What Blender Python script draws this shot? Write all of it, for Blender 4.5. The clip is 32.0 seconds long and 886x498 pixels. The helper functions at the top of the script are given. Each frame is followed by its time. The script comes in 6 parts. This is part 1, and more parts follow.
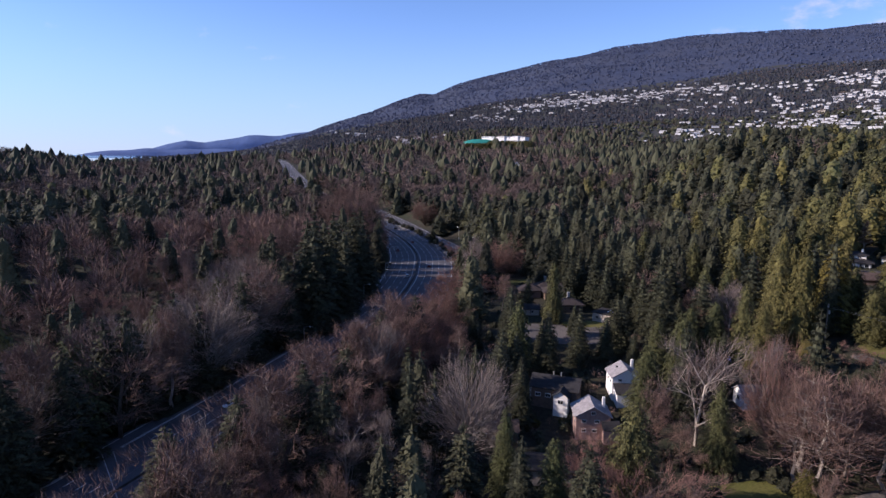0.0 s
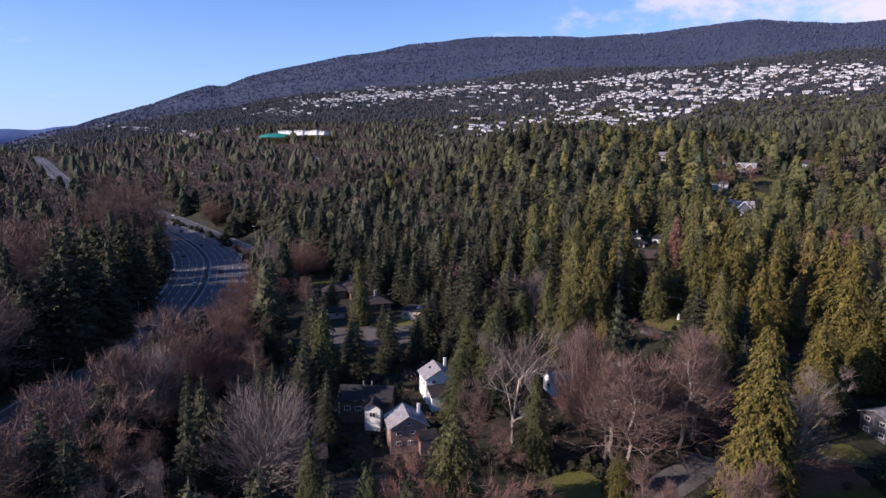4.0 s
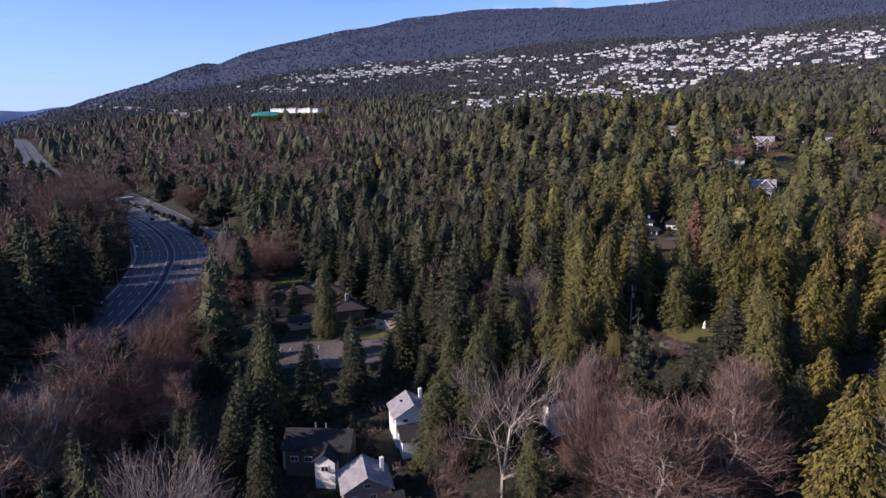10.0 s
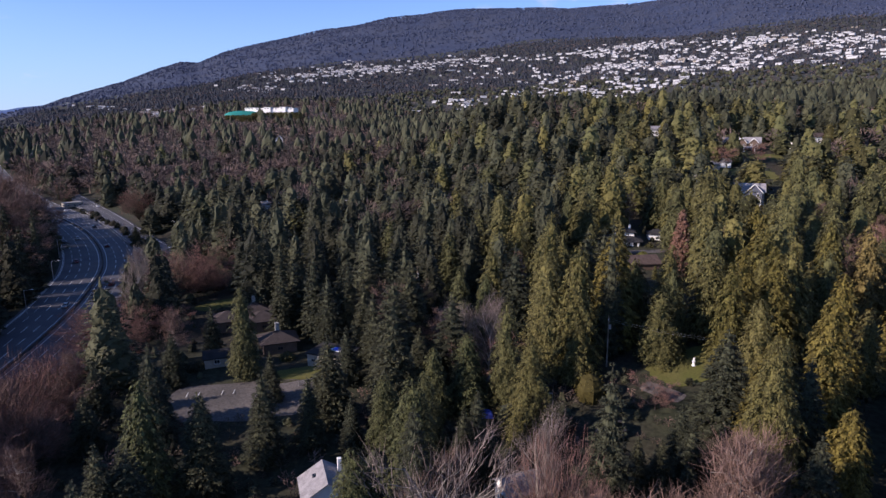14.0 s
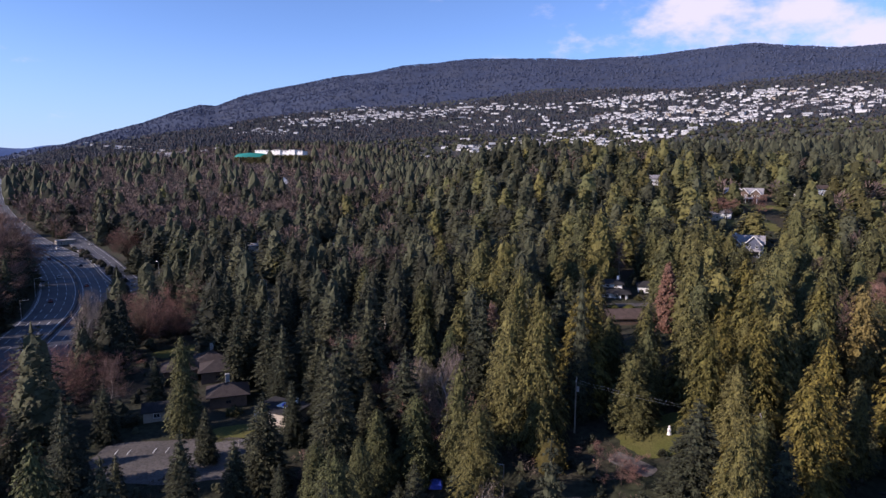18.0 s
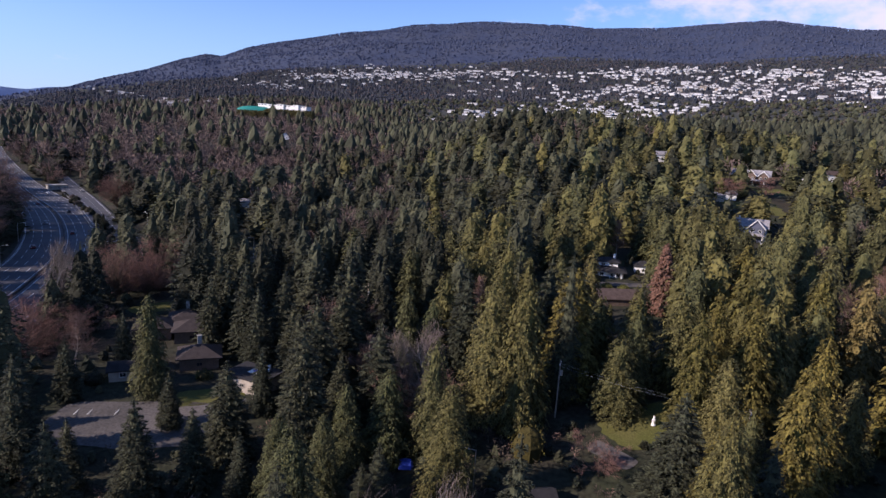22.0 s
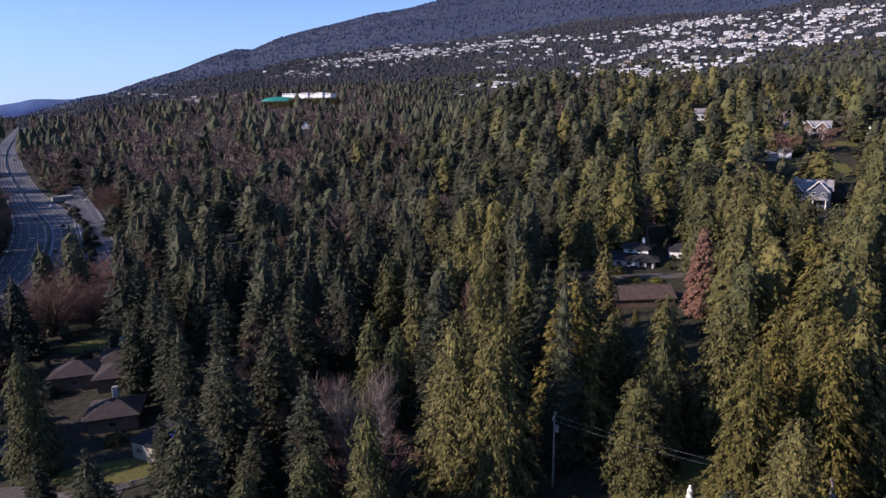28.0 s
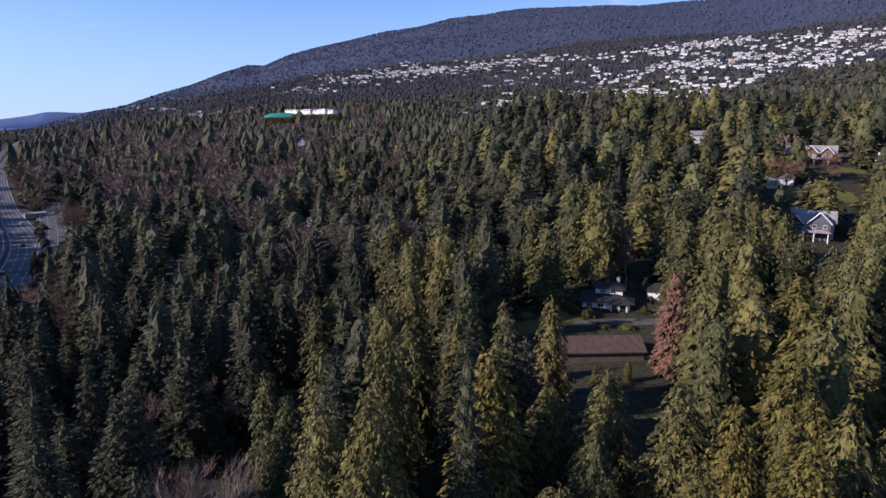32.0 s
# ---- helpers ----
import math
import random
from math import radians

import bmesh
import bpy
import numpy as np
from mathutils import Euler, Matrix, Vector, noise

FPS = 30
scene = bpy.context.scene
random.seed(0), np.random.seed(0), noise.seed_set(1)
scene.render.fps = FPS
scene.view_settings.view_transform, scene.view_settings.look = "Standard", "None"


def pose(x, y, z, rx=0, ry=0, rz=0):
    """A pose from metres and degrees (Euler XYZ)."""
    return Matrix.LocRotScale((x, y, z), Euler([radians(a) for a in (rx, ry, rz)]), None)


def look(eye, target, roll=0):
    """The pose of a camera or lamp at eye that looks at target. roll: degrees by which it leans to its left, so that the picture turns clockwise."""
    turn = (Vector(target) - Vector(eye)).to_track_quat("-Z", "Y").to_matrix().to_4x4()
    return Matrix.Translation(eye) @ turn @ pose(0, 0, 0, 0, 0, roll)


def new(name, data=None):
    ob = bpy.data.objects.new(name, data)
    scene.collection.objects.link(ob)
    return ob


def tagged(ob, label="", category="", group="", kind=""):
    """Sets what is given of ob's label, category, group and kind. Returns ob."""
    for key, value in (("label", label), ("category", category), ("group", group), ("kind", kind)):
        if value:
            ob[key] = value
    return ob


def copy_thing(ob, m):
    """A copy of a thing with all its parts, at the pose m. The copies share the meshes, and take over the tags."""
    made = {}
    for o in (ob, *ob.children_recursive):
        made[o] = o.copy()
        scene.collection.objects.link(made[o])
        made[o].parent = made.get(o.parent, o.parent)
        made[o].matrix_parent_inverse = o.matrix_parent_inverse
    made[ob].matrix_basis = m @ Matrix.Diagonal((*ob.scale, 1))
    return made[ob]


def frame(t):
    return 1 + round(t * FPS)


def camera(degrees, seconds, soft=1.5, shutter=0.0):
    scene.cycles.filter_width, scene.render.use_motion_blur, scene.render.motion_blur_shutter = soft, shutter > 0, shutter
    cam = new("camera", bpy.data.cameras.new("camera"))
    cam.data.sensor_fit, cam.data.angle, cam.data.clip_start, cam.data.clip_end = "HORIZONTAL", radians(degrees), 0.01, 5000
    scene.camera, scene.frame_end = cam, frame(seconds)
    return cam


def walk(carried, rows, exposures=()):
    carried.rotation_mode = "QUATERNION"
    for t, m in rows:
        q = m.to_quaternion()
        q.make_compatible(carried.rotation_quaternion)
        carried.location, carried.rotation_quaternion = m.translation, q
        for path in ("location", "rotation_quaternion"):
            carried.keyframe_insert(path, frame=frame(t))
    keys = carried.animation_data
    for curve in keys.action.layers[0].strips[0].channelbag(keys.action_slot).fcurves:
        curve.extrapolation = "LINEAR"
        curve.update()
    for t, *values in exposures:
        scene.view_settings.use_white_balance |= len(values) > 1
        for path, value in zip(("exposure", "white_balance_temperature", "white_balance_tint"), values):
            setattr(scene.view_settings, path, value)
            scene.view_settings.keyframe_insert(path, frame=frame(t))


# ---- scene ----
cam = camera(71.58, 32.0, soft=1.5)
PATH = [
    (0, (-25.30, -93.31, 68.26), (-40.23, -46.22, 60.50), 0.56),
    (0.5, (-25.80, -91.15, 68.10), (-38.90, -43.53, 60.27), 0.41),
    (1, (-26.24, -88.90, 67.96), (-37.39, -40.80, 60.09), 0.19),
    (1.5, (-26.52, -86.56, 67.70), (-35.66, -38.05, 59.77), 0.19),
    (2, (-26.75, -84.11, 67.36), (-33.87, -35.27, 59.39), 0.09),
    (2.5, (-26.94, -81.66, 66.91), (-32.44, -32.60, 58.98), 0.09),
    (3, (-26.97, -79.25, 66.50), (-30.99, -30.05, 58.58), 0.25),
    (3.5, (-26.88, -76.98, 66.17), (-28.92, -27.65, 58.27), 0.31),
    (4, (-26.61, -74.86, 66.00), (-26.15, -25.50, 58.00), 0.25),
    (4.5, (-26.28, -72.84, 65.90), (-23.11, -23.61, 57.79), 0.14),
    (6.5, (-24.96, -63.70, 66.18), (-22.99, -14.47, 57.66), -0.06),
    (7, (-24.51, -60.78, 66.28), (-23.04, -11.56, 57.57), -0.10),
    (7.5, (-23.96, -57.71, 66.35), (-22.98, -8.52, 57.40), -0.11),
    (8, (-23.30, -54.36, 66.37), (-22.50, -5.21, 57.22), -0.23),
    (8.5, (-22.50, -50.79, 66.32), (-21.92, -1.68, 56.98), -0.29),
    (9, (-21.64, -47.01, 66.27), (-21.16, 2.07, 56.73), -0.42),
    (9.5, (-20.68, -43.20, 66.29), (-20.25, 5.84, 56.52), -0.49),
    (10, (-19.62, -39.39, 66.42), (-19.34, 9.63, 56.58), -0.53),
    (10.5, (-18.49, -35.72, 66.56), (-18.69, 13.28, 56.61), -0.64),
    (11, (-17.28, -32.14, 66.69), (-18.06, 16.86, 56.76), -0.67),
    (11.5, (-15.94, -28.40, 66.76), (-16.88, 20.59, 56.83), -0.72),
    (12, (-14.67, -24.66, 66.71), (-14.97, 24.34, 56.75), -0.67),
    (12.5, (-13.36, -20.82, 66.54), (-12.93, 28.17, 56.58), -0.57),
    (13, (-11.87, -17.12, 66.38), (-11.12, 31.88, 56.46), -0.54),
    (13.5, (-10.32, -13.43, 66.24), (-8.78, 35.56, 56.36), -0.44),
    (14, (-8.60, -9.72, 66.23), (-7.09, 39.27, 56.38), -0.45),
    (14.5, (-6.94, -6.24, 66.22), (-5.80, 42.83, 56.71), -0.36),
    (16.5, (0.00, 0.00, 66.00), (-0.02, 49.32, 57.79), 0.02),
    (17, (1.62, 0.10, 65.88), (1.84, 49.53, 58.36), 0.18),
    (17.5, (3.00, 0.02, 65.89), (3.41, 49.54, 58.96), 0.37),
    (18, (4.18, -0.23, 65.93), (4.81, 49.36, 59.63), 0.62),
    (18.5, (4.99, -0.32, 66.00), (5.72, 49.33, 60.16), 0.93),
    (19, (5.68, -0.20, 66.05), (6.51, 49.48, 60.41), 1.28),
    (19.5, (6.33, 0.18, 66.09), (7.24, 49.84, 60.35), 1.74),
    (20, (6.86, 0.94, 66.11), (7.84, 50.56, 60.01), 2.34),
    (20.5, (7.15, 2.14, 66.00), (8.19, 51.68, 59.32), 2.85),
    (21, (7.42, 3.71, 66.02), (8.42, 53.13, 58.50), 3.32),
    (21.5, (7.62, 5.61, 66.00), (8.47, 54.91, 57.68), 3.60),
    (22, (7.81, 7.78, 66.08), (8.45, 56.94, 56.96), 3.78),
    (22.5, (8.13, 10.29, 66.11), (8.47, 59.31, 56.26), 3.75),
    (23, (8.45, 13.17, 65.96), (8.47, 62.09, 55.59), 3.55),
    (23.5, (8.85, 16.33, 65.84), (8.51, 65.16, 55.10), 3.13),
    (24, (9.59, 19.47, 65.71), (8.88, 68.24, 54.69), 2.67),
    (24.5, (10.51, 22.53, 65.65), (9.49, 71.24, 54.42), 2.17),
    (26.5, (17.62, 35.10, 65.64), (15.33, 83.75, 54.32), 0.11),
    (27, (20.03, 38.20, 65.92), (17.47, 86.85, 54.68), -0.38),
    (27.5, (22.41, 41.29, 66.14), (19.60, 89.95, 55.01), -0.79),
    (28, (24.73, 44.29, 66.38), (21.73, 92.97, 55.38), -1.05),
    (28.5, (26.99, 47.17, 66.65), (23.79, 95.84, 55.68), -1.22),
    (29, (29.10, 50.15, 66.83), (25.80, 98.83, 55.92), -1.26),
    (29.5, (31.07, 53.21, 66.99), (27.65, 101.91, 56.18), -1.21),
    (30, (33.00, 56.26, 67.03), (29.51, 104.98, 56.35), -1.15),
    (30.5, (34.83, 59.23, 67.03), (31.27, 107.99, 56.53), -1.00),
    (31, (36.87, 61.99, 67.15), (33.27, 110.80, 56.89), -0.72),
    (31.5, (38.75, 64.50, 67.29), (35.05, 113.35, 57.30), -0.60),
    (32, (40.49, 66.79, 67.37), (36.73, 115.71, 57.70), -0.35),
]
walk(cam, [(t, look(eye, target, roll)) for t, eye, target, roll in PATH], [(0.0, 0.56, 6180, 26.0), (32.0, 0.56, 6180, 26.0)])

# ---- light ----
SUN_AZ, SUN_EL = radians(-110), radians(25)
world = bpy.data.worlds.new("sky")
scene.world = world
world.use_nodes = True
wn, wl = world.node_tree.nodes, world.node_tree.links
bg = wn["Background"]
sky = wn.new("ShaderNodeTexSky")
sky.sky_type, sky.sun_disc = "NISHITA", False
sky.sun_elevation, sky.sun_rotation = SUN_EL, SUN_AZ
sky.air_density, sky.dust_density, sky.ozone_density, sky.altitude = 0.75, 0.0, 5.0, 100
bg.inputs["Strength"].default_value = 0.135


def math_node(op, a, b=0.0, c=None):
    n = wn.new("ShaderNodeMath")
    n.operation = op
    for k, v in enumerate((a, b) if c is None else (a, b, c)):
        if isinstance(v, (int, float)):
            n.inputs[k].default_value = v
        else:
            wl.new(v, n.inputs[k])
    return n.outputs[0]


def ramp_node(v, lo, hi):
    n = wn.new("ShaderNodeMapRange")
    n.interpolation_type = "SMOOTHSTEP"
    wl.new(v, n.inputs["Value"])
    n.inputs["From Min"].default_value, n.inputs["From Max"].default_value = lo, hi
    return n.outputs[0]


# broken white cloud that lies over the mountain to the north
coord = wn.new("ShaderNodeTexCoord")
xyz = wn.new("ShaderNodeSeparateXYZ")
wl.new(coord.outputs["Generated"], xyz.inputs[0])
azimuth = math_node("ARCTAN2", xyz.outputs[0], xyz.outputs[1])
stretch = wn.new("ShaderNodeMapping")
stretch.inputs["Scale"].default_value = (1.0, 1.0, 1.9)
wl.new(coord.outputs["Generated"], stretch.inputs["Vector"])
puff = wn.new("ShaderNodeTexNoise")
puff.inputs["Scale"].default_value, puff.inputs["Detail"].default_value, puff.inputs["Roughness"].default_value = 8.5, 8, 0.58
wl.new(stretch.outputs[0], puff.inputs["Vector"])
spread = math_node("MULTIPLY", ramp_node(azimuth, 0.02, 0.42), math_node("SUBTRACT", 1.0, ramp_node(azimuth, 1.3, 1.9)))
low = math_node("SUBTRACT", 1.0, ramp_node(xyz.outputs[2], 0.17, 0.42))
body = math_node("MULTIPLY_ADD", math_node("MULTIPLY", spread, low), 0.29, puff.outputs["Fac"])
cover = ramp_node(body, 0.63, 0.86)
over = wn.new("ShaderNodeMix")
over.data_type = "RGBA"
wl.new(math_node("MULTIPLY", cover, 0.9), over.inputs["Factor"])
# pale blue haze low over the land all round
haze = wn.new("ShaderNodeMix")
haze.data_type = "RGBA"
wl.new(math_node("MULTIPLY", math_node("SUBTRACT", 1.0, ramp_node(xyz.outputs[2], -0.02, 0.22)), 0.75), haze.inputs["Factor"])
wl.new(sky.outputs[0], haze.inputs["A"])
haze.inputs["B"].default_value = (1.9, 2.75, 4.0, 1)
wl.new(haze.outputs["Result"], over.inputs["A"])
over.inputs["B"].default_value = (4.6, 4.4, 4.9, 1)
wl.new(over.outputs["Result"], bg.inputs["Color"])
sun = new("sun", bpy.data.lights.new("sun", "SUN"))
sun.data.energy, sun.data.angle, sun.data.color = 4.6, radians(0.5), (1.0, 0.9, 0.76)
sun.matrix_world = look((0, 0, 500), (-math.sin(SUN_AZ) * math.cos(SUN_EL), -math.cos(SUN_AZ) * math.cos(SUN_EL), 500 - math.sin(SUN_EL)))


# ---- materials ----
def material(name, color, rough=0.8, metal=0.0, vary=0.25, scale=1.0, bump=0.2, second=None, tint=False, island=0.0, fine=8.0):
    """A surface with two scales of variation. second: a colour that large patches lean to; tint: each plant's own hue."""
    m = bpy.data.materials.new(name)
    m.use_nodes = True
    n, l = m.node_tree.nodes, m.node_tree.links
    p = n["Principled BSDF"]
    p.inputs["Roughness"].default_value, p.inputs["Metallic"].default_value = rough, metal
    p.inputs["Specular IOR Level"].default_value = 0.25
    geo = n.new("ShaderNodeNewGeometry")
    big, small = n.new("ShaderNodeTexNoise"), n.new("ShaderNodeTexNoise")
    big.inputs["Scale"].default_value, small.inputs["Scale"].default_value = scale, scale * fine
    big.inputs["Detail"].default_value, small.inputs["Detail"].default_value = 3, 4
    for t in (big, small):
        l.new(geo.outputs["Position"], t.inputs["Vector"])
    base = n.new("ShaderNodeMix")
    base.data_type = "RGBA"
    base.inputs["A"].default_value = (*color, 1)
    base.inputs["B"].default_value = (*(second or tuple(c * (1 - vary) for c in color)), 1)
    ramp = n.new("ShaderNodeMapRange")
    ramp.inputs["From Min"].default_value, ramp.inputs["From Max"].default_value = 0.35, 0.65
    source = big.outputs["Fac"]
    if tint:
        at = n.new("ShaderNodeAttribute")
        at.attribute_name = "tint"
        info = n.new("ShaderNodeObjectInfo")
        add = n.new("ShaderNodeMath")
        add.operation = "ADD"
        l.new(at.outputs["Fac"], add.inputs[0])
        l.new(info.outputs["Random"], add.inputs[1])
        frac = n.new("ShaderNodeMath")
        frac.operation = "FRACT"
        l.new(add.outputs[0], frac.inputs[0])
        source = frac.outputs[0]
        ramp.inputs["From Min"].default_value, ramp.inputs["From Max"].default_value = 0.0, 1.0
    l.new(source, ramp.inputs["Value"])
    l.new(ramp.outputs[0], base.inputs["Factor"])
    hsv = n.new("ShaderNodeHueSaturation")
    l.new(base.outputs["Result"], hsv.inputs["Color"])
    val = n.new("ShaderNodeMapRange")
    val.inputs["From Min"].default_value, val.inputs["From Max"].default_value = 0.3, 0.7
    val.inputs["To Min"].default_value, val.inputs["To Max"].default_value = 1 - vary, 1 + vary
    if island:
        mul = n.new("ShaderNodeMath")
        mul.operation = "MULTIPLY_ADD"
        mul.inputs[1].default_value, mul.inputs[2].default_value = island, -island / 2
        l.new(geo.outputs["Random Per Island"], mul.inputs[0])
        sm = n.new("ShaderNodeMath")
        sm.operation = "ADD"
        l.new(mul.outputs[0], sm.inputs[0])
        l.new(small.outputs["Fac"], sm.inputs[1])
        l.new(sm.outputs[0], val.inputs["Value"])
    else:
        l.new(small.outputs["Fac"], val.inputs["Value"])
    l.new(val.outputs[0], hsv.inputs["Value"])
    l.new(hsv.outputs[0], p.inputs["Base Color"])
    if bump:
        b = n.new("ShaderNodeBump")
        b.inputs["Strength"].default_value, b.inputs["Distance"].default_value = bump, 0.3 / scale / fine
        l.new(small.outputs["Fac"], b.inputs["Height"])
        l.new(b.outputs[0], p.inputs["Normal"])
    return m


M_GROUND = material("forest_floor", (0.036, 0.03, 0.02), 0.95, vary=0.45, scale=0.06, second=(0.028, 0.032, 0.016), fine=14, bump=0.5)
# Aerial haze over the mountain is painted into this floor's blue.
M_FAR = material("haze_blue_hill_floor", (0.034, 0.046, 0.084), 0.95, vary=0.3, scale=0.006, second=(0.045, 0.053, 0.08), fine=12, bump=0.4)
M_TOWNGROUND = material("garden_and_street_ground", (0.05, 0.05, 0.048), 0.95, vary=0.35, scale=0.02, second=(0.035, 0.04, 0.03), fine=12, bump=0.3)
M_WATER = material("sea_water", (0.05, 0.09, 0.16), 0.25, vary=0.1, scale=0.002, bump=0.05)
M_ASPHALT = material("asphalt", (0.07, 0.07, 0.08), 0.85, vary=0.18, scale=0.12, second=(0.095, 0.093, 0.1), fine=25, bump=0.15)
M_PALE = material("worn_pale_asphalt", (0.125, 0.11, 0.1), 0.95, vary=0.3, scale=0.1, second=(0.08, 0.072, 0.066), fine=20)
M_PAINT = material("road_paint", (0.62, 0.62, 0.6), 0.7, vary=0.25, scale=0.4)
M_CONCRETE = material("concrete", (0.33, 0.32, 0.3), 0.9, vary=0.2, scale=0.5)
M_MEDIAN = material("weathered_dark_concrete", (0.07, 0.07, 0.07), 0.9, vary=0.3, scale=0.4)
M_GRASS = material("lawn_grass", (0.085, 0.088, 0.02), 0.95, vary=0.3, scale=0.15, second=(0.11, 0.1, 0.03), fine=20, bump=0.6)
M_CEDAR = material("cedar_foliage", (0.09, 0.078, 0.023), 0.85, vary=0.55, scale=0.3, second=(0.06, 0.062, 0.024), tint=True, island=0.7, bump=0.8, fine=5.0)
M_GOLD = material("golden_cedar_foliage", (0.108, 0.084, 0.018), 0.85, vary=0.5, scale=0.3, second=(0.078, 0.068, 0.017), tint=True, island=0.7, bump=0.8, fine=5.0)
M_FIR = material("fir_foliage", (0.034, 0.037, 0.021), 0.85, vary=0.55, scale=0.3, second=(0.047, 0.047, 0.024), tint=True, island=0.7, bump=0.8, fine=5.0)
M_HEMLOCK = material("dark_green_drooping_foliage", (0.05, 0.057, 0.021), 0.85, vary=0.55, scale=0.3, second=(0.066, 0.064, 0.024), tint=True, island=0.7, bump=0.8, fine=5.0)
M_TWIG = material("bare_twigs", (0.19, 0.12, 0.094), 0.9, vary=0.4, scale=0.3, second=(0.125, 0.078, 0.062), tint=True, island=0.6, bump=0)
M_BRUSH = material("dark_brush", (0.07, 0.05, 0.04), 0.9, vary=0.4, scale=0.3, second=(0.045, 0.04, 0.025), tint=True, island=0.6, bump=0)
M_PALETWIG = material("pale_twigs", (0.2, 0.16, 0.135), 0.9, vary=0.3, scale=0.3, second=(0.15, 0.115, 0.1), tint=True, island=0.6, bump=0)
M_REDTWIG = material("reddish_twigs", (0.215, 0.116, 0.09), 0.9, vary=0.3, scale=0.3, second=(0.165, 0.09, 0.07), tint=True, island=0.5, bump=0)
M_BARK = material("bark", (0.11, 0.085, 0.065), 0.95, vary=0.4, scale=0.8)
M_PALEBARK = material("pale_bark", (0.34, 0.29, 0.24), 0.9, vary=0.3, scale=0.8)
# Blue of these far conifers is distance haze put into the foliage colour.
M_HILLTREE = material("haze_blue_conifers", (0.033, 0.045, 0.084), 0.9, vary=0.2, scale=0.01, second=(0.044, 0.052, 0.08), tint=True, bump=0)
# Between fir green and the mountain's blue: some distance haze put into the colour.
M_TOWNTREE = material("faint_haze_conifers", (0.025, 0.03, 0.04), 0.9, vary=0.3, scale=0.01, second=(0.036, 0.037, 0.042), tint=True, bump=0)
M_HILLBARE = material("hill_bare_trees", (0.16, 0.11, 0.09), 0.9, vary=0.4, scale=0.01, second=(0.085, 0.064, 0.056), tint=True, bump=0)
M_WHITE = material("white_siding", (0.78, 0.76, 0.72), 0.7, vary=0.08, scale=0.6)
M_GREYROOF = material("grey_shingles", (0.3, 0.28, 0.28), 0.9, vary=0.3, scale=0.8)
M_DARKROOF = material("dark_shingles", (0.036, 0.034, 0.035), 0.95, vary=0.3, scale=0.8)
M_BROWNROOF = material("brown_shingles", (0.1, 0.07, 0.058), 0.9, vary=0.3, scale=0.8)
M_PINKWALL = material("pinkish_brick", (0.36, 0.23, 0.19), 0.85, vary=0.25, scale=0.8)
M_BROWNWALL = material("brown_cladding", (0.15, 0.105, 0.08), 0.85, vary=0.25, scale=0.8)
M_SLATE = material("dark_grey_siding", (0.09, 0.09, 0.1), 0.8, vary=0.2, scale=0.8)
M_GREYWALL = material("grey_blue_siding", (0.3, 0.31, 0.36), 0.8, vary=0.2, scale=0.8)
M_TOWN = material("pale_grey_render", (0.6, 0.6, 0.6), 0.8, vary=0.12, scale=0.3)
M_TOWNWHITE = material("off_white_render", (0.5, 0.5, 0.5), 0.8, vary=0.15, scale=0.05)
M_TAN = material("tan_stucco", (0.42, 0.36, 0.29), 0.85, vary=0.2, scale=0.6)
M_SLATEBLUE = material("slate_blue_siding", (0.1, 0.11, 0.15), 0.8, vary=0.2, scale=0.8)
M_GLASS = material("window_glass", (0.02, 0.025, 0.03), 0.08, vary=0.1, scale=0.5, bump=0)
M_GREEN = material("teal_membrane", (0.02, 0.24, 0.2), 0.6, vary=0.12, scale=0.05, bump=0)
M_BLUE = material("blue_tarp", (0.08, 0.13, 0.6), 0.5, vary=0.2, scale=1.0)
M_METAL = material("galvanised_metal", (0.45, 0.46, 0.47), 0.45, metal=0.7, vary=0.1, scale=2.0, bump=0.05)
M_BROWNCEDAR = material("brown_tinged_cedar_foliage", (0.12, 0.09, 0.03), 0.85, vary=0.55, scale=0.3, second=(0.09, 0.084, 0.027), tint=True, island=0.7, bump=0.8, fine=5.0)
M_RUST = material("rust_red_foliage", (0.2, 0.1, 0.065), 0.9, vary=0.35, scale=0.3, second=(0.15, 0.08, 0.055), tint=True, island=0.5, bump=0.8, fine=5.0)
# Backdrop hills: the blue of the air in between is painted on them.
M_RIDGE = material("haze_blue_ridge", (0.07, 0.12, 0.26), 0.95, vary=0.12, scale=0.003)
M_POLE = material("weathered_pole_wood", (0.3, 0.25, 0.2), 0.9, vary=0.3, scale=2.0)
M_SOIL = material("red_brown_soil", (0.17, 0.085, 0.05), 0.95, vary=0.3, scale=0.3)
M_TYRE = material("rubber", (0.02, 0.02, 0.02), 0.9, vary=0.2, scale=3.0)


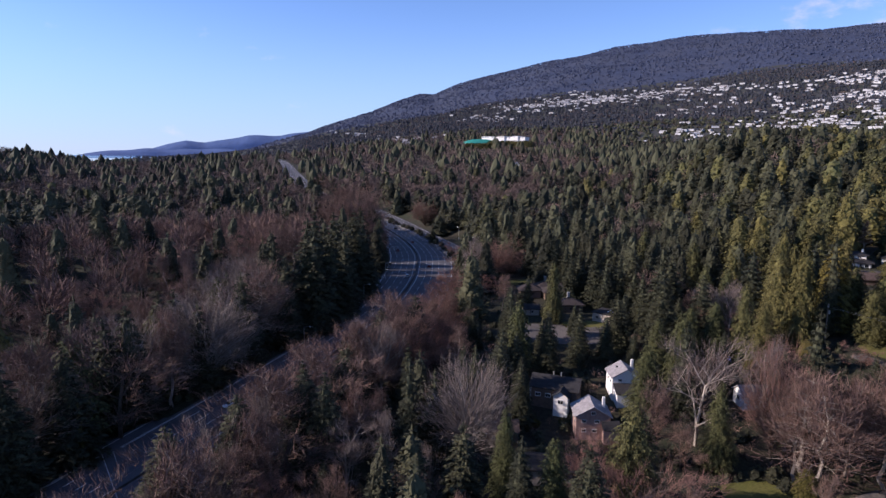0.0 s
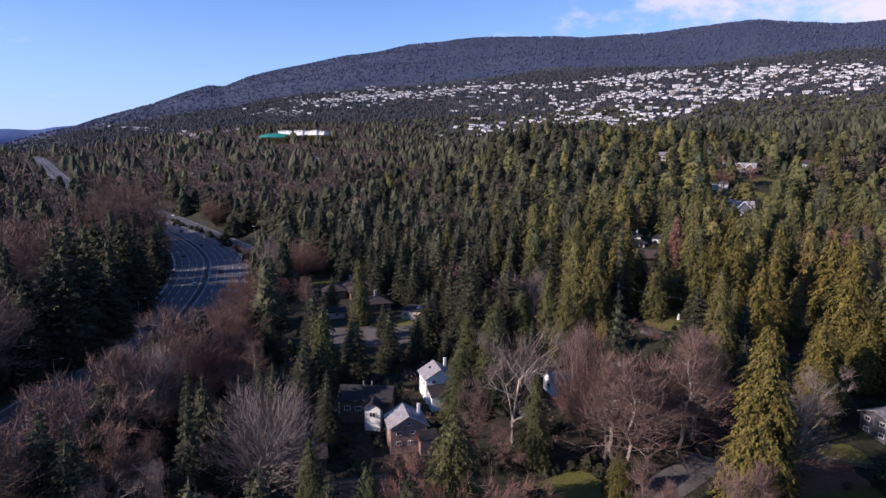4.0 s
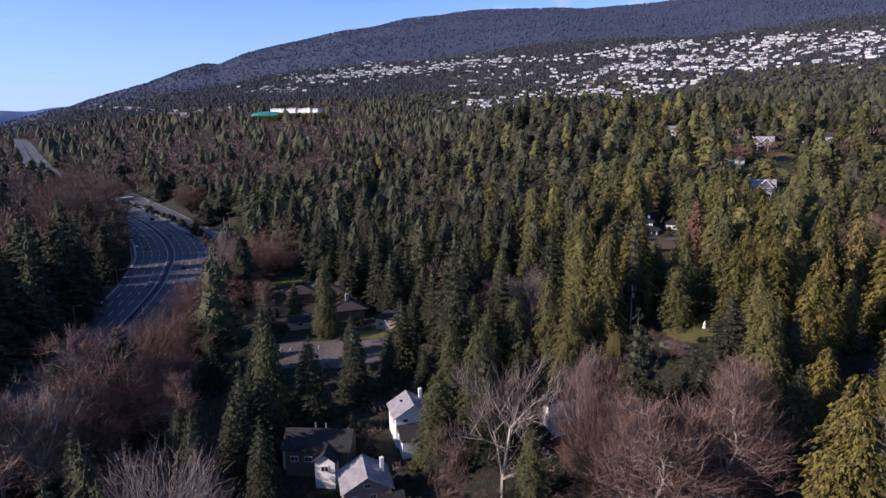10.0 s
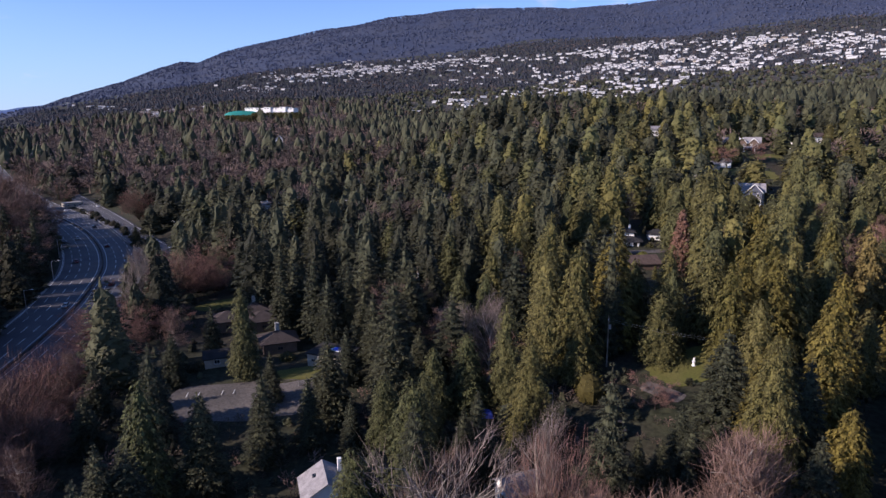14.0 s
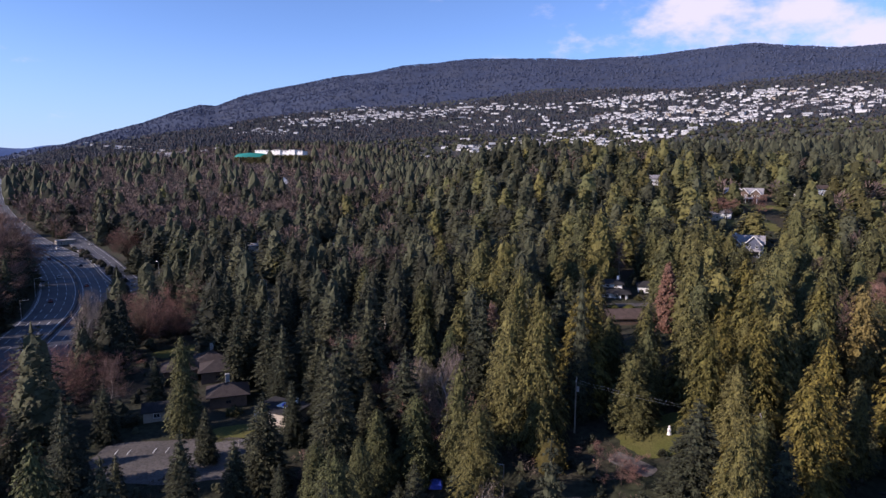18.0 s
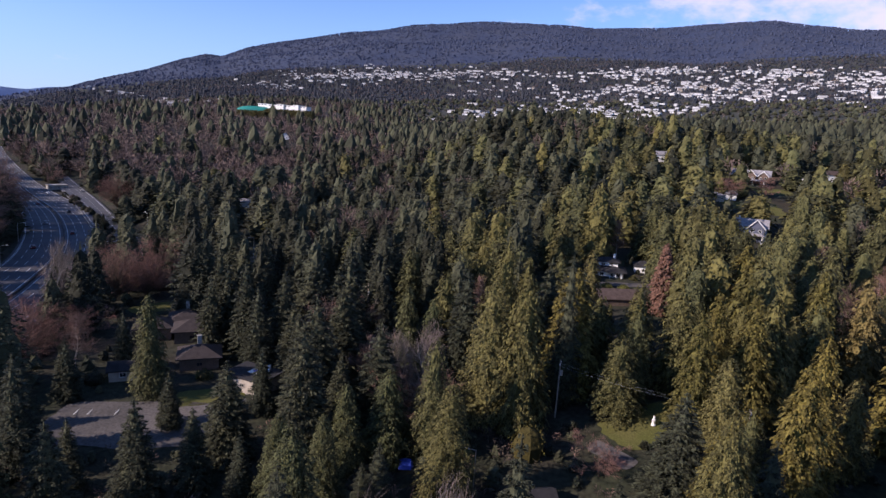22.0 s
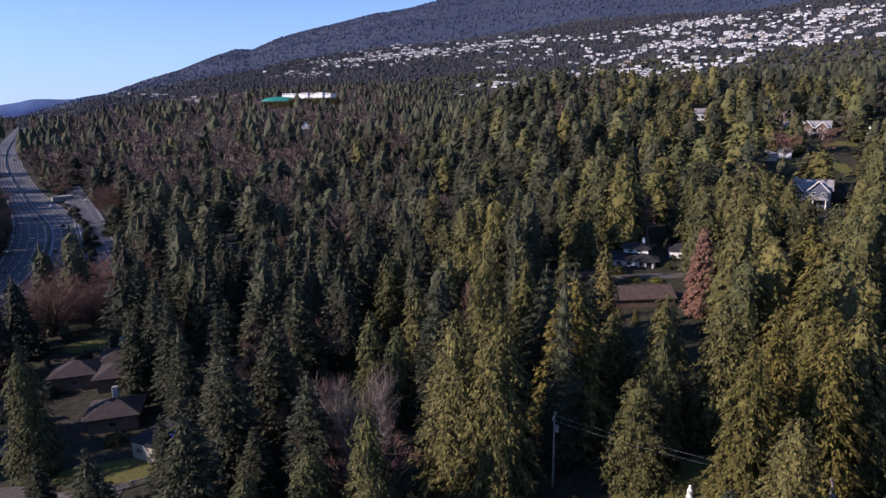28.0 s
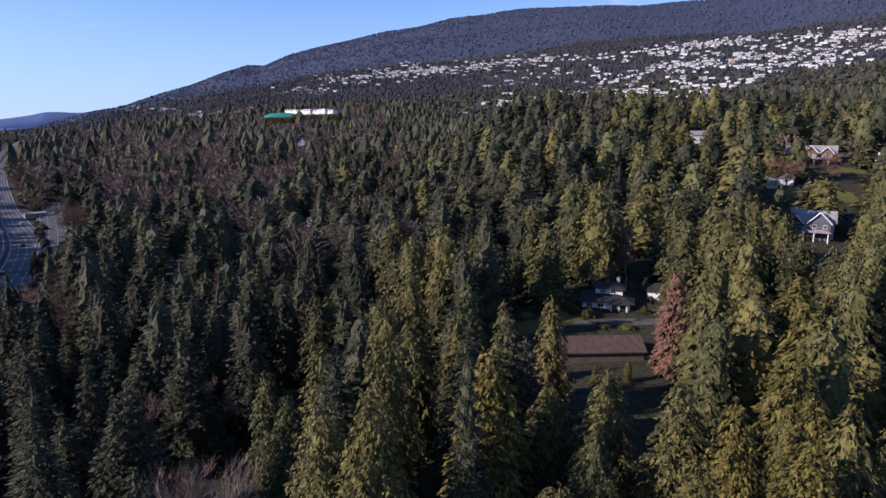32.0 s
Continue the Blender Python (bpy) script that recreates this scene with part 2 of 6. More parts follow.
# ---- mesh helpers ----
def mesh(name, verts, faces, mats, index=None, tint=None, smooth=False):
    """A mesh from arrays: faces an (n, k) array of corner numbers; tint a value for each corner point."""
    me = bpy.data.meshes.new(name)
    verts, faces = np.asarray(verts, np.float32), np.asarray(faces, np.int32)
    k = faces.shape[1]
    me.vertices.add(len(verts))
    me.vertices.foreach_set("co", verts.ravel())
    me.loops.add(faces.size)
    me.loops.foreach_set("vertex_index", faces.ravel())
    me.polygons.add(len(faces))
    me.polygons.foreach_set("loop_start", np.arange(0, faces.size, k, dtype=np.int32))
    me.polygons.foreach_set("loop_total", np.full(len(faces), k, np.int32))
    for m in mats:
        me.materials.append(m)
    if index is not None:
        me.polygons.foreach_set("material_index", np.asarray(index, np.int32))
    me.polygons.foreach_set("use_smooth", np.full(len(faces), smooth, bool))
    me.update(calc_edges=True)
    if tint is not None:
        a = me.attributes.new("tint", "FLOAT", "POINT")
        a.data.foreach_set("value", np.asarray(tint, np.float32))
    return me


def part(name, bm, mat, parent, label=""):
    me = bpy.data.meshes.new(name)
    bm.to_mesh(me)
    bm.free()
    me.materials.append(mat)
    ob = new(name, me)
    ob.parent = parent
    if label:
        tagged(ob, label)
    return ob


def add_mesh(name, me, parent, label=""):
    ob = new(name, me)
    ob.parent = parent
    if label:
        tagged(ob, label)
    return ob


def bm_box(bm, sx, sy, sz, x=0, y=0, z=0, bevel=0.0):
    """A box with its foot at z."""
    r = bmesh.ops.create_cube(bm, size=1, matrix=Matrix.Translation((x, y, z + sz / 2)) @ Matrix.Diagonal((sx, sy, sz, 1)))
    if bevel:
        es = list({e for v in r["verts"] for e in v.link_edges})
        bmesh.ops.bevel(bm, geom=es, offset=bevel, segments=1, affect="EDGES")
    return bm


def box(sx, sy, sz, x=0, y=0, z=0, bevel=0.0):
    return bm_box(bmesh.new(), sx, sy, sz, x, y, z, bevel)


def tube(bm, a, b, ra, rb, sides=6):
    a, b = Vector(a), Vector(b)
    q = (b - a).to_track_quat("Z", "Y").to_matrix()
    rings = []
    for c, r in ((a, ra), (b, rb)):
        rings.append([bm.verts.new(c + q @ Vector((r * math.cos(2 * math.pi * i / sides), r * math.sin(2 * math.pi * i / sides), 0))) for i in range(sides)])
    for i in range(sides):
        j = (i + 1) % sides
        bm.faces.new((rings[0][i], rings[0][j], rings[1][j], rings[1][i]))
    bm.faces.new(rings[1])
    bm.faces.new(rings[0][::-1])
    return bm


# ---- the lie of the land ----
def smooth(t):
    t = np.clip(t, 0, 1)
    return t * t * (3 - 2 * t)


HWY = np.array([(-132, -900), (-132, -40), (-130, 20), (-128, 80), (-128, 140), (-138, 205), (-149, 245), (-163, 283), (-190, 331), (-231, 388), (-298, 464), (-394, 573), (-470, 664), (-582, 816), (-780, 1100), (-1000, 1400)], float)
HWY_Z = np.array([-8, -7, -6.5, -5, -3, -0.8, 0.6, 1.8, 3, 4, 5.5, 13, 22, 32, 44, 46], float)
RAMP = np.array([(-330, 556), (-278, 487), (-226, 419), (-178, 352), (-149, 312), (-130, 278), (-119, 254)], float)
RAMP_Z = np.array([7.5, 6.6, 5.0, 3.8, 3.0, 2.4, 2.0], float)


def spline(p, n=12):
    """A Catmull-Rom line through the rows of p."""
    p = np.asarray(p, float)
    q = np.vstack([2 * p[0] - p[1], p, 2 * p[-1] - p[-2]])
    out = []
    for i in range(1, len(q) - 2):
        for t in np.arange(n) / n:
            out.append(0.5 * (2 * q[i] + (q[i + 1] - q[i - 1]) * t + (2 * q[i - 1] - 5 * q[i] + 4 * q[i + 1] - q[i + 2]) * t**2 + (3 * q[i] - q[i - 1] - 3 * q[i + 1] + q[i + 2]) * t**3))
    return np.array(out + [p[-1]])


HWY_LINE = spline(np.c_[HWY, HWY_Z])
RAMP_LINE = spline(np.c_[RAMP, RAMP_Z])


def from_line(x, y, line):
    """The distance of points from a line, the height of the line there, and which side they are on (right is positive)."""
    x, y = np.asarray(x, float), np.asarray(y, float)
    best, z, side = np.full(x.shape, 1e9), np.zeros(x.shape), np.ones(x.shape)
    for a, b in zip(line[:-1], line[1:]):
        d = b[:2] - a[:2]
        t = np.clip(((x - a[0]) * d[0] + (y - a[1]) * d[1]) / (d @ d), 0, 1)
        px, py = a[0] + t * d[0] - x, a[1] + t * d[1] - y
        dist = np.hypot(px, py)
        near = dist < best
        best = np.where(near, dist, best)
        z = np.where(near, a[2] + t * (b[2] - a[2]), z)
        side = np.where(near, np.sign(d[0] * py - d[1] * px), side)
    return best, z, side


AZ = (-180, -60, -50, -40, -30, -20, -10, 0, 10, 20, 30, 40, 60, 180)
RISE_1 = (-1.5, 0.2, -1.6, -1.3, -0.7, 0.5, 0.7, 0.6, 0.7, 1.3, 2.2, 2.8, 2.5, -1.5)
RISE_2 = (-0.8, -1.3, -1.2, -0.7, 1.2, 3.0, 4.3, 5.4, 6.4, 6.6, 6.7, 6.4, 6, -0.8)
CREST_AZ = (-180, -60, -50, -46, -40, -35, -31, -30, -28, -25, -22.5, -20.6, -19.2, -17, -13, -9, -3, 1.5, 7, 13, 20, 24, 27, 32, 40, 60, 120, 180)
CREST = (-0.5, -1.1, -1.1, -1.0, -0.6, 0.25, 1.45, 1.9, 2.7, 3.6, 4.7, 5.25, 5.2, 6.25, 7.25, 8.1, 9.2, 9.8, 10.0, 9.75, 9.95, 10.35, 10.4, 9.6, 9.4, 9, 3, -0.5)


def near_height(x, y):
    z = np.interp(y, (-300, 0, 40, 70, 90, 115, 142, 200), (-16, -10, -8, -5, -2, 1.5, 4.6, 5.5))
    z = z + 0.1 * np.clip(x, 0, 60) * smooth((y - 30) / 90)
    right = smooth((x + 40) / 120)
    z = z + right * (0.067 * np.clip(y - 150, 0, 500) + 0.15 * np.clip(y - 330, 0, 250)) + (1 - right) * 0.02 * np.clip(y - 150, 0, 700)
    left = np.clip(-x - 128, 0, 160)
    return z + 0.1 * left * smooth((290 - y) / 200)


def height(x, y):
    x, y = np.asarray(x, float), np.asarray(y, float)
    r, az = np.hypot(x, y), np.degrees(np.arctan2(x, y))
    z0 = near_height(x, y)
    z1 = 66 + 1450 * np.tan(np.radians(np.interp(az, AZ, RISE_1)))
    z2 = 66 + 2700 * np.tan(np.radians(np.interp(az, AZ, RISE_2)))
    z3 = 66 + 4600 * np.tan(np.radians(np.interp(az, CREST_AZ, CREST)))
    at600 = near_height(x * 560 / np.maximum(r, 1), y * 560 / np.maximum(r, 1))
    z = np.where(r < 560, z0, at600 + (z1 - at600) * np.clip((r - 560) / 890, 0, 1))
    z = np.where(r > 1450, z1 + (z2 - z1) * (r - 1450) / 1250, z)
    z = np.where(r > 2700, z2 + (z3 - z2) * np.clip((r - 2700) / 1900, 0, 1) ** 0.9, z)
    z = np.where(r > 4600, z3 - (r - 4600) * 0.5, z)
    bumps = np.sin(x / 83 + 1) * np.cos(y / 97) * 5 * smooth((r - 500) / 900) + np.sin(x / 310 + y / 270) * np.cos(y / 230 - x / 400) * 22 * smooth((r - 1500) / 1500) * smooth((4500 - r) / 600)
    z = z + bumps
    for line, half in ((RAMP_LINE, 8.5), (HWY_LINE, 20.5)):
        d, zr, _ = from_line(x, y, line)
        k = smooth((d - half - 2) / 22)
        z = np.where(r < 1500, (zr - 0.25) * (1 - k) + z * k, z)
    return z


def ground_z(x, y):
    return float(height(np.array([x]), np.array([y]))[0])


def sheet(name, r_edges, az_edges, mat):
    R, A = np.meshgrid(r_edges, np.radians(az_edges), indexing="ij")
    x, y = R * np.sin(A), R * np.cos(A)
    v = np.stack([x, y, height(x, y)], -1).reshape(-1, 3)
    nr, na = R.shape
    i = (np.arange(nr - 1)[:, None] * na + np.arange(na - 1)[None]).ravel()
    return new(name, mesh(name, v, np.stack([i, i + 1, i + na + 1, i + na], -1), mat, smooth=True))


radii = np.concatenate([np.linspace(0.5, 600, 130), np.geomspace(610, 4950, 90)])
front = np.linspace(-62, 62, 220)
azs = np.concatenate([np.linspace(-180, -64, 40), front, np.linspace(64, 180, 40)])
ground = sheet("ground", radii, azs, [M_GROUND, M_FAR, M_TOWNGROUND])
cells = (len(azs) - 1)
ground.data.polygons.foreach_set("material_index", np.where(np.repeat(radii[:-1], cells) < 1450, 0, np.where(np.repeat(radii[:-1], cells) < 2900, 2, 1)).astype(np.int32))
tagged(ground, "dark forest floor of leaf litter rising to a hillside painted haze blue", "ground", kind="structure")


def ridge(name, r, az0, az1, crest_az, crest, foot, label):
    """A far range of hills as a thick crest line with slopes to both sides."""
    az = np.linspace(az0, az1, 120)
    top = 66 + r * np.tan(np.radians(np.interp(az, crest_az, crest))) + 3 * np.sin(az * 2.1)
    rows = []
    for dr, k in ((-160, 0.0), (-80, 0.55), (0, 1.0), (60, 0.4)):
        q = r + dr
        rows.append(np.stack([q * np.sin(np.radians(az)), q * np.cos(np.radians(az)), foot + (top - foot) * k], -1))
    v = np.concatenate(rows)
    n = len(az)
    i = np.arange(n - 1)
    f = np.concatenate([np.stack([i + k * n, i + k * n + 1, i + (k + 1) * n + 1, i + (k + 1) * n], -1) for k in range(3)])
    return tagged(new(name, mesh(name, v, f, [M_RIDGE], smooth=True)), label, "hills", kind="structure")


ridge("backdrop", 4860, -45, -26, (-45, -44, -42.5, -41, -39.5, -38, -36, -33, -31, -29.8, -26), (-0.6, 0.0, 0.55, 0.8, 0.72, 0.9, 1.35, 1.4, 1.75, 1.95, 1.5), 10, "far-off island hills across the water, painted haze blue")
ridge("backdrop", 4770, -50, -34, (-50, -48.5, -46, -44, -42, -39, -34), (-0.7, -0.25, -0.02, 0.12, 0.05, 0.15, 0.1), 10, "low headland by the sea, painted haze blue")
sea_az = np.radians(np.linspace(-75, -40, 30))
sea_v = np.concatenate([np.stack([q * np.sin(sea_az), q * np.cos(sea_az), np.full(30, 27.0)], -1) for q in (3200, 4940)])
sea_i = np.arange(29)
tagged(new("water", mesh("water", sea_v, np.stack([sea_i, sea_i + 1, sea_i + 31, sea_i + 30], -1), [M_WATER])), "grey-blue sea at the horizon", "water", kind="structure")


# ---- roads ----
def road_share(y):
    """The motorway's width farther on, as a share of its width on the bend."""
    return np.interp(y, (370, 500), (1.0, 0.62))


def ribbon(name, line, inner, outer, lift, mat, n0=0, n1=None, dash=None):
    """A strip beside a line, between two offsets to its right, lying lift above the line's height."""
    p = line[n0:n1]
    d = np.gradient(p[:, :2], axis=0)
    d /= np.linalg.norm(d, axis=1)[:, None]
    nrm = np.c_[d[:, 1], -d[:, 0]]
    k = road_share(p[:, 1])[:, None] if line is HW else 1.0
    half = (outer - inner) / 2 * (k if abs(outer - inner) > 1 else 1.0)
    mid = (inner + outer) / 2 * k
    a = np.c_[p[:, :2] + nrm * (mid - half), p[:, 2] + lift]
    b = np.c_[p[:, :2] + nrm * (mid + half), p[:, 2] + lift]
    v = np.concatenate([a, b])
    i, n = np.arange(len(p) - 1), len(p)
    f = np.stack([i, i + n, i + n + 1, i + 1], -1)
    if dash:
        s = np.r_[0, np.cumsum(np.linalg.norm(np.diff(p[:, :2], axis=0), axis=1))][:-1]
        f = f[(s % dash[0]) < dash[1]]
    return mesh(name, v, f, [mat])


def resample(line, step):
    s = np.r_[0, np.cumsum(np.linalg.norm(np.diff(line[:, :2], axis=0), axis=1))]
    t = np.arange(0, s[-1], step)
    return np.stack([np.interp(t, s, line[:, k]) for k in range(3)], -1)


HW = resample(HWY_LINE, 3.0)
RW = resample(RAMP_LINE, 3.0)
road = tagged(new("road", ribbon("road", HW, -18.5, 22.0, 0.0, M_ASPHALT)), "grey asphalt dual carriageway motorway curving through woods", "road", kind="structure")
ramp = tagged(new("road", ribbon("road", RW, -8, 8, 0.05, M_ASPHALT)), "grey asphalt slip road beside the motorway", "road", kind="structure")
for off in (-17.2, -16.7, -1.7, 1.7, 20.8):
    add_mesh("edge_line", ribbon("edge_line", HW, off - 0.12, off + 0.12, 0.02, M_PAINT), road)
for off in (-13.2, -9.4, -5.6, 5.6, 9.4, 13.2, 17.0):
    add_mesh("lane_dashes", ribbon("lane_dashes", HW, off - 0.12, off + 0.12, 0.02, M_PAINT, dash=(12, 5.5)), road)
for off in (-6.6, -2.2, 2.2, 6.6):
    add_mesh("lane_line", ribbon("lane_line", RW, off - 0.12, off + 0.12, 0.07, M_PAINT, dash=None if abs(off) > 4 else (9, 4)), ramp)


def wall_along(name, line, off, width, h, mat, lift=0.0):
    p = line
    d = np.gradient(p[:, :2], axis=0)
    d /= np.linalg.norm(d, axis=1)[:, None]
    nrm = np.c_[d[:, 1], -d[:, 0]]
    prof = ((-width / 2, 0), (-width / 5, h), (width / 5, h), (width / 2, 0))
    v = np.concatenate([np.c_[p[:, :2] + nrm * (off + o), p[:, 2] + lift + z] for o, z in prof])
    n = len(p)
    i = np.arange(n - 1)
    f = np.concatenate([np.stack([i + k * n, i + (k + 1) * n, i + (k + 1) * n + 1, i + k * n + 1], -1) for k in range(3)])
    return mesh(name, v, f, [mat])


barrier = tagged(new("median_barrier", wall_along("median_barrier", HW, 0, 0.6, 0.85, M_MEDIAN)), "low dark concrete barrier between the two carriageways", "barrier", kind="structure")
kerb = tagged(new("kerb", wall_along("kerb", RW, 8.2, 0.35, 0.16, M_CONCRETE)), "pale concrete kerb of the slip road", "kerb", kind="structure")


# ---- plants ----
def sprays(root, out, up, length, width, rng, bend=0.3):
    """Little bent leaf sprays: four corner points and two faces each."""
    n = len(root)
    side = np.cross(out, up)
    side /= np.linalg.norm(side, axis=1)[:, None] + 1e-9
    L, W = length[:, None], width[:, None]
    tip = root + out * L
    mid = root + out * L * 0.5 + up * L * bend * 0.5
    v = np.stack([root, mid + side * W / 2, tip, mid - side * W / 2], 1).reshape(-1, 3)
    i = np.arange(n)[:, None] * 4
    return v, np.concatenate([i + [[0, 1, 2]], i + [[0, 2, 3]]], 1).reshape(-1, 3)


def blades(root, out, up, length, width):
    """Small pointed leaf tufts, one face each."""
    n = len(root)
    side = np.cross(out, up)
    side /= np.linalg.norm(side, axis=1)[:, None] + 1e-9
    W = side * width[:, None] / 2
    v = np.stack([root - W, root + W, root + out * length[:, None]], 1).reshape(-1, 3)
    return v, np.arange(3 * n).reshape(-1, 3)


def core(profile, lobes, H, sides, rings, rng, inner=0.7):
    """The dense inside of a crown: an uneven cone."""
    h = np.linspace(0.05, 0.84, rings)
    a = np.linspace(0, 2 * np.pi, sides, endpoint=False)[None] + rng.uniform(-0.4, 0.4, (rings, sides)) * 2 * np.pi / sides
    r = (profile(h) * inner * (1 - 0.3 * h))[:, None] * lobes(a, h[:, None]) * rng.uniform(0.7, 1.1, (rings, sides))
    v = np.stack([r * np.cos(a), r * np.sin(a), (h * H)[:, None] + rng.uniform(-0.4, 0.4, (rings, sides)) * H / rings], -1).reshape(-1, 3)
    v = np.concatenate([v, [[0, 0, H * 0.9]]])
    f = []
    for k in range(rings - 1):
        for j in range(sides):
            a0, a1 = k * sides + j, k * sides + (j + 1) % sides
            f += [(a0, a1, a1 + sides), (a0, a1 + sides, a0 + sides)]
    for j in range(sides):
        f.append(((rings - 1) * sides + j, (rings - 1) * sides + (j + 1) % sides, len(v) - 1))
    return v, np.array(f)


def conifer(kind, seed, H, R, n, size, boughs=120, slim=(0.42, 0.7)):
    """Crown of a conifer: kind cedar (drooping sprays, lumpy, full) or fir (tiers of level boughs, pointed)."""
    rng = np.random.default_rng(seed)
    cedar = kind == "cedar"
    power = (0.5 if cedar else 0.7) - (0.1 if H < 2 else 0)
    wob = rng.uniform(0, 6.28, 6)

    def profile(h):
        foot = 0.6 + 0.4 * smooth(h / (0.2 if cedar else 0.12))
        return R * ((1 - h) ** power * foot * 1.12 * (1 + 0.05 * np.sin(h * 13 + wob[0])) + 0.02)

    def lobes(a, h):
        return 1 + 0.08 * np.sin(2 * a + wob[1] + 2 * h) + 0.07 * np.sin(5 * a + wob[2] - 7 * h) + 0.06 * np.sin(3 * a + wob[3] + 19 * h)

    # boughs spread evenly over the crown's surface: height, heading and reach
    grid = np.linspace(0.03, 0.985, 200)
    weight = np.cumsum(profile(grid) + 0.13 * R)
    bh = np.interp((np.arange(boughs) + rng.uniform(0.1, 0.9, boughs)) / boughs * weight[-1], weight, grid)
    if not cedar:
        tiers = 16
        level = 0.7 if H > 2 else 0.3
        bh = (1 - level) * bh + level * (np.round(bh * tiers) + rng.normal(0, 0.1, boughs)) / tiers
    bh = np.clip(bh, 0.03, 0.985)
    ba = np.arange(boughs) * 2.399963 + rng.normal(0, 0.3, boughs)
    reach = profile(bh) * lobes(ba, bh) * rng.uniform(*((0.74, 1.12) if H > 2 else (0.82, 1.05)), boughs)
    cell = math.sqrt(2 * math.pi * float(np.mean(profile(grid))) * H / boughs)
    share = reach + 0.26 * R
    b = rng.choice(boughs, n, p=share / share.sum())
    s = 0.42 + 0.62 * rng.uniform(0, 1, n) ** 0.75
    az = ba[b]
    off = rng.normal(0, 1, n) * cell * 0.5 * (1.25 - 0.75 * s) * np.clip(reach[b] / (0.5 * R), 0.25, 1)
    r = reach[b] * s
    droop = 0.42 if cedar else 0.26
    z = bh[b] * H + 0.3 * droop * reach[b] - droop * r * s + (0.1 if not cedar else 0.05) * reach[b] * np.clip(s - 0.75, 0, 1) - np.abs(off) * 0.35 + rng.normal(0, 0.09, n) * cell
    z = np.maximum(z, 0.015 * H)
    root = np.stack([r * np.cos(az) - off * np.sin(az), r * np.sin(az) + off * np.cos(az), z], -1)
    fall = rng.uniform(0.1, 1.5, n) if cedar else rng.uniform(-0.25, 0.55, n)
    a2 = az + rng.normal(0, 0.45, n) + np.arctan(off / (cell + 1e-6)) * 0.9
    out = np.stack([np.cos(a2), np.sin(a2), -fall], -1)
    out /= np.linalg.norm(out, axis=1)[:, None]
    up = np.stack([np.cos(az) * 0.6, np.sin(az) * 0.6, np.ones(n)], -1) + rng.normal(0, 0.4, (n, 3))
    up /= np.linalg.norm(up, axis=1)[:, None]
    taper = 0.62 + 0.38 * np.clip(reach[b] / (0.6 * R), 0, 1)
    ln = size * rng.uniform(0.55, 1.45, n) * taper
    v, f = blades(root - out * ln[:, None] * 0.4, out, up, ln, ln * rng.uniform(*slim, n))
    sides, rings = (16, 18) if n > 2000 else (12, 14) if n > 400 else (9, 10) if n > 150 else (7, 7) if n > 40 else (5, 4)
    cv, cf = core(profile, lobes, H, sides, rings, rng, 0.58 if H > 2 else 0.74)
    lead = np.array([[0.06 * R, 0, H * 0.9], [-0.04 * R, 0.06 * R, H * 0.9], [-0.04 * R, -0.06 * R, H * 0.9], [0, 0, H * (0.97 if cedar else 1.0)]])
    v = np.concatenate([v, cv, lead])
    k = len(v) - 4
    f = np.concatenate([f, cf + 3 * n, [[k, k + 1, k + 3], [k + 1, k + 2, k + 3], [k + 2, k, k + 3]]])
    return v, f


def trunk_mesh(name, H, r, mat, sides=6):
    h = np.array([0, 0.04, 0.5, 0.93]) * H
    rr = np.array([1.5, 1.0, 0.6, 0.12]) * r
    a = np.linspace(0, 2 * np.pi, sides, endpoint=False)
    v = np.concatenate([np.stack([q * np.cos(a), q * np.sin(a), np.full(sides, z)], -1) for q, z in zip(rr, h)])
    f = [(k * sides + j, k * sides + (j + 1) % sides, (k + 1) * sides + (j + 1) % sides, (k + 1) * sides + j) for k in range(3) for j in range(sides)]
    return mesh(name, v, np.array(f), [mat], smooth=True)


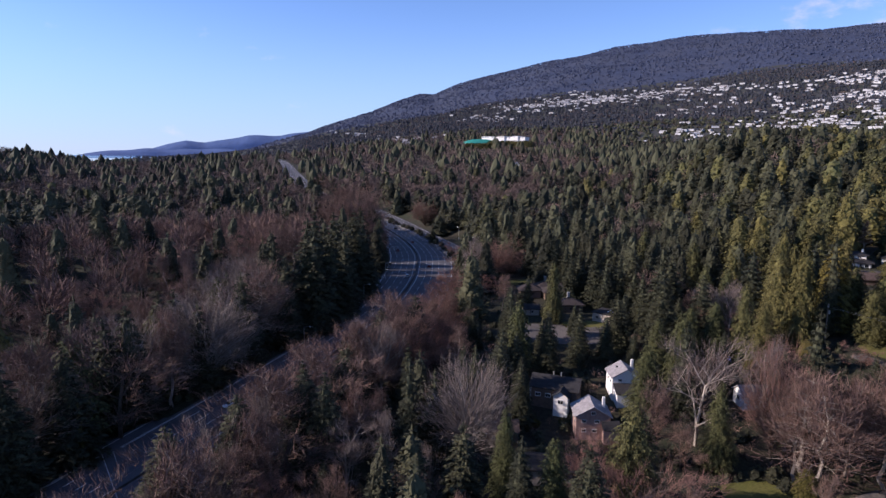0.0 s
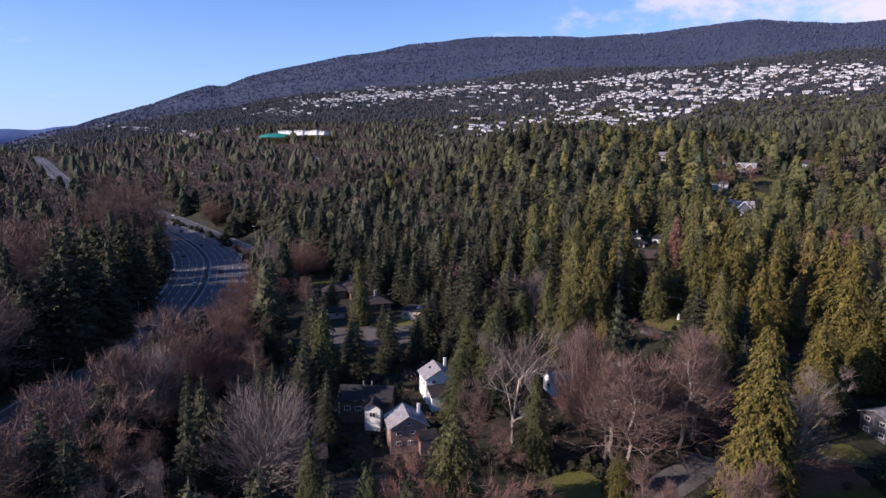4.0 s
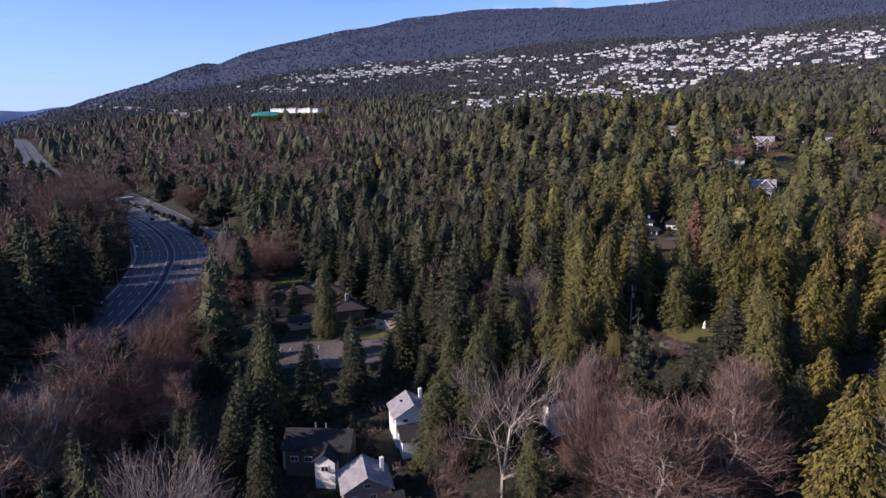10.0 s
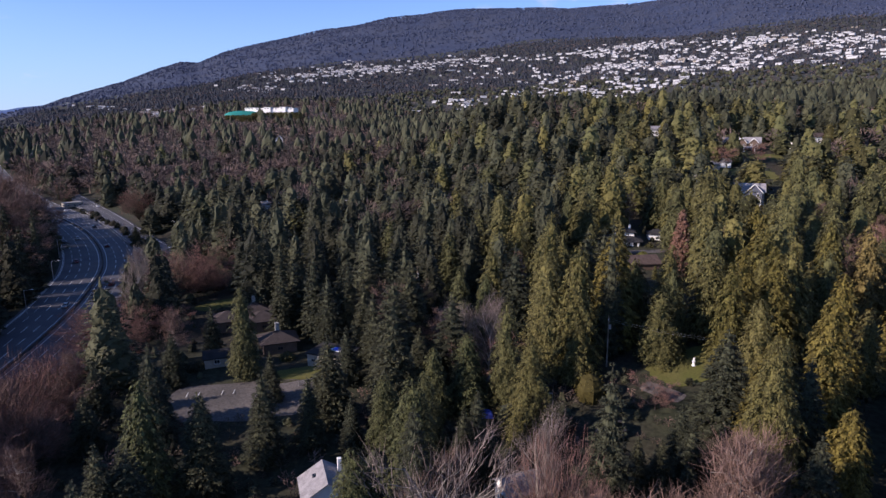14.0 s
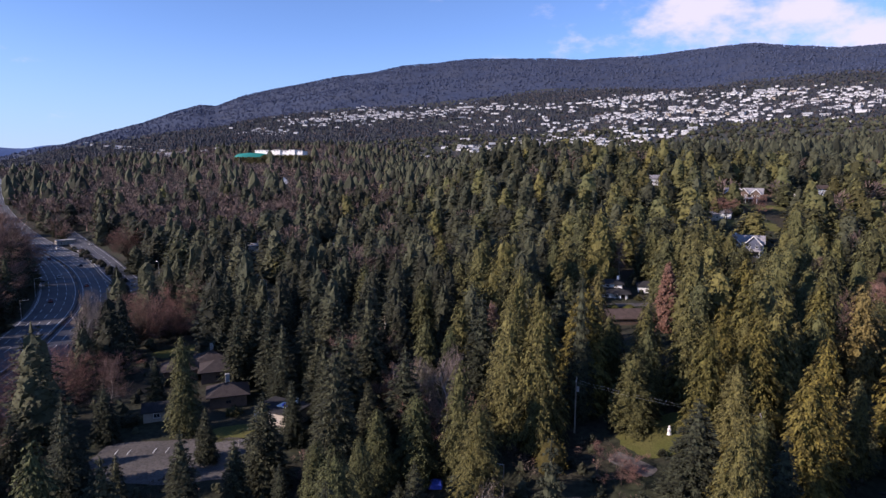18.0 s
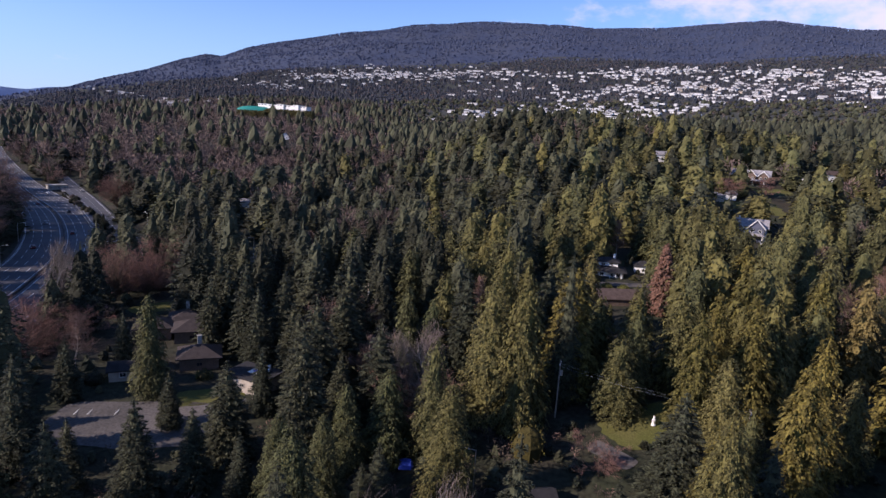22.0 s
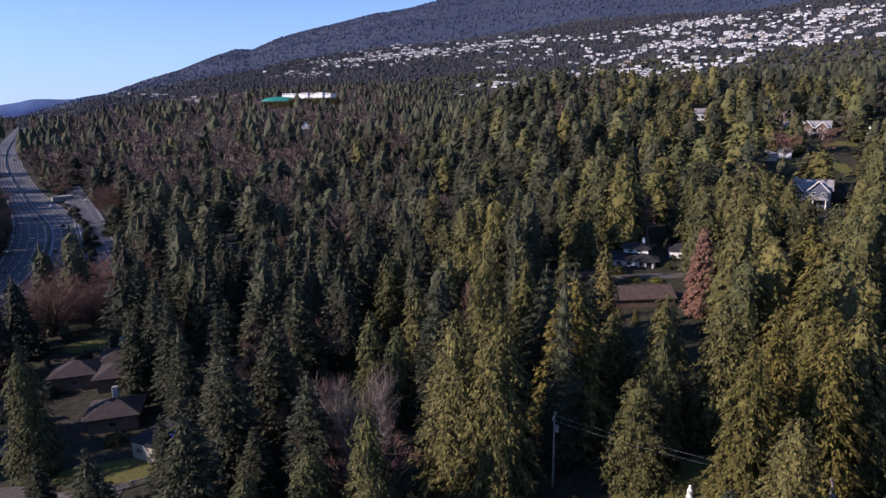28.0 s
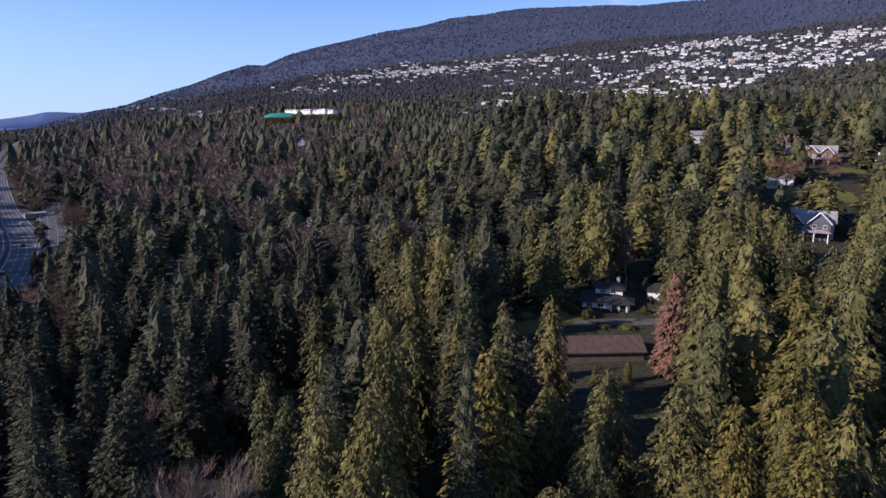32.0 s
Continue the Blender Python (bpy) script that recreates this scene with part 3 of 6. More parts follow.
def bare(seed, H, R, twigs, spread=0.5, shape="round", thin=1.0, stout=1.0):
    """A leafless tree: tapered limbs as tubes, and a haze of fine twigs. Returns wood and twig arrays."""
    rng = np.random.default_rng(seed)
    wood, ends = [], []

    def grow(p, d, length, r, level):
        steps = 3 if level < 2 else 2
        for k in range(steps):
            q = p + d * length / steps
            wood.append((p, q, r, r * 0.8))
            p, r = q, r * 0.8
            d = d + rng.normal(0, 0.13, 3) + (0, 0, 0.03)
            d = d / np.linalg.norm(d)
            if level < 3 and (level > 0 or k > 0 or shape == "round"):
                for _ in range(int(rng.integers(1, 3)) + (1 if level == 0 else 0) - (1 if level == 2 and rng.uniform() < 0.45 else 0)):
                    a = rng.uniform(0, 2 * np.pi)
                    side = np.array([np.cos(a), np.sin(a), rng.uniform(-0.2, 0.4)])
                    e = d * (0.9 - spread) + side * (spread + 0.1)
                    grow(p, e / np.linalg.norm(e), length * rng.uniform(0.5, 0.72), r * 0.6, level + 1)
            else:
                ends.append((p, d))
        ends.append((p, d))

    if shape == "spire":
        # one straight stem with many short arching side branches
        p, r = np.zeros(3), H * 0.012 * stout
        stem = [p]
        for k in range(9):
            q = p + np.array([rng.normal(0, 0.012 * H), rng.normal(0, 0.012 * H), H * 0.93 / 9])
            wood.append((p, q, r, r * 0.84))
            p, r = q, r * 0.84
            stem.append(p)
        stem = np.array(stem)
        for k in range(46):
            h = rng.uniform(0.26, 0.97)
            b = np.array([np.interp(h * 9, np.arange(10), stem[:, c]) for c in range(3)])
            a, reach, rb = k * 2.4 + rng.normal(0, 0.4), R * (1.25 - h) ** 0.8 * rng.uniform(0.7, 1.25), H * 0.0035
            for s, rise in ((0.34, 0.42), (0.34, 0.2), (0.32, -0.12)):
                a += rng.normal(0, 0.18)
                e = b + np.array([np.cos(a), np.sin(a), rise]) * reach * s
                wood.append((b, e, rb, rb * 0.7))
                b, rb = e, rb * 0.7
                ends.append((b, None))
    elif shape == "dome":
        # many limbs fanning from a short stem to a full rounded crown
        fork = (0.05, 0.3) if twigs > 6000 else (0.16, 0.5)
        for k in range(170):
            a, up = k * 2.4 + rng.normal(0, 0.3), rng.uniform(-0.55, 1) * rng.uniform(0.8, 1)
            lump = 1 + 0.13 * np.sin(3 * a + seed) * (1 - abs(up)) + rng.normal(0, 0.06)
            end = np.array([np.cos(a) * R * np.sqrt(1 - up * up) * lump, np.sin(a) * R * np.sqrt(1 - up * up) * lump, H * (0.53 + 0.45 * up * lump)])
            foot = np.array([0, 0, H * rng.uniform(*fork) * min(1.0, end[2] / H + 0.3)])
            bend = np.array([end[0] * 0.4, end[1] * 0.4, 0.5 * foot[2] + 0.55 * end[2]])
            b, rb = foot, H * 0.0052 * stout
            for u in (0.35, 0.6, 0.8, 1.0):
                e = foot * (1 - u) ** 2 + bend * 2 * u * (1 - u) + end * u * u + rng.normal(0, 0.012 * H, 3)
                wood.append((b, e, rb, rb * 0.68))
                b, rb = e, rb * 0.68
                if u > 0.5:
                    ends.append((e, None))
        wood.append((np.zeros(3), np.array([0, 0, H * 0.5]), H * 0.016, H * 0.008))
    else:
        grow(np.zeros(3), np.array([0, 0, 1.0]), H * 0.55, H * 0.017 * stout, 0)
    seg = np.array([(*a, *b, r, s) for a, b, r, s in wood])
    tops = np.array([p for p, _ in ends])
    sc = np.array([R / np.percentile(np.hypot(tops[:, 0], tops[:, 1]), 92), H * 0.93 / tops[:, 2].max()])
    for c in (0, 3):
        seg[:, c:c + 2] *= sc[0]
        seg[:, c + 2] *= sc[1]
    tops = tops * [sc[0], sc[0], sc[1]]
    # limbs as three-sided tubes
    d = seg[:, 3:6] - seg[:, :3]
    d /= np.linalg.norm(d, axis=1)[:, None] + 1e-9
    u = np.cross(d, [0.3, 0.9, 0.2])
    u /= np.linalg.norm(u, axis=1)[:, None]
    w = np.cross(d, u)
    ring = []
    for end, rad in ((seg[:, :3], seg[:, 6]), (seg[:, 3:6], seg[:, 7])):
        for k in range(3):
            t = 2 * np.pi * k / 3
            ring.append(end + (u * np.cos(t) + w * np.sin(t)) * np.maximum(rad, 0.02)[:, None])
    v = np.stack(ring, 1).reshape(-1, 3)
    i = np.arange(len(seg))[:, None, None] * 6
    f = (i + np.array([[0, 1, 4], [0, 4, 3], [1, 2, 5], [1, 5, 4], [2, 0, 3], [2, 3, 5]])).reshape(-1, 3)
    # twigs
    pick = rng.integers(0, len(tops), twigs)
    root = tops[pick] + rng.normal(0, (0.034 if shape == "dome" else 0.02) * H, (twigs, 3))
    out = root - np.array([0, 0, H * 0.25])
    out = out / np.linalg.norm(out, axis=1)[:, None] + rng.normal(0, 0.45, (twigs, 3)) + [0, 0, 0.15]
    out /= np.linalg.norm(out, axis=1)[:, None]
    ln = H * rng.uniform(0.06, 0.15, twigs)
    tv, tf = blades(root, out, np.cross(out, rng.normal(0, 1, (twigs, 3))), ln, H * rng.uniform(0.0022, 0.0044, twigs) * thin)
    return v, f, tv, tf


VARIANTS = {}
for kind, mat, specs in (
    ("cedar", M_CEDAR, [(11, 27, 6.6), (12, 30, 7.6), (13, 23, 6.4), (14, 26, 7.2)]),
    ("golden", M_GOLD, [(21, 26, 4.8), (22, 29, 5.6), (23, 21, 4.8)]),
    ("fir", M_FIR, [(31, 28, 5.2), (32, 24, 4.9), (33, 32, 5.7), (34, 20, 4.5)]),
    ("hemlock", M_HEMLOCK, [(15, 28, 6.4), (16, 25, 6.2)]),
    ("brown", M_BROWNCEDAR, [(24, 29, 7.4)]),
    ("rust", M_RUST, [(25, 22, 3.6)]),
):
    for seed, H, R in specs:
        for level, n, size, boughs in (("_fine", 26000, 0.4, 620), ("", 13000, 0.54, 520), ("_mid", 6000, 0.8, 340)):
            v, f = conifer("fir" if kind == "fir" else "cedar", seed, H, R, n, size, boughs)
            VARIANTS.setdefault(kind + level, []).append((H, mesh("crown", v, f, [mat]), trunk_mesh("trunk", H, 0.38, M_BARK)))
for kind, wood, twig, specs in (
    ("bare", M_BARK, M_TWIG, [(41, 20, 6.6, 0.5), (42, 22, 6.2, 0.46), (43, 17, 6.6, 0.52)]),
    ("pale", M_PALEBARK, M_PALETWIG, [(51, 22, 5.6, 0.42), (52, 20, 7.0, 0.5), (53, 18, 5.2, 0.44)]),
    ("maple", M_PALEBARK, M_PALETWIG, [(57, 24, 9.6, 0.56), (58, 21, 8.0, 0.54)]),
    ("birch", M_PALEBARK, M_TWIG, [(54, 21, 3.8, 0.3), (55, 19, 4.4, 0.34), (56, 23, 4.4, 0.3)]),
    ("red", M_BARK, M_REDTWIG, [(61, 10, 5.5, 0.6), (62, 13, 6.5, 0.6)]),
    ("dome", M_BARK, M_REDTWIG, [(63, 17, 7.2, 0.5), (64, 19, 7.6, 0.5)]),
    ("sparse", M_PALEBARK, M_PALETWIG, [(59, 22, 7.4, 0.5)]),
):
    for seed, H, R, sp in specs:
        twigs = {"red": 3600, "maple": 5000, "dome": 7000, "sparse": 1300}.get(kind, 2300)
        v, f, tv, tf = bare(seed, H, R, twigs, sp, {"birch": "spire", "dome": "dome", "maple": "dome"}.get(kind, "round"), 0.8 if kind == "dome" else 1.0, {"pale": 1.3, "birch": 1.5, "maple": 0.8}.get(kind, 1.1))
        VARIANTS.setdefault(kind, []).append((H, mesh("crown", tv, tf, [twig]), mesh("trunk", v, f, [wood])))
LABELS = {
    "cedar": ("green cedar with drooping dense foliage", "tree"),
    "golden": ("yellow-green sunlit cedar with dense foliage", "tree"),
    "fir": ("dark green fir with tiered boughs", "tree"),
    "bare": ("leafless grey-brown deciduous tree", "tree"),
    "pale": ("leafless tree with pale bark", "tree"),
    "maple": ("broad leafless tree with a rounded crown of pale branches", "tree"),
    "birch": ("slender leafless tree with a pale trunk and brown twigs", "tree"),
    "hemlock": ("dark green conifer with drooping boughs", "tree"),
    "brown": ("large cedar with brown-tinged drooping foliage", "tree"),
    "rust": ("narrow rust-red tree with drooping twigs", "tree"),
    "dome": ("broad leafless tree with a dense rounded crown of red-brown twigs", "tree"),
    "sparse": ("leafless tree with few crooked pale limbs", "tree"),
    "red": ("leafless ornamental tree with reddish twigs", "tree"),
}
CONIFERS = ("cedar", "golden", "fir", "brown", "rust", "hemlock")
rnd = random.Random(7)


def tree(kind, x, y, h, wide=1.0, n=None, z=None, label="", level=""):
    """One tree of its own: an empty at its foot with trunk and crown."""
    if kind in CONIFERS and math.hypot(x - 10, y - 60) > 110:
        level = "_mid"
    elif kind in CONIFERS and math.hypot(x - 5, y - 50) < 62:
        level = "_fine"
    options = VARIANTS[kind + level]
    H, crown, trunk = options[rnd.randrange(len(options)) if n is None else n % len(options)]
    root = new("conifer" if kind in CONIFERS else "bare_tree")
    s = h / H
    root.matrix_basis = Matrix.Translation((x, y, (ground_z(x, y) if z is None else z) - 0.15)) @ Matrix.Rotation(rnd.uniform(0, 6.28), 4, "Z") @ Matrix.Diagonal((s * wide, s * wide, s, 1))
    for name, me in (("trunk", trunk), ("crown", crown)):
        add_mesh(name, me, root)
    return tagged(root, label or LABELS[kind][0], LABELS[kind][1], group="trees of the wood")


# ---- the woods ----
CLEAR = []  # circles kept free of plants: x, y, radius
VIEWS = []  # circles kept free of trees, with low brush
KEYTREES = []


def keep_free(x, y, r):
    CLEAR.append((x, y, r))


def open_view(x, y, r, length, tx=20.0, ty=20.0):
    """Leaves a gap in the wood from a place towards where the flight passes."""
    dx, dy = tx - x, ty - y
    n = math.hypot(dx, dy)
    t = 0.0
    while t <= length:
        VIEWS.append((x + dx / n * t, y + dy / n * t, r))
        t += r * 0.8


def scatter(seed, cell, x0, x1, y0, y1, jitter=0.42):
    rng = np.random.default_rng(seed)
    gx, gy = np.meshgrid(np.arange(x0, x1, cell), np.arange(y0, y1, cell))
    gx[::2] += cell / 2
    p = np.stack([gx.ravel(), gy.ravel()], -1) + rng.uniform(-jitter, jitter, (gx.size, 2)) * cell
    return p, rng


def free(p, road_gap=2.5, low=False):
    ok = np.ones(len(p), bool)
    for x, y, r in CLEAR if low else CLEAR + VIEWS:
        ok &= np.hypot(p[:, 0] - x, p[:, 1] - y) > r
    d, _, side = from_line(p[:, 0], p[:, 1], HWY_LINE)
    ok &= d > np.where(side < 0, 18.5, 22.0) * road_share(p[:, 1]) + road_gap
    d, _, _ = from_line(p[:, 0], p[:, 1], RAMP_LINE)
    return ok & (d > 8 + road_gap * 0.6)


def in_view(p, spare=8.0):
    """Inside the wedge that the flight looks over."""
    az = np.degrees(np.arctan2(p[:, 0] + 20, p[:, 1] + 95))
    return (az > -56 - spare) & (az < 42 + spare)


def joined(name, templates, p, z, scale, turn, which, mats, rng, index=None):
    """Many plants in one mesh, from a few template arrays."""
    V, F, T, base = [], [], [], 0
    for k, (tv, tf) in enumerate(templates):
        m = np.flatnonzero(which == k)
        if not len(m):
            continue
        c, s = np.cos(turn[m])[:, None], np.sin(turn[m])[:, None]
        x, y, h = tv[None, :, 0], tv[None, :, 1], tv[None, :, 2]
        sc, sh = scale[m, 0][:, None], scale[m, 1][:, None]
        v = np.stack([p[m, 0][:, None] + sc * (c * x - s * y), p[m, 1][:, None] + sc * (s * x + c * y), z[m][:, None] + sh * h], -1)
        V.append(v.reshape(-1, 3))
        F.append((tf[None] + (base + np.arange(len(m)) * len(tv))[:, None, None]).reshape(-1, 3))
        T.append(np.repeat(rng.uniform(0, 1, len(m)), len(tv)))
        base += len(m) * len(tv)
    return new(name, mesh(name, np.concatenate(V), np.concatenate(F), mats, tint=np.concatenate(T)))


def small_conifer(seed, n, size=0.1):
    return conifer("cedar" if seed % 2 else "fir", seed, 1.0, 0.25, n, size, 70 if n < 300 else 150 if n < 1500 else 240)


def cone(sides, seed):
    """A distant conifer: a lumpy pointed crown."""
    rng = np.random.default_rng(seed)
    v, f = [], []
    rows = ((0.0, 0.17), (0.3, 0.24), (0.62, 0.16), (0.85, 0.07)) if sides > 4 else ((0.0, 0.2), (0.5, 0.15))
    for z, r in rows:
        for k in range(sides):
            a, q = 2 * math.pi * (k + rng.uniform(-0.2, 0.2)) / sides, r * rng.uniform(0.7, 1.25)
            v.append((q * math.cos(a), q * math.sin(a), z + rng.uniform(-0.05, 0.05)))
    v.append((0, 0, 1.0))
    for i in range(len(rows) - 1):
        for k in range(sides):
            a0, a1 = i * sides + k, i * sides + (k + 1) % sides
            f += [(a0, a1, a1 + sides), (a0, a1 + sides, a0 + sides)]
    top = (len(rows) - 1) * sides
    f += [(top + k, top + (k + 1) % sides, len(v) - 1) for k in range(sides)]
    return np.array(v), np.array(f)


def fuzz(seed, n):
    """A leafless crown seen from far off: fine upward twigs in a rounded, uneven crown over a stem."""
    rng = np.random.default_rng(seed)
    d = rng.normal(0, 1, (n, 3))
    d /= np.linalg.norm(d, axis=1)[:, None]
    lump = 1 + 0.2 * np.sin(d[:, 0] * 5 + seed) * np.cos(d[:, 1] * 4)
    root = d * (rng.uniform(0.25, 1, n) ** 0.5 * lump)[:, None] * [0.25, 0.25, 0.32] + [0, 0, 0.56]
    out = d * [0.8, 0.8, 0.5] + [0, 0, 0.75] + rng.normal(0, 0.3, (n, 3))
    out /= np.linalg.norm(out, axis=1)[:, None]
    v, f = sprays(root - out * 0.08, out, rng.normal(0, 1, (n, 3)), rng.uniform(0.12, 0.24, n), rng.uniform(0.03, 0.06, n) * (30 / n) ** 0.6, rng, 0.01)
    t = np.array([[0.02, 0, 0], [-0.02, 0.02, 0], [-0.02, -0.02, 0], [0, 0, 0.6]])
    k = len(v)
    return np.concatenate([v, t]), np.concatenate([f, [[k, k + 1, k + 3], [k + 1, k + 2, k + 3], [k + 2, k, k + 3]]])


def leafless_share(x, y):
    """How much of the wood is leafless: much beside the motorway, round the houses and far off to the west, little on the slope."""
    d, _, side = from_line(x, y, HWY_LINE)
    n = np.sin(x / 47 + 2) * np.cos(y / 61) + 0.6 * np.sin(x / 23 - y / 31)
    near = np.where(side < 0, 0.9 * np.maximum(smooth((d - 44) / 12), smooth((112 - y) / 20)) * smooth((190 - d) / 50) * smooth((330 - y) / 60), 0.62 * smooth((80 - d) / 40) * smooth((190 - y) / 60))
    garden = smooth((y + 10) / 20) * smooth((90 - y) / 30) * smooth((55 - np.abs(x - 5)) / 25) * 0.66
    az = np.degrees(np.arctan2(x, y))
    far = smooth((np.hypot(x, y) - 400) / 200) * smooth((4 - az) / 16)
    return np.clip(0.06 + near + garden + 0.62 * far + 0.16 * n, 0.02, 0.92)


def undergrowth():
    """Low dark shrubs and brush between the trees."""
    p, rng = scatter(15, 6.0, -240, 190, -40, 262, 0.48)
    ok = free(p, 0.5) & in_view(p)
    p = p[ok]
    n = len(p)
    hs = rng.uniform(1.2, 4.2, n)
    z, turn = height(p[:, 0], p[:, 1]) - 0.2, rng.uniform(0, 6.28, n)
    leafy = rng.uniform(0, 1, n) < 0.62
    for sel, mat, tem, wide, lab in ((leafy, M_FIR, [small_conifer(79, 14), small_conifer(80, 14)], 3.2, "dark evergreen undergrowth between the trees"), (~leafy, M_BRUSH, [fuzz(86, 26), fuzz(87, 26)], 1.7, "leafless brown brush between the trees")):
        k = np.flatnonzero(sel)
        sc = np.stack([hs[k] * wide * rng.uniform(0.7, 1.2, len(k)), hs[k]], -1)
        tagged(joined("undergrowth", tem, p[k], z[k], sc, turn[k], rng.integers(0, 2, len(k)), [mat], rng), lab, "shrubs", kind="stuff")


def thicket():
    """Brown brush and saplings that fill the ground round the houses and under the bare trees."""
    p, rng = scatter(17, 3.3, -108, 66, 2, 128, 0.5)
    p = p[free(p, 0.8, True)]
    n = np.sin(p[:, 0] / 11 + 0.6) * np.cos(p[:, 1] / 9) + 0.5 * np.sin(p[:, 0] / 5 + p[:, 1] / 6)
    p = p[rng.uniform(0, 1, len(p)) < 0.72 + 0.3 * n]
    k = len(p)
    hs = rng.uniform(1.4, 4.6, k) * np.where(rng.uniform(0, 1, k) < 0.18, 1.7, 1.0)
    low = np.ones(k, bool)
    for x, y, r in VIEWS:
        low &= np.hypot(p[:, 0] - x, p[:, 1] - y) > r
    hs = np.where(low, hs, np.minimum(hs, 2.6))
    z, turn, kind = height(p[:, 0], p[:, 1]) - 0.2, rng.uniform(0, 6.28, k), rng.uniform(0, 1, k)
    for sel, mat, tem, wide, lab in ((kind < 0.5, M_BRUSH, [fuzz(101, 46), fuzz(102, 46)], 1.7, "dark brown leafless brush round the houses"), ((kind >= 0.5) & (kind < 0.8), M_TWIG, [fuzz(103, 46), fuzz(104, 46)], 1.5, "pale brown leafless saplings round the houses"), (kind >= 0.8, M_FIR, [small_conifer(105, 60), small_conifer(106, 60)], 2.6, "dark evergreen shrubs round the houses")):
        m = np.flatnonzero(sel)
        sc = np.stack([hs[m] * wide * rng.uniform(0.8, 1.3, len(m)), hs[m]], -1)
        tagged(joined("undergrowth", tem, p[m], z[m], sc, turn[m], rng.integers(0, 2, len(m)), [mat], rng), lab, "shrubs", kind="stuff")


def thin_out(p, rng, gap=0.14):
    """Drops some places, mostly where the wood has openings."""
    n = np.sin(p[:, 0] / 19 + 1.3) * np.cos(p[:, 1] / 23) + 0.5 * np.sin(p[:, 0] / 9 + p[:, 1] / 13)
    return p[rng.uniform(0, 1, len(p)) > gap + 0.16 * n]


def conifer_heights(rng, n):
    """Mostly a canopy of middling height, with some tall trees standing out."""
    h = rng.uniform(17, 26, n)
    return np.where(rng.uniform(0, 1, n) < 0.14, rng.uniform(26, 33, n), h)


def plant_woods():
    # nearest trees, each its own thing
    p, rng = scatter(3, 11.8, -280, 200, -60, 282, 0.5)
    ok = free(p) & in_view(p)
    for x, y, r in KEYTREES:
        ok &= np.hypot(p[:, 0] - x, p[:, 1] - y) > r
    p = thin_out(p[ok], rng, 0.08)
    close = np.hypot(p[:, 0] - 20, p[:, 1] - 80)
    share = leafless_share(p[:, 0], p[:, 1])
    tall = conifer_heights(rng, len(p)) + 3
    single = {True: 292 - sum(len(o.children) > 0 and o.name.startswith("conifer") for o in scene.objects), False: 235 - sum(len(o.children) > 0 and o.name.startswith("bare_tree") for o in scene.objects)}
    rest = []
    for i in np.argsort(close):
        x, y = p[i]
        u, w = rng.uniform(), rng.uniform()
        if u < share[i]:
            kind, h = ("birch" if w < 0.55 else "bare" if w < 0.9 else "red"), rng.uniform(14, 21) + (3 if x < -130 else 0)
        else:
            warm = float(smooth((x - 20) / 60) * smooth((y - 10) / 60))
            kind = "golden" if w < 0.4 * warm else "cedar" if w < 0.45 + 0.4 * warm else "brown" if w < 0.53 + 0.42 * warm else "fir"
            if x < 0:
                kind = "fir" if w > 0.45 or y > 130 else "hemlock" if w > 0.05 else "cedar"
            h = float(tall[i])
        leafy = kind in CONIFERS
        if single[leafy] <= 0:
            rest.append((x, y, h, {"cedar": 0, "golden": 0, "brown": 0, "fir": 1, "hemlock": 1}.get(kind, 2)))
            continue
        single[leafy] -= 1
        broad = rng.uniform(0.92, 1.2) if kind in ("fir", "golden") else rng.uniform(0.7, 0.95)
        tree(kind, float(x), float(y), h, broad * min(1.0, 30 / h) if leafy else rng.uniform(0.8, 1.15), level="_mid" if leafy and close[i] > 75 else "")
    rest = np.array(rest)
    z, turn = height(rest[:, 0], rest[:, 1]) - 0.3, rng.uniform(0, 6.28, len(rest))
    wide = rng.uniform(0.85, 1.15, len(rest))
    for k, mat, tem, lab in ((0, M_CEDAR, [small_conifer(91, 1800, 0.034), small_conifer(93, 1800, 0.034)], "wood of green cedars"), (1, M_FIR, [small_conifer(92, 1800, 0.034), small_conifer(94, 1800, 0.034)], "wood of dark firs"), (2, M_TWIG, [fuzz(95, 260), fuzz(96, 260)], "leafless brown wood")):
        m = np.flatnonzero(rest[:, 3] == k)
        if len(m):
            sc = np.stack([rest[m, 2] * wide[m], rest[m, 2]], -1)
            tagged(joined("woods", tem, rest[m, :2], z[m], sc, turn[m], rng.integers(0, 2, len(m)), [mat], rng), lab, "trees", kind="stuff")
    # the wood behind, joined
    q, rng = scatter(5, 15.2, -720, 520, -60, 760, 0.5)
    r = np.hypot(q[:, 0], q[:, 1])
    inner = (q[:, 0] > -280) & (q[:, 0] < 200) & (q[:, 1] < 282)
    q = thin_out(q[free(q) & in_view(q, 3) & ~inner & (r < 760)], rng)
    bareness = rng.uniform(0, 1, len(q)) < leafless_share(q[:, 0], q[:, 1])
    hs = np.where(bareness, rng.uniform(16, 23, len(q)), conifer_heights(rng, len(q)))
    z, turn = height(q[:, 0], q[:, 1]) - 0.3, rng.uniform(0, 6.28, len(q))
    sc = np.stack([(hs * 0.6 + 8) * rng.uniform(1.35, 2.0, len(q)), hs], -1)
    r = np.hypot(q[:, 0], q[:, 1])
    warm = smooth((q[:, 0] + 40) / 260) * 0.6 * (1 - 0.5 * smooth((r - 380) / 300)) + 0.05
    pick = rng.uniform(0, 1, len(q))
    near = np.hypot(q[:, 0], q[:, 1]) < 410
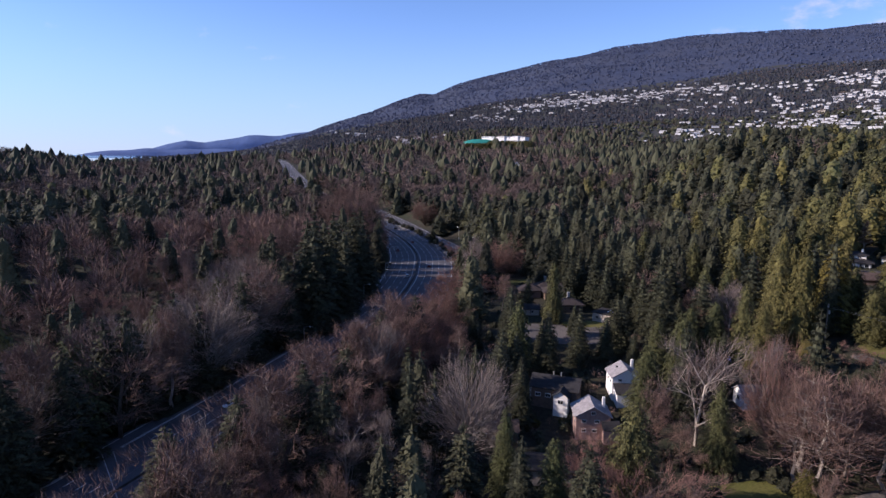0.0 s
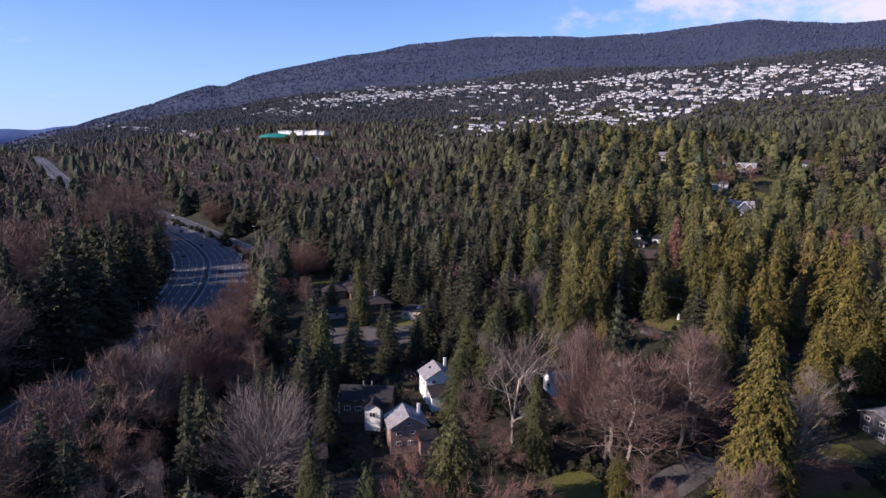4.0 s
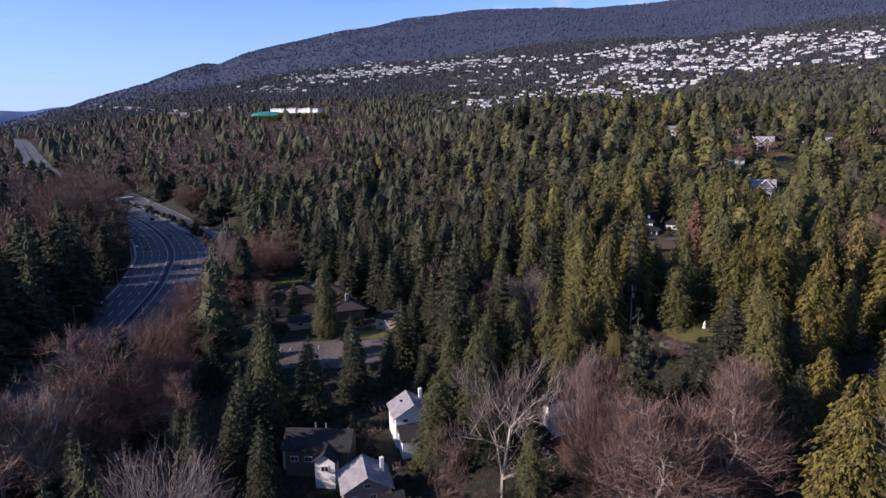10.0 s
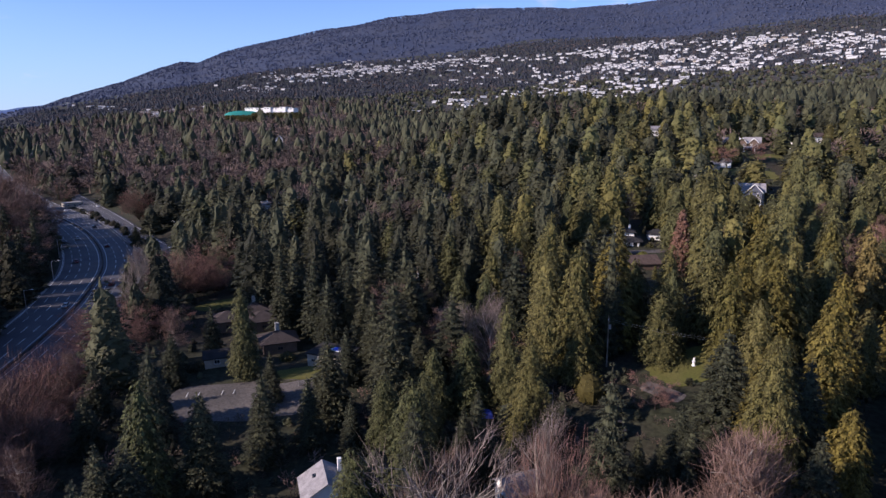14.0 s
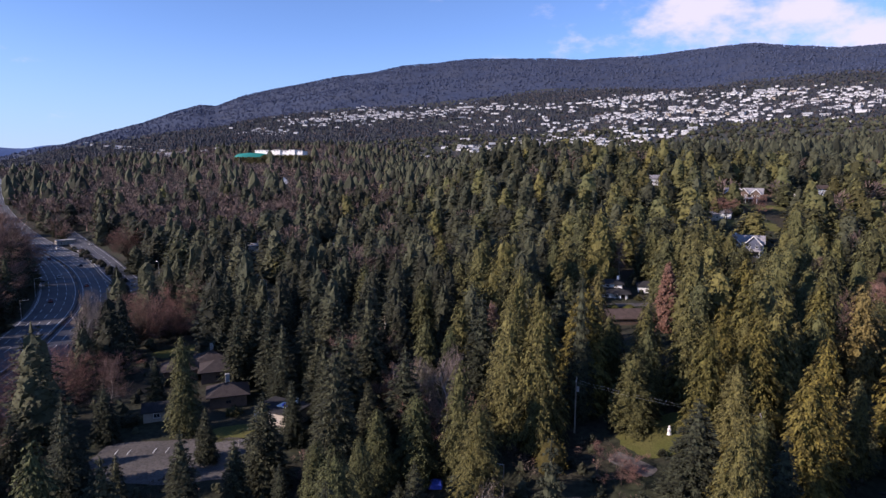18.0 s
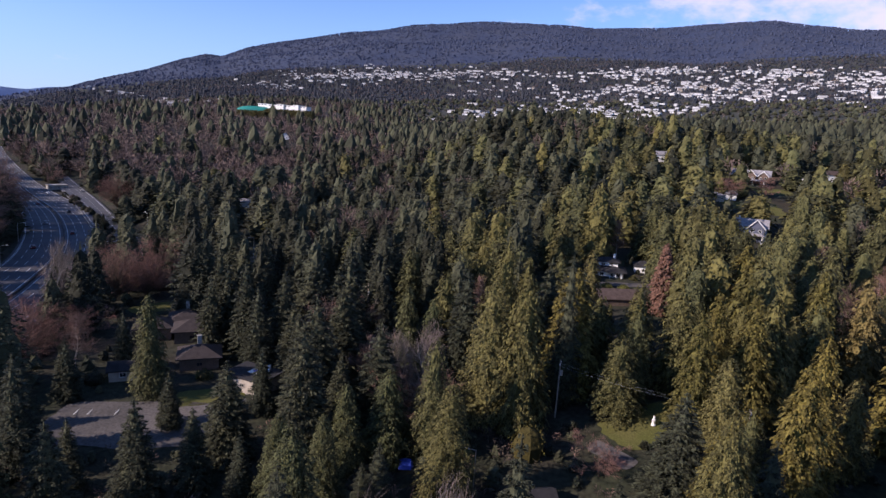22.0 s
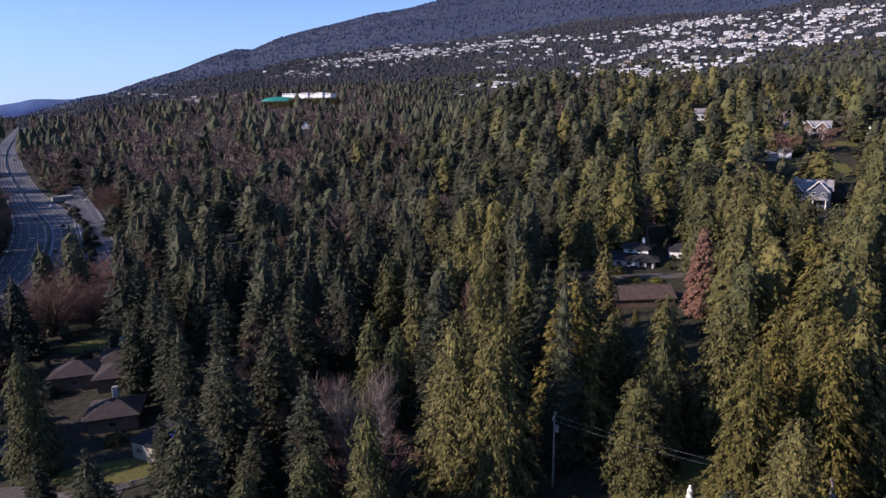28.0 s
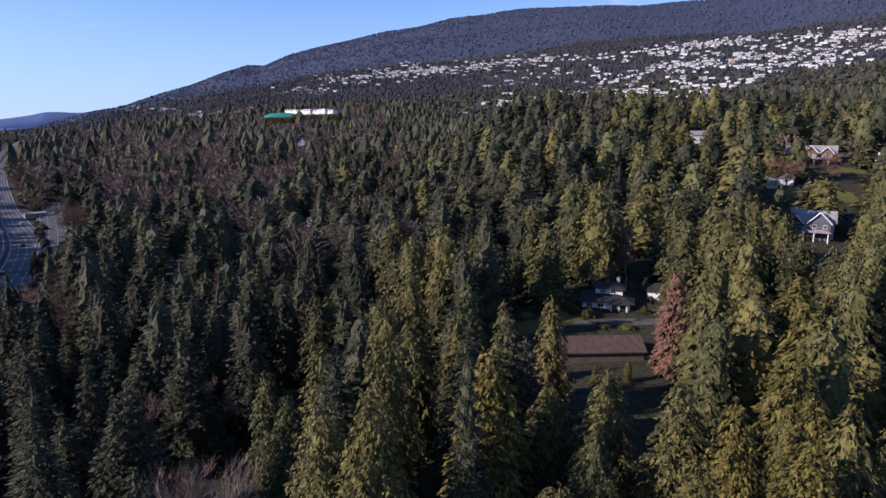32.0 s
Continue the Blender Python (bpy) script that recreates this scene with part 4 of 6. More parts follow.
    for sel, mat, tem, lab in (
        (~bareness & (pick < warm) & near, M_CEDAR, [small_conifer(71, 600, 0.056), small_conifer(73, 600, 0.056)], "dense wood of green cedars"),
        (~bareness & (pick >= warm) & near, M_FIR, [small_conifer(72, 600, 0.056), small_conifer(74, 600, 0.056)], "dense wood of dark firs"),
        (~bareness & (pick < warm) & ~near, M_CEDAR, [small_conifer(71, 230, 0.07), small_conifer(73, 230, 0.07), small_conifer(75, 230, 0.07)], "dense wood of green cedars farther off"),
        (~bareness & (pick >= warm) & ~near, M_FIR, [small_conifer(72, 230, 0.07), small_conifer(74, 230, 0.07), small_conifer(77, 230, 0.07)], "dense wood of dark firs farther off"),
        (bareness & near, M_HILLBARE, [fuzz(83, 300), fuzz(88, 300)], "leafless brown deciduous wood"),
        (bareness & ~near, M_HILLBARE, [fuzz(81, 120), fuzz(82, 120)], "leafless grey-brown deciduous wood"),
    ):
        k = np.flatnonzero(sel)
        tagged(joined("woods", tem, q[k], z[k], sc[k], turn[k], rng.integers(0, len(tem), len(k)), [mat], rng), lab, "trees", kind="stuff")
    # farther off
    q, rng = scatter(6, 15.0, -1500, 1200, -60, 1700, 0.5)
    r = np.hypot(q[:, 0], q[:, 1])
    d, _, _ = from_line(q[:, 0], q[:, 1], HWY_LINE)
    ok = in_view(q, 2) & (r >= 755) & (r < np.where(q[:, 0] > -60, 1560, 1750)) & (d > 16)
    for x, y, rad in CLEAR + VIEWS:
        if math.hypot(x, y) > 700:
            ok &= np.hypot(q[:, 0] - x, q[:, 1] - y) > rad
    q = thin_out(q[ok], rng, 0.1)
    kinds = rng.uniform(0, 1, len(q)) < leafless_share(q[:, 0], q[:, 1]) + 0.14
    hs = np.where(kinds, rng.uniform(15, 21, len(q)), conifer_heights(rng, len(q)))
    east = smooth((np.degrees(np.arctan2(q[:, 0], q[:, 1])) + 8) / 8)
    hs = hs * (1 - 0.38 * east * smooth((np.hypot(q[:, 0], q[:, 1]) - 950) / 350))
    z, turn = height(q[:, 0], q[:, 1]) - 0.3, rng.uniform(0, 6.28, len(q))
    for sel, mat, tem, lab in ((~kinds, M_FIR, [cone(6, 1), cone(6, 2), cone(6, 3)], "distant dark conifer wood"), (kinds, M_HILLBARE, [fuzz(84, 26), fuzz(85, 26)], "distant leafless wood")):
        k = np.flatnonzero(sel)
        sc = np.stack([(hs[k] * 0.6 + 8) * rng.uniform(1.0, 1.6, len(k)), hs[k]], -1)
        tagged(joined("woods", tem, q[k], z[k], sc, turn[k], rng.integers(0, len(tem), len(k)), [mat], rng), lab, "trees", kind="stuff")
    # trees between the houses of the town
    rng = np.random.default_rng(10)
    n = 15000
    rr, aa = np.sqrt(rng.uniform(1500**2, 2880**2, n)), np.radians(rng.uniform(-32, 46, n))
    q = np.stack([rr * np.sin(aa), rr * np.cos(aa)], -1)
    ok = (rng.uniform(0, 1, n) > 0.35 * town_density(q[:, 0], q[:, 1])) & ((rr > 1750) | (q[:, 0] > -60))
    for x, y, rad in CLEAR + VIEWS:
        if math.hypot(x, y) > 1400:
            ok &= np.hypot(q[:, 0] - x, q[:, 1] - y) > rad * 0.55
    q, rr = q[ok], rr[ok]
    hs = rng.uniform(7, 13, len(q)) * (1 - 0.25 * town_density(q[:, 0], q[:, 1]))
    z, turn, leafless = height(q[:, 0], q[:, 1]) - 0.5, rng.uniform(0, 6.28, len(q)), rng.uniform(0, 1, len(q)) < 0.26
    for sel, mat, tem, lab in ((~leafless & (rr < 1850), M_FIR, [cone(5, 11), cone(5, 12)], "dark conifers below the town"), (~leafless & (rr >= 1850), M_TOWNTREE, [cone(4, 13), cone(4, 14)], "trees between the houses of the town, tinted haze grey-blue"), (leafless, M_HILLBARE, [fuzz(98, 14)], "leafless trees between the houses of the town")):
        k = np.flatnonzero(sel)
        sc = np.stack([hs[k] * rng.uniform(1.8, 2.8, len(k)), hs[k]], -1)
        tagged(joined("woods", tem, q[k], z[k], sc, turn[k], rng.integers(0, len(tem), len(k)), [mat], rng), lab, "trees", kind="stuff")
    # the hillside and its crest
    rng = np.random.default_rng(9)
    n = 34000
    rr, aa = np.sqrt(rng.uniform(1700**2, 4640**2, n)), np.radians(rng.uniform(-46, 46, n))
    rr = np.where(rng.uniform(0, 1, n) < 0.22, np.sqrt(rng.uniform(1700**2, 2900**2, n)), rr)
    crest = rng.uniform(0, 1, n) < 0.1
    rr = np.where(crest, rng.uniform(4500, 4640, n), rr)
    q = np.stack([rr * np.sin(aa), rr * np.cos(aa)], -1)
    town = town_density(q[:, 0], q[:, 1])
    q = q[rng.uniform(0, 1, n) > 0.2 * town]
    rr = np.hypot(q[:, 0], q[:, 1])
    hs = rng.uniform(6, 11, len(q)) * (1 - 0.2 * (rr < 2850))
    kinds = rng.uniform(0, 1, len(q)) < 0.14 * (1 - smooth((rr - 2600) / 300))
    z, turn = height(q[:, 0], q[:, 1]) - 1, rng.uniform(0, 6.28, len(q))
    for sel, mat, tem, lab in ((~kinds & (rr >= 2850), M_HILLTREE, [cone(4, 4), cone(4, 5)], "far hillside conifer forest with haze blue in its colour"), (~kinds & (rr < 2850), M_TOWNTREE, [cone(5, 7), cone(5, 8)], "conifers among the houses, tinted haze grey-blue"), (kinds, M_HILLBARE, [fuzz(97, 14)], "far leafless trees among the houses")):
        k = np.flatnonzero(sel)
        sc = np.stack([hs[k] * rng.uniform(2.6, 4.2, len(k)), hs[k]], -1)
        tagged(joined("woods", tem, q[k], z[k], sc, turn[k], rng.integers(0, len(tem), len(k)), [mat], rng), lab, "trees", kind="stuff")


# ---- buildings ----
def gable(bm, w, d, h, z, over=0.5, thick=0.25, ridge="x"):
    """A pitched roof of two slabs over a w by d plan, its ridge along x or y."""
    if ridge == "y":
        w, d = d, w
    x0, y0 = w / 2 + over, d / 2 + over
    drop = h * over / (d / 2)
    pts = []
    for sgn in (-1, 1):
        for lift in (0, thick):
            pts += [(-x0, sgn * y0, z - drop + lift), (x0, sgn * y0, z - drop + lift), (x0, 0, z + h + lift), (-x0, 0, z + h + lift)]
    vs = [bm.verts.new((p[1], -p[0], p[2]) if ridge == "y" else p) for p in pts]
    for b in (0, 8):
        lo, hi = vs[b:b + 4], vs[b + 4:b + 8]
        bm.faces.new(lo)
        bm.faces.new(hi[::-1])
        for i in range(4):
            j = (i + 1) % 4
            bm.faces.new((lo[i], hi[i], hi[j], lo[j]))
    bmesh.ops.recalc_face_normals(bm, faces=bm.faces)
    return bm


def hip(bm, w, d, h, z, over=0.6, thick=0.2, x=0, y=0):
    x0, y0 = w / 2 + over, d / 2 + over
    k = max(x0 - y0, 0.3)
    lo = [bm.verts.new((x + a * x0, y + b * y0, z)) for a, b in ((-1, -1), (1, -1), (1, 1), (-1, 1))]
    mid = [bm.verts.new((v.co.x, v.co.y, z + thick)) for v in lo]
    r0, r1 = bm.verts.new((x - k, y, z + h)), bm.verts.new((x + k, y, z + h))
    bm.faces.new(lo[::-1])
    for i in range(4):
        j = (i + 1) % 4
        bm.faces.new((lo[i], lo[j], mid[j], mid[i]))
    bm.faces.new((mid[0], mid[1], r1, r0))
    bm.faces.new((mid[1], mid[2], r1))
    bm.faces.new((mid[2], mid[3], r0, r1))
    bm.faces.new((mid[3], mid[0], r0))
    return bm


def gable_wall(bm, w, d, h, rise, ridge="x", x=0, y=0, z=0):
    """Walls of a w by d house, with the gable ends carried up to the ridge."""
    if ridge == "y":
        w, d = d, w
    pr = [(-d / 2, 0), (d / 2, 0), (d / 2, h), (0, h + rise), (-d / 2, h)]
    ends = []
    for sgn in (-1, 1):
        row = []
        for a, b in pr:
            p = (sgn * w / 2, a, b)
            if ridge == "y":
                p = (p[1], -p[0], p[2])
            row.append(bm.verts.new((p[0] + x, p[1] + y, p[2] + z)))
        ends.append(row)
    bm.faces.new(ends[0][::-1])
    bm.faces.new(ends[1])
    for i in (0, 1, 4):
        j = (i + 1) % 5
        bm.faces.new((ends[0][i], ends[0][j], ends[1][j], ends[1][i]))
    bmesh.ops.recalc_face_normals(bm, faces=bm.faces)
    return bm


def window(parent, x, y, z, w, h, facing, frame_mat=None):
    """A framed window on a wall; facing is the wall's outward turn in degrees (0 looks to -y)."""
    m = Matrix.Translation((x, y, z)) @ Matrix.Rotation(radians(facing), 4, "Z")
    fr = bmesh.new()
    for sx, sz, px, pz in ((w, 0.12, 0, 0), (w, 0.12, 0, h - 0.12), (0.1, h, -w / 2 + 0.05, 0), (0.1, h, w / 2 - 0.05, 0), (0.07, h, 0, 0)):
        bm_box(fr, sx, 0.14, sz, px, -0.05, pz)
    fr.transform(m)
    win = part("window", fr, frame_mat or M_WHITE, parent)
    pane = box(w - 0.1, 0.04, h - 0.1, 0, -0.03, 0.05)
    pane.transform(m)
    part("pane", pane, M_GLASS, win)


def put(root, x, y, turn, z=None, size=1.0):
    root.matrix_basis = Matrix.Translation((x, y, (ground_z(x, y) if z is None else z))) @ Matrix.Rotation(radians(turn), 4, "Z") @ Matrix.Scale(size, 4)
    return root


def simple_house(x, y, turn, w, d, h, rise, wall, roof, label, style="gable", ridge="x", chimney=0, z=None, windows=True, deep=3.0, size=1.0):
    root = new("house")
    if style == "gable":
        part("wall", gable_wall(bmesh.new(), w, d, h + deep, rise, ridge, z=-deep), wall, root)
        part("roof", gable(bmesh.new(), w, d, rise, h, ridge=ridge), roof, root)
    elif style == "hip":
        part("wall", box(w, d, h + deep, z=-deep), wall, root)
        part("roof", hip(bmesh.new(), w, d, rise, h), roof, root)
    else:
        part("wall", box(w, d, h + deep, z=-deep), wall, root)
        part("roof", box(w + 0.8, d + 0.8, 0.35, z=h, bevel=0.04), roof, root)
    for k in range(chimney):
        part("chimney", box(0.9, 0.7, rise + 1.6, x=w * (0.25 - 0.5 * k), y=d * 0.15, z=h, bevel=0.05), wall, root)
    if windows:
        floors = max(1, int(h // 2.7))
        for fl in range(floors):
            zz = 0.9 + fl * 2.75
            for side, span, off in ((0, w, -d / 2), (180, w, d / 2), (90, d, w / 2), (-90, d, -w / 2)):
                n = max(1, int(span // 3.6))
                for i in range(n):
                    t = (i + 0.5) / n * span - span / 2
                    px, py = (t, off) if side in (0, 180) else (off, t)
                    window(root, px, py, zz, 1.5, 1.25, side)
    put(root, x, y, turn, z, size)
    keep_free(x, y, max(w, d) * 0.62 + 1.5)
    return tagged(root, label, "house", group="houses")


def patch(name, x, y, sx, sy, turn, mat, label, lift=0.12, n=10, ragged=0.15, seed=1):
    """A flat area that lies on the ground, with an uneven edge."""
    rng = np.random.default_rng(seed)
    rings, segs = 6, 36
    a = np.linspace(0, 2 * np.pi, segs, endpoint=False)
    edge = 1 + rng.normal(0, ragged, segs) * 0.5
    edge = (edge + np.roll(edge, 1) + np.roll(edge, -1)) / 3
    sq = 1 / np.maximum(np.abs(np.cos(a)), np.abs(np.sin(a))) ** 0.75
    v = []
    for k in range(rings + 1):
        q = k / rings
        u, w = q * edge * sq * np.cos(a) * sx / 2, q * edge * sq * np.sin(a) * sy / 2
        c, s = math.cos(radians(turn)), math.sin(radians(turn))
        px, py = x + c * u - s * w, y + s * u + c * w
        v.append(np.stack([px, py, height(px, py) + lift], -1))
    v = np.concatenate(v)
    f = [(k * segs + j, (k + 1) * segs + j, (k + 1) * segs + (j + 1) % segs, k * segs + (j + 1) % segs) for k in range(rings) for j in range(segs)]
    keep_free(x, y, min(sx, sy) * 0.5)
    if sx > sy * 1.5:
        for t in (-0.33, 0.33):
            keep_free(x + t * sx * math.cos(radians(turn)), y + t * sx * math.sin(radians(turn)), sy * 0.5)
    return tagged(new(name, mesh(name, v, np.array(f), [mat])), label, name.replace("_", " "), kind="structure")


def dome(x, y, w, d, h, turn):
    root = new("sports_bubble")
    a, b = 40, 10
    v, f = [], []
    for j in range(b + 1):
        t = j / b * math.pi / 2
        for i in range(a):
            p = 2 * math.pi * i / a
            cx, cy = abs(math.cos(p)) ** 0.7 * math.copysign(1, math.cos(p)), abs(math.sin(p)) ** 0.7 * math.copysign(1, math.sin(p))
            v.append((w / 2 * cx * math.cos(t) ** 0.8, d / 2 * cy * math.cos(t) ** 0.8, h * math.sin(t) ** 0.9))
    for j in range(b):
        for i in range(a):
            f.append((j * a + i, j * a + (i + 1) % a, (j + 1) * a + (i + 1) % a, (j + 1) * a + i))
    add_mesh("membrane", mesh("membrane", v, np.array(f), [M_GREEN], smooth=True), root)
    part("base_wall", box(w * 0.96, d * 0.96, 15.0, z=-14), M_CONCRETE, root)
    put(root, x, y, turn, ground_z(x, y) + 8)
    return tagged(root, "large teal-green inflated sports dome among trees", "building")


# ---- houses by the wood's edge ----
def white_house():
    root = new("house")
    w, d, h, rise = 10.0, 9.0, 7.6, 3.0
    part("wall", gable_wall(bmesh.new(), w, d, h + 3, rise, "y", z=-3), M_WHITE, root)
    part("roof", gable(bmesh.new(), w, d, rise, h, 0.6, 0.25, "y"), M_GREYROOF, root, "weathered grey shingle roof")
    part("chimney", box(0.9, 0.9, 5.0, 3.4, 2.2, h - 0.5, 0.05), M_WHITE, root, "white chimney stack")
    part("skylight", box(0.9, 1.2, 0.2, -2.2, 1.0, h + 1.95), M_GLASS, root)
    garage = bmesh.new()
    bm_box(garage, 7.6, 5.0, 6.2, -0.6, -d / 2 - 2.5, -3)
    part("garage_wall", garage, M_WHITE, root)
    lean = bmesh.new()
    vs = [lean.verts.new(p) for p in ((-4.8, -d / 2 - 5.6, 3.2), (3.6, -d / 2 - 5.6, 3.2), (3.6, -d / 2, 5.2), (-4.8, -d / 2, 5.2), (-4.8, -d / 2 - 5.6, 3.5), (3.6, -d / 2 - 5.6, 3.5), (3.6, -d / 2, 5.5), (-4.8, -d / 2, 5.5))]
    for f in ((3, 2, 1, 0), (4, 5, 6, 7), (0, 1, 5, 4), (1, 2, 6, 5), (2, 3, 7, 6), (3, 0, 4, 7)):
        lean.faces.new([vs[i] for i in f])
    part("lower_roof", lean, M_DARKROOF, root, "dark shingled lower roof")
    window(root, -2.4, -d / 2 - 0.02, 6.0, 1.4, 1.1, 0)
    window(root, 2.6, -d / 2 - 0.02, 6.0, 1.4, 1.1, 0)
    window(root, -w / 2 - 0.02, 1.5, 4.8, 1.6, 1.2, -90)
    window(root, -w / 2 - 0.02, -2.0, 4.8, 1.6, 1.2, -90)
    put(root, -26.6, 89.0, 16, -2.0, 0.82)
    keep_free(-26.5, 88, 7)
    tagged(root, "white two-storey house with a weathered grey gabled roof", "house", group="houses")


def pink_house():
    root = new("house")
    w, d, h, rise = 11.0, 9.5, 6.8, 3.2
    part("wall", gable_wall(bmesh.new(), w, d, h + 3, rise, "y", z=-3), M_PINKWALL, root)
    part("roof", gable(bmesh.new(), w, d, rise, h, 0.7, 0.25, "y"), M_GREYROOF, root, "weathered grey-brown shingle roof")
    part("chimney", box(0.9, 0.9, 5.4, 4.2, 1.0, h - 1, 0.05), M_WHITE, root, "pale chimney stack")
    wing = gable_wall(bmesh.new(), 5, 6, 6.6, 1.6, "x", 5.5, -4.5, -3)
    part("wing_wall", wing, M_PINKWALL, root)
    wr = gable(bmesh.new(), 5, 6, 1.6, 3.6, 0.5, 0.2, "x")
    bmesh.ops.translate(wr, verts=wr.verts, vec=(5.5, -4.5, 0))
    part("wing_roof", wr, M_DARKROOF, root)
    for x, z in ((-3, 1.2), (0.5, 1.2), (-3, 4.4), (1.2, 4.4), (0, 7.2)):
        window(root, x, -d / 2 - 0.02, z, 1.5, 1.2, 0)
    for y in (-2.5, 1.5):
        window(root, -w / 2 - 0.02, y, 4.2, 1.5, 1.2, -90)
    put(root, -34.2, 66.5, 14, -4.6, 0.8)
    keep_free(-33.5, 64.5, 7.5)
    tagged(root, "pinkish brick house with a weathered grey gabled roof", "house", group="houses")


def dark_house():
    root = new("house")
    w, d, h, rise = 13.0, 8.0, 4.6, 2.2
    part("wall", gable_wall(bmesh.new(), w, d, h + 3, rise, "x", z=-3), M_BROWNWALL, root)
    part("roof", gable(bmesh.new(), w, d, rise, h, 0.7, 0.25, "x"), M_DARKROOF, root, "dark shingle roof")
    part("porch_wall", gable_wall(bmesh.new(), 4, 4, 6.8, 1.4, "y", 2.6, -5.2, -3), M_WHITE, root)
    pr = gable(bmesh.new(), 4, 4.6, 1.4, 3.8, 0.5, 0.2, "y")
    bmesh.ops.translate(pr, verts=pr.verts, vec=(2.6, -5.0, 0))
    part("porch_roof", pr, M_DARKROOF, root)
    for x in (-1.0, 1.2):
        part("flue", tube(bmesh.new(), (x, 0.4, h + 1.6), (x, 0.4, h + 3.4), 0.16, 0.16, 8), M_METAL, root)
    part("chimney", box(1.2, 0.9, 5.5, -w / 2 - 0.3, -2.2, -1, 0.06), M_WHITE, root, "white chimney stack")
    for x in (-4.5, -1.6):
        window(root, x, -d / 2 - 0.02, 1.6, 1.6, 1.2, 0)
    window(root, 2.6, -7.22, 1.4, 1.6, 1.3, 0)
    put(root, -45.0, 79.5, -4, -2.4)
    keep_free(-45, 78, 8)
    tagged(root, "low brown house with a white porch, dark roof and flues", "house", group="houses")


white_house()
pink_house()
dark_house()
simple_house(-56, 56, 15, 10, 8, 3.6, 2.4, M_BROWNWALL, M_BROWNROOF, "small brown house with a brick chimney", chimney=1, z=-5.2, size=0.8)
simple_house(-43, 44, 12, 12, 8, 3.0, 1.6, M_TAN, M_DARKROOF, "low house with a dark roof under bare trees", z=-7.0)
open_view(9, 87, 5, 20, -8, 0)
simple_house(9, 91, 20, 9, 6, 3.2, 1.8, M_WHITE, M_GREYROOF, "small white house behind bare trees", z=-0.8)
keep_free(-12, 72, 7)
open_view(-27, 84, 7, 26, -22, -50)
open_view(-34, 60, 8, 24, -22, -50)
open_view(-45, 74, 7, 26, -22, -50)


def flat_house():
    root = new("house")
    part("wall", box(11, 8, 6.6, z=-3), M_TAN, root)
    part("roof", box(11.8, 8.8, 0.4, z=3.6, bevel=0.05), M_DARKROOF, root, "dark flat roof")
    sky_light = bmesh.new()
    bmesh.ops.create_uvsphere(sky_light, u_segments=12, v_segments=6, radius=1.3, matrix=Matrix.Translation((1.0, 0.4, 4.0)) @ Matrix.Diagonal((1, 0.8, 0.45, 1)))
    part("tarpaulin", sky_light, M_BLUE, root, "crumpled blue tarpaulin")
    part("roof_frame", box(4.0, 2.8, 0.12, 1.0, 0.4, 4.0), M_WHITE, root, "white roof frame")
    part("flue", box(0.5, 0.5, 1.4, 2.6, 2.4, 4.0, 0.04), M_WHITE, root)
    for x in (-3.6, 0, 3.6):
        window(root, x, -4.02, 1.6, 1.3, 0.9, 0, M_TAN)
    for y in (-2, 2):
        window(root, -5.52, y, 1.6, 1.3, 0.9, -90, M_TAN)
    put(root, -33, 145, -24, 4.4)
    keep_free(-34, 143, 10)
    tagged(root, "tan flat-roofed house with a blue tarpaulin on top", "house", group="houses")


flat_house()


M_DARKBROWNROOF = material("dark_brown_shingles", (0.055, 0.043, 0.04), 0.9, vary=0.3, scale=0.8)


def pavilion(x, y, turn, parts, label):
    """A low school-like building under several pyramid roofs."""
    root = new("bungalow")
    for px, py, w, d in parts:
        part("wall", box(w, d, 6.0, px, py, -3), M_BROWNWALL, root)
        part("roof", hip(bmesh.new(), w, d, 2.4, 3.0, 0.9, 0.25, px, py), M_DARKBROWNROOF, root)
        window(root, px, py - d / 2 - 0.02, 1.0, 1.4, 1.0, 0, M_BROWNWALL)
    part("chimney", box(1.1, 0.9, 3.2, parts[0][0], parts[0][1] + 1.5, 4.0, 0.05), M_CONCRETE, root)
    put(root, x, y, turn, ground_z(x, y))
    for px, py, w, d in parts:
        c, s = math.cos(radians(turn)), math.sin(radians(turn))
        keep_free(x + c * px - s * py, y + s * px + c * py, max(w, d) * 0.6)
    tagged(root, label, "building", group="houses")


pavilion(-62, 178, 20, [(0, 4, 9, 9), (-8.5, -2, 9, 8), (1.5, -6, 9, 8), (8, 2, 8, 8)], "brown bungalow under several pyramid roofs")
pavilion(-50, 156, 20, [(0, 0, 9, 8)], "dark brown bungalow with a pyramid roof")
open_view(-58, 166, 10, 45, -10, 30)


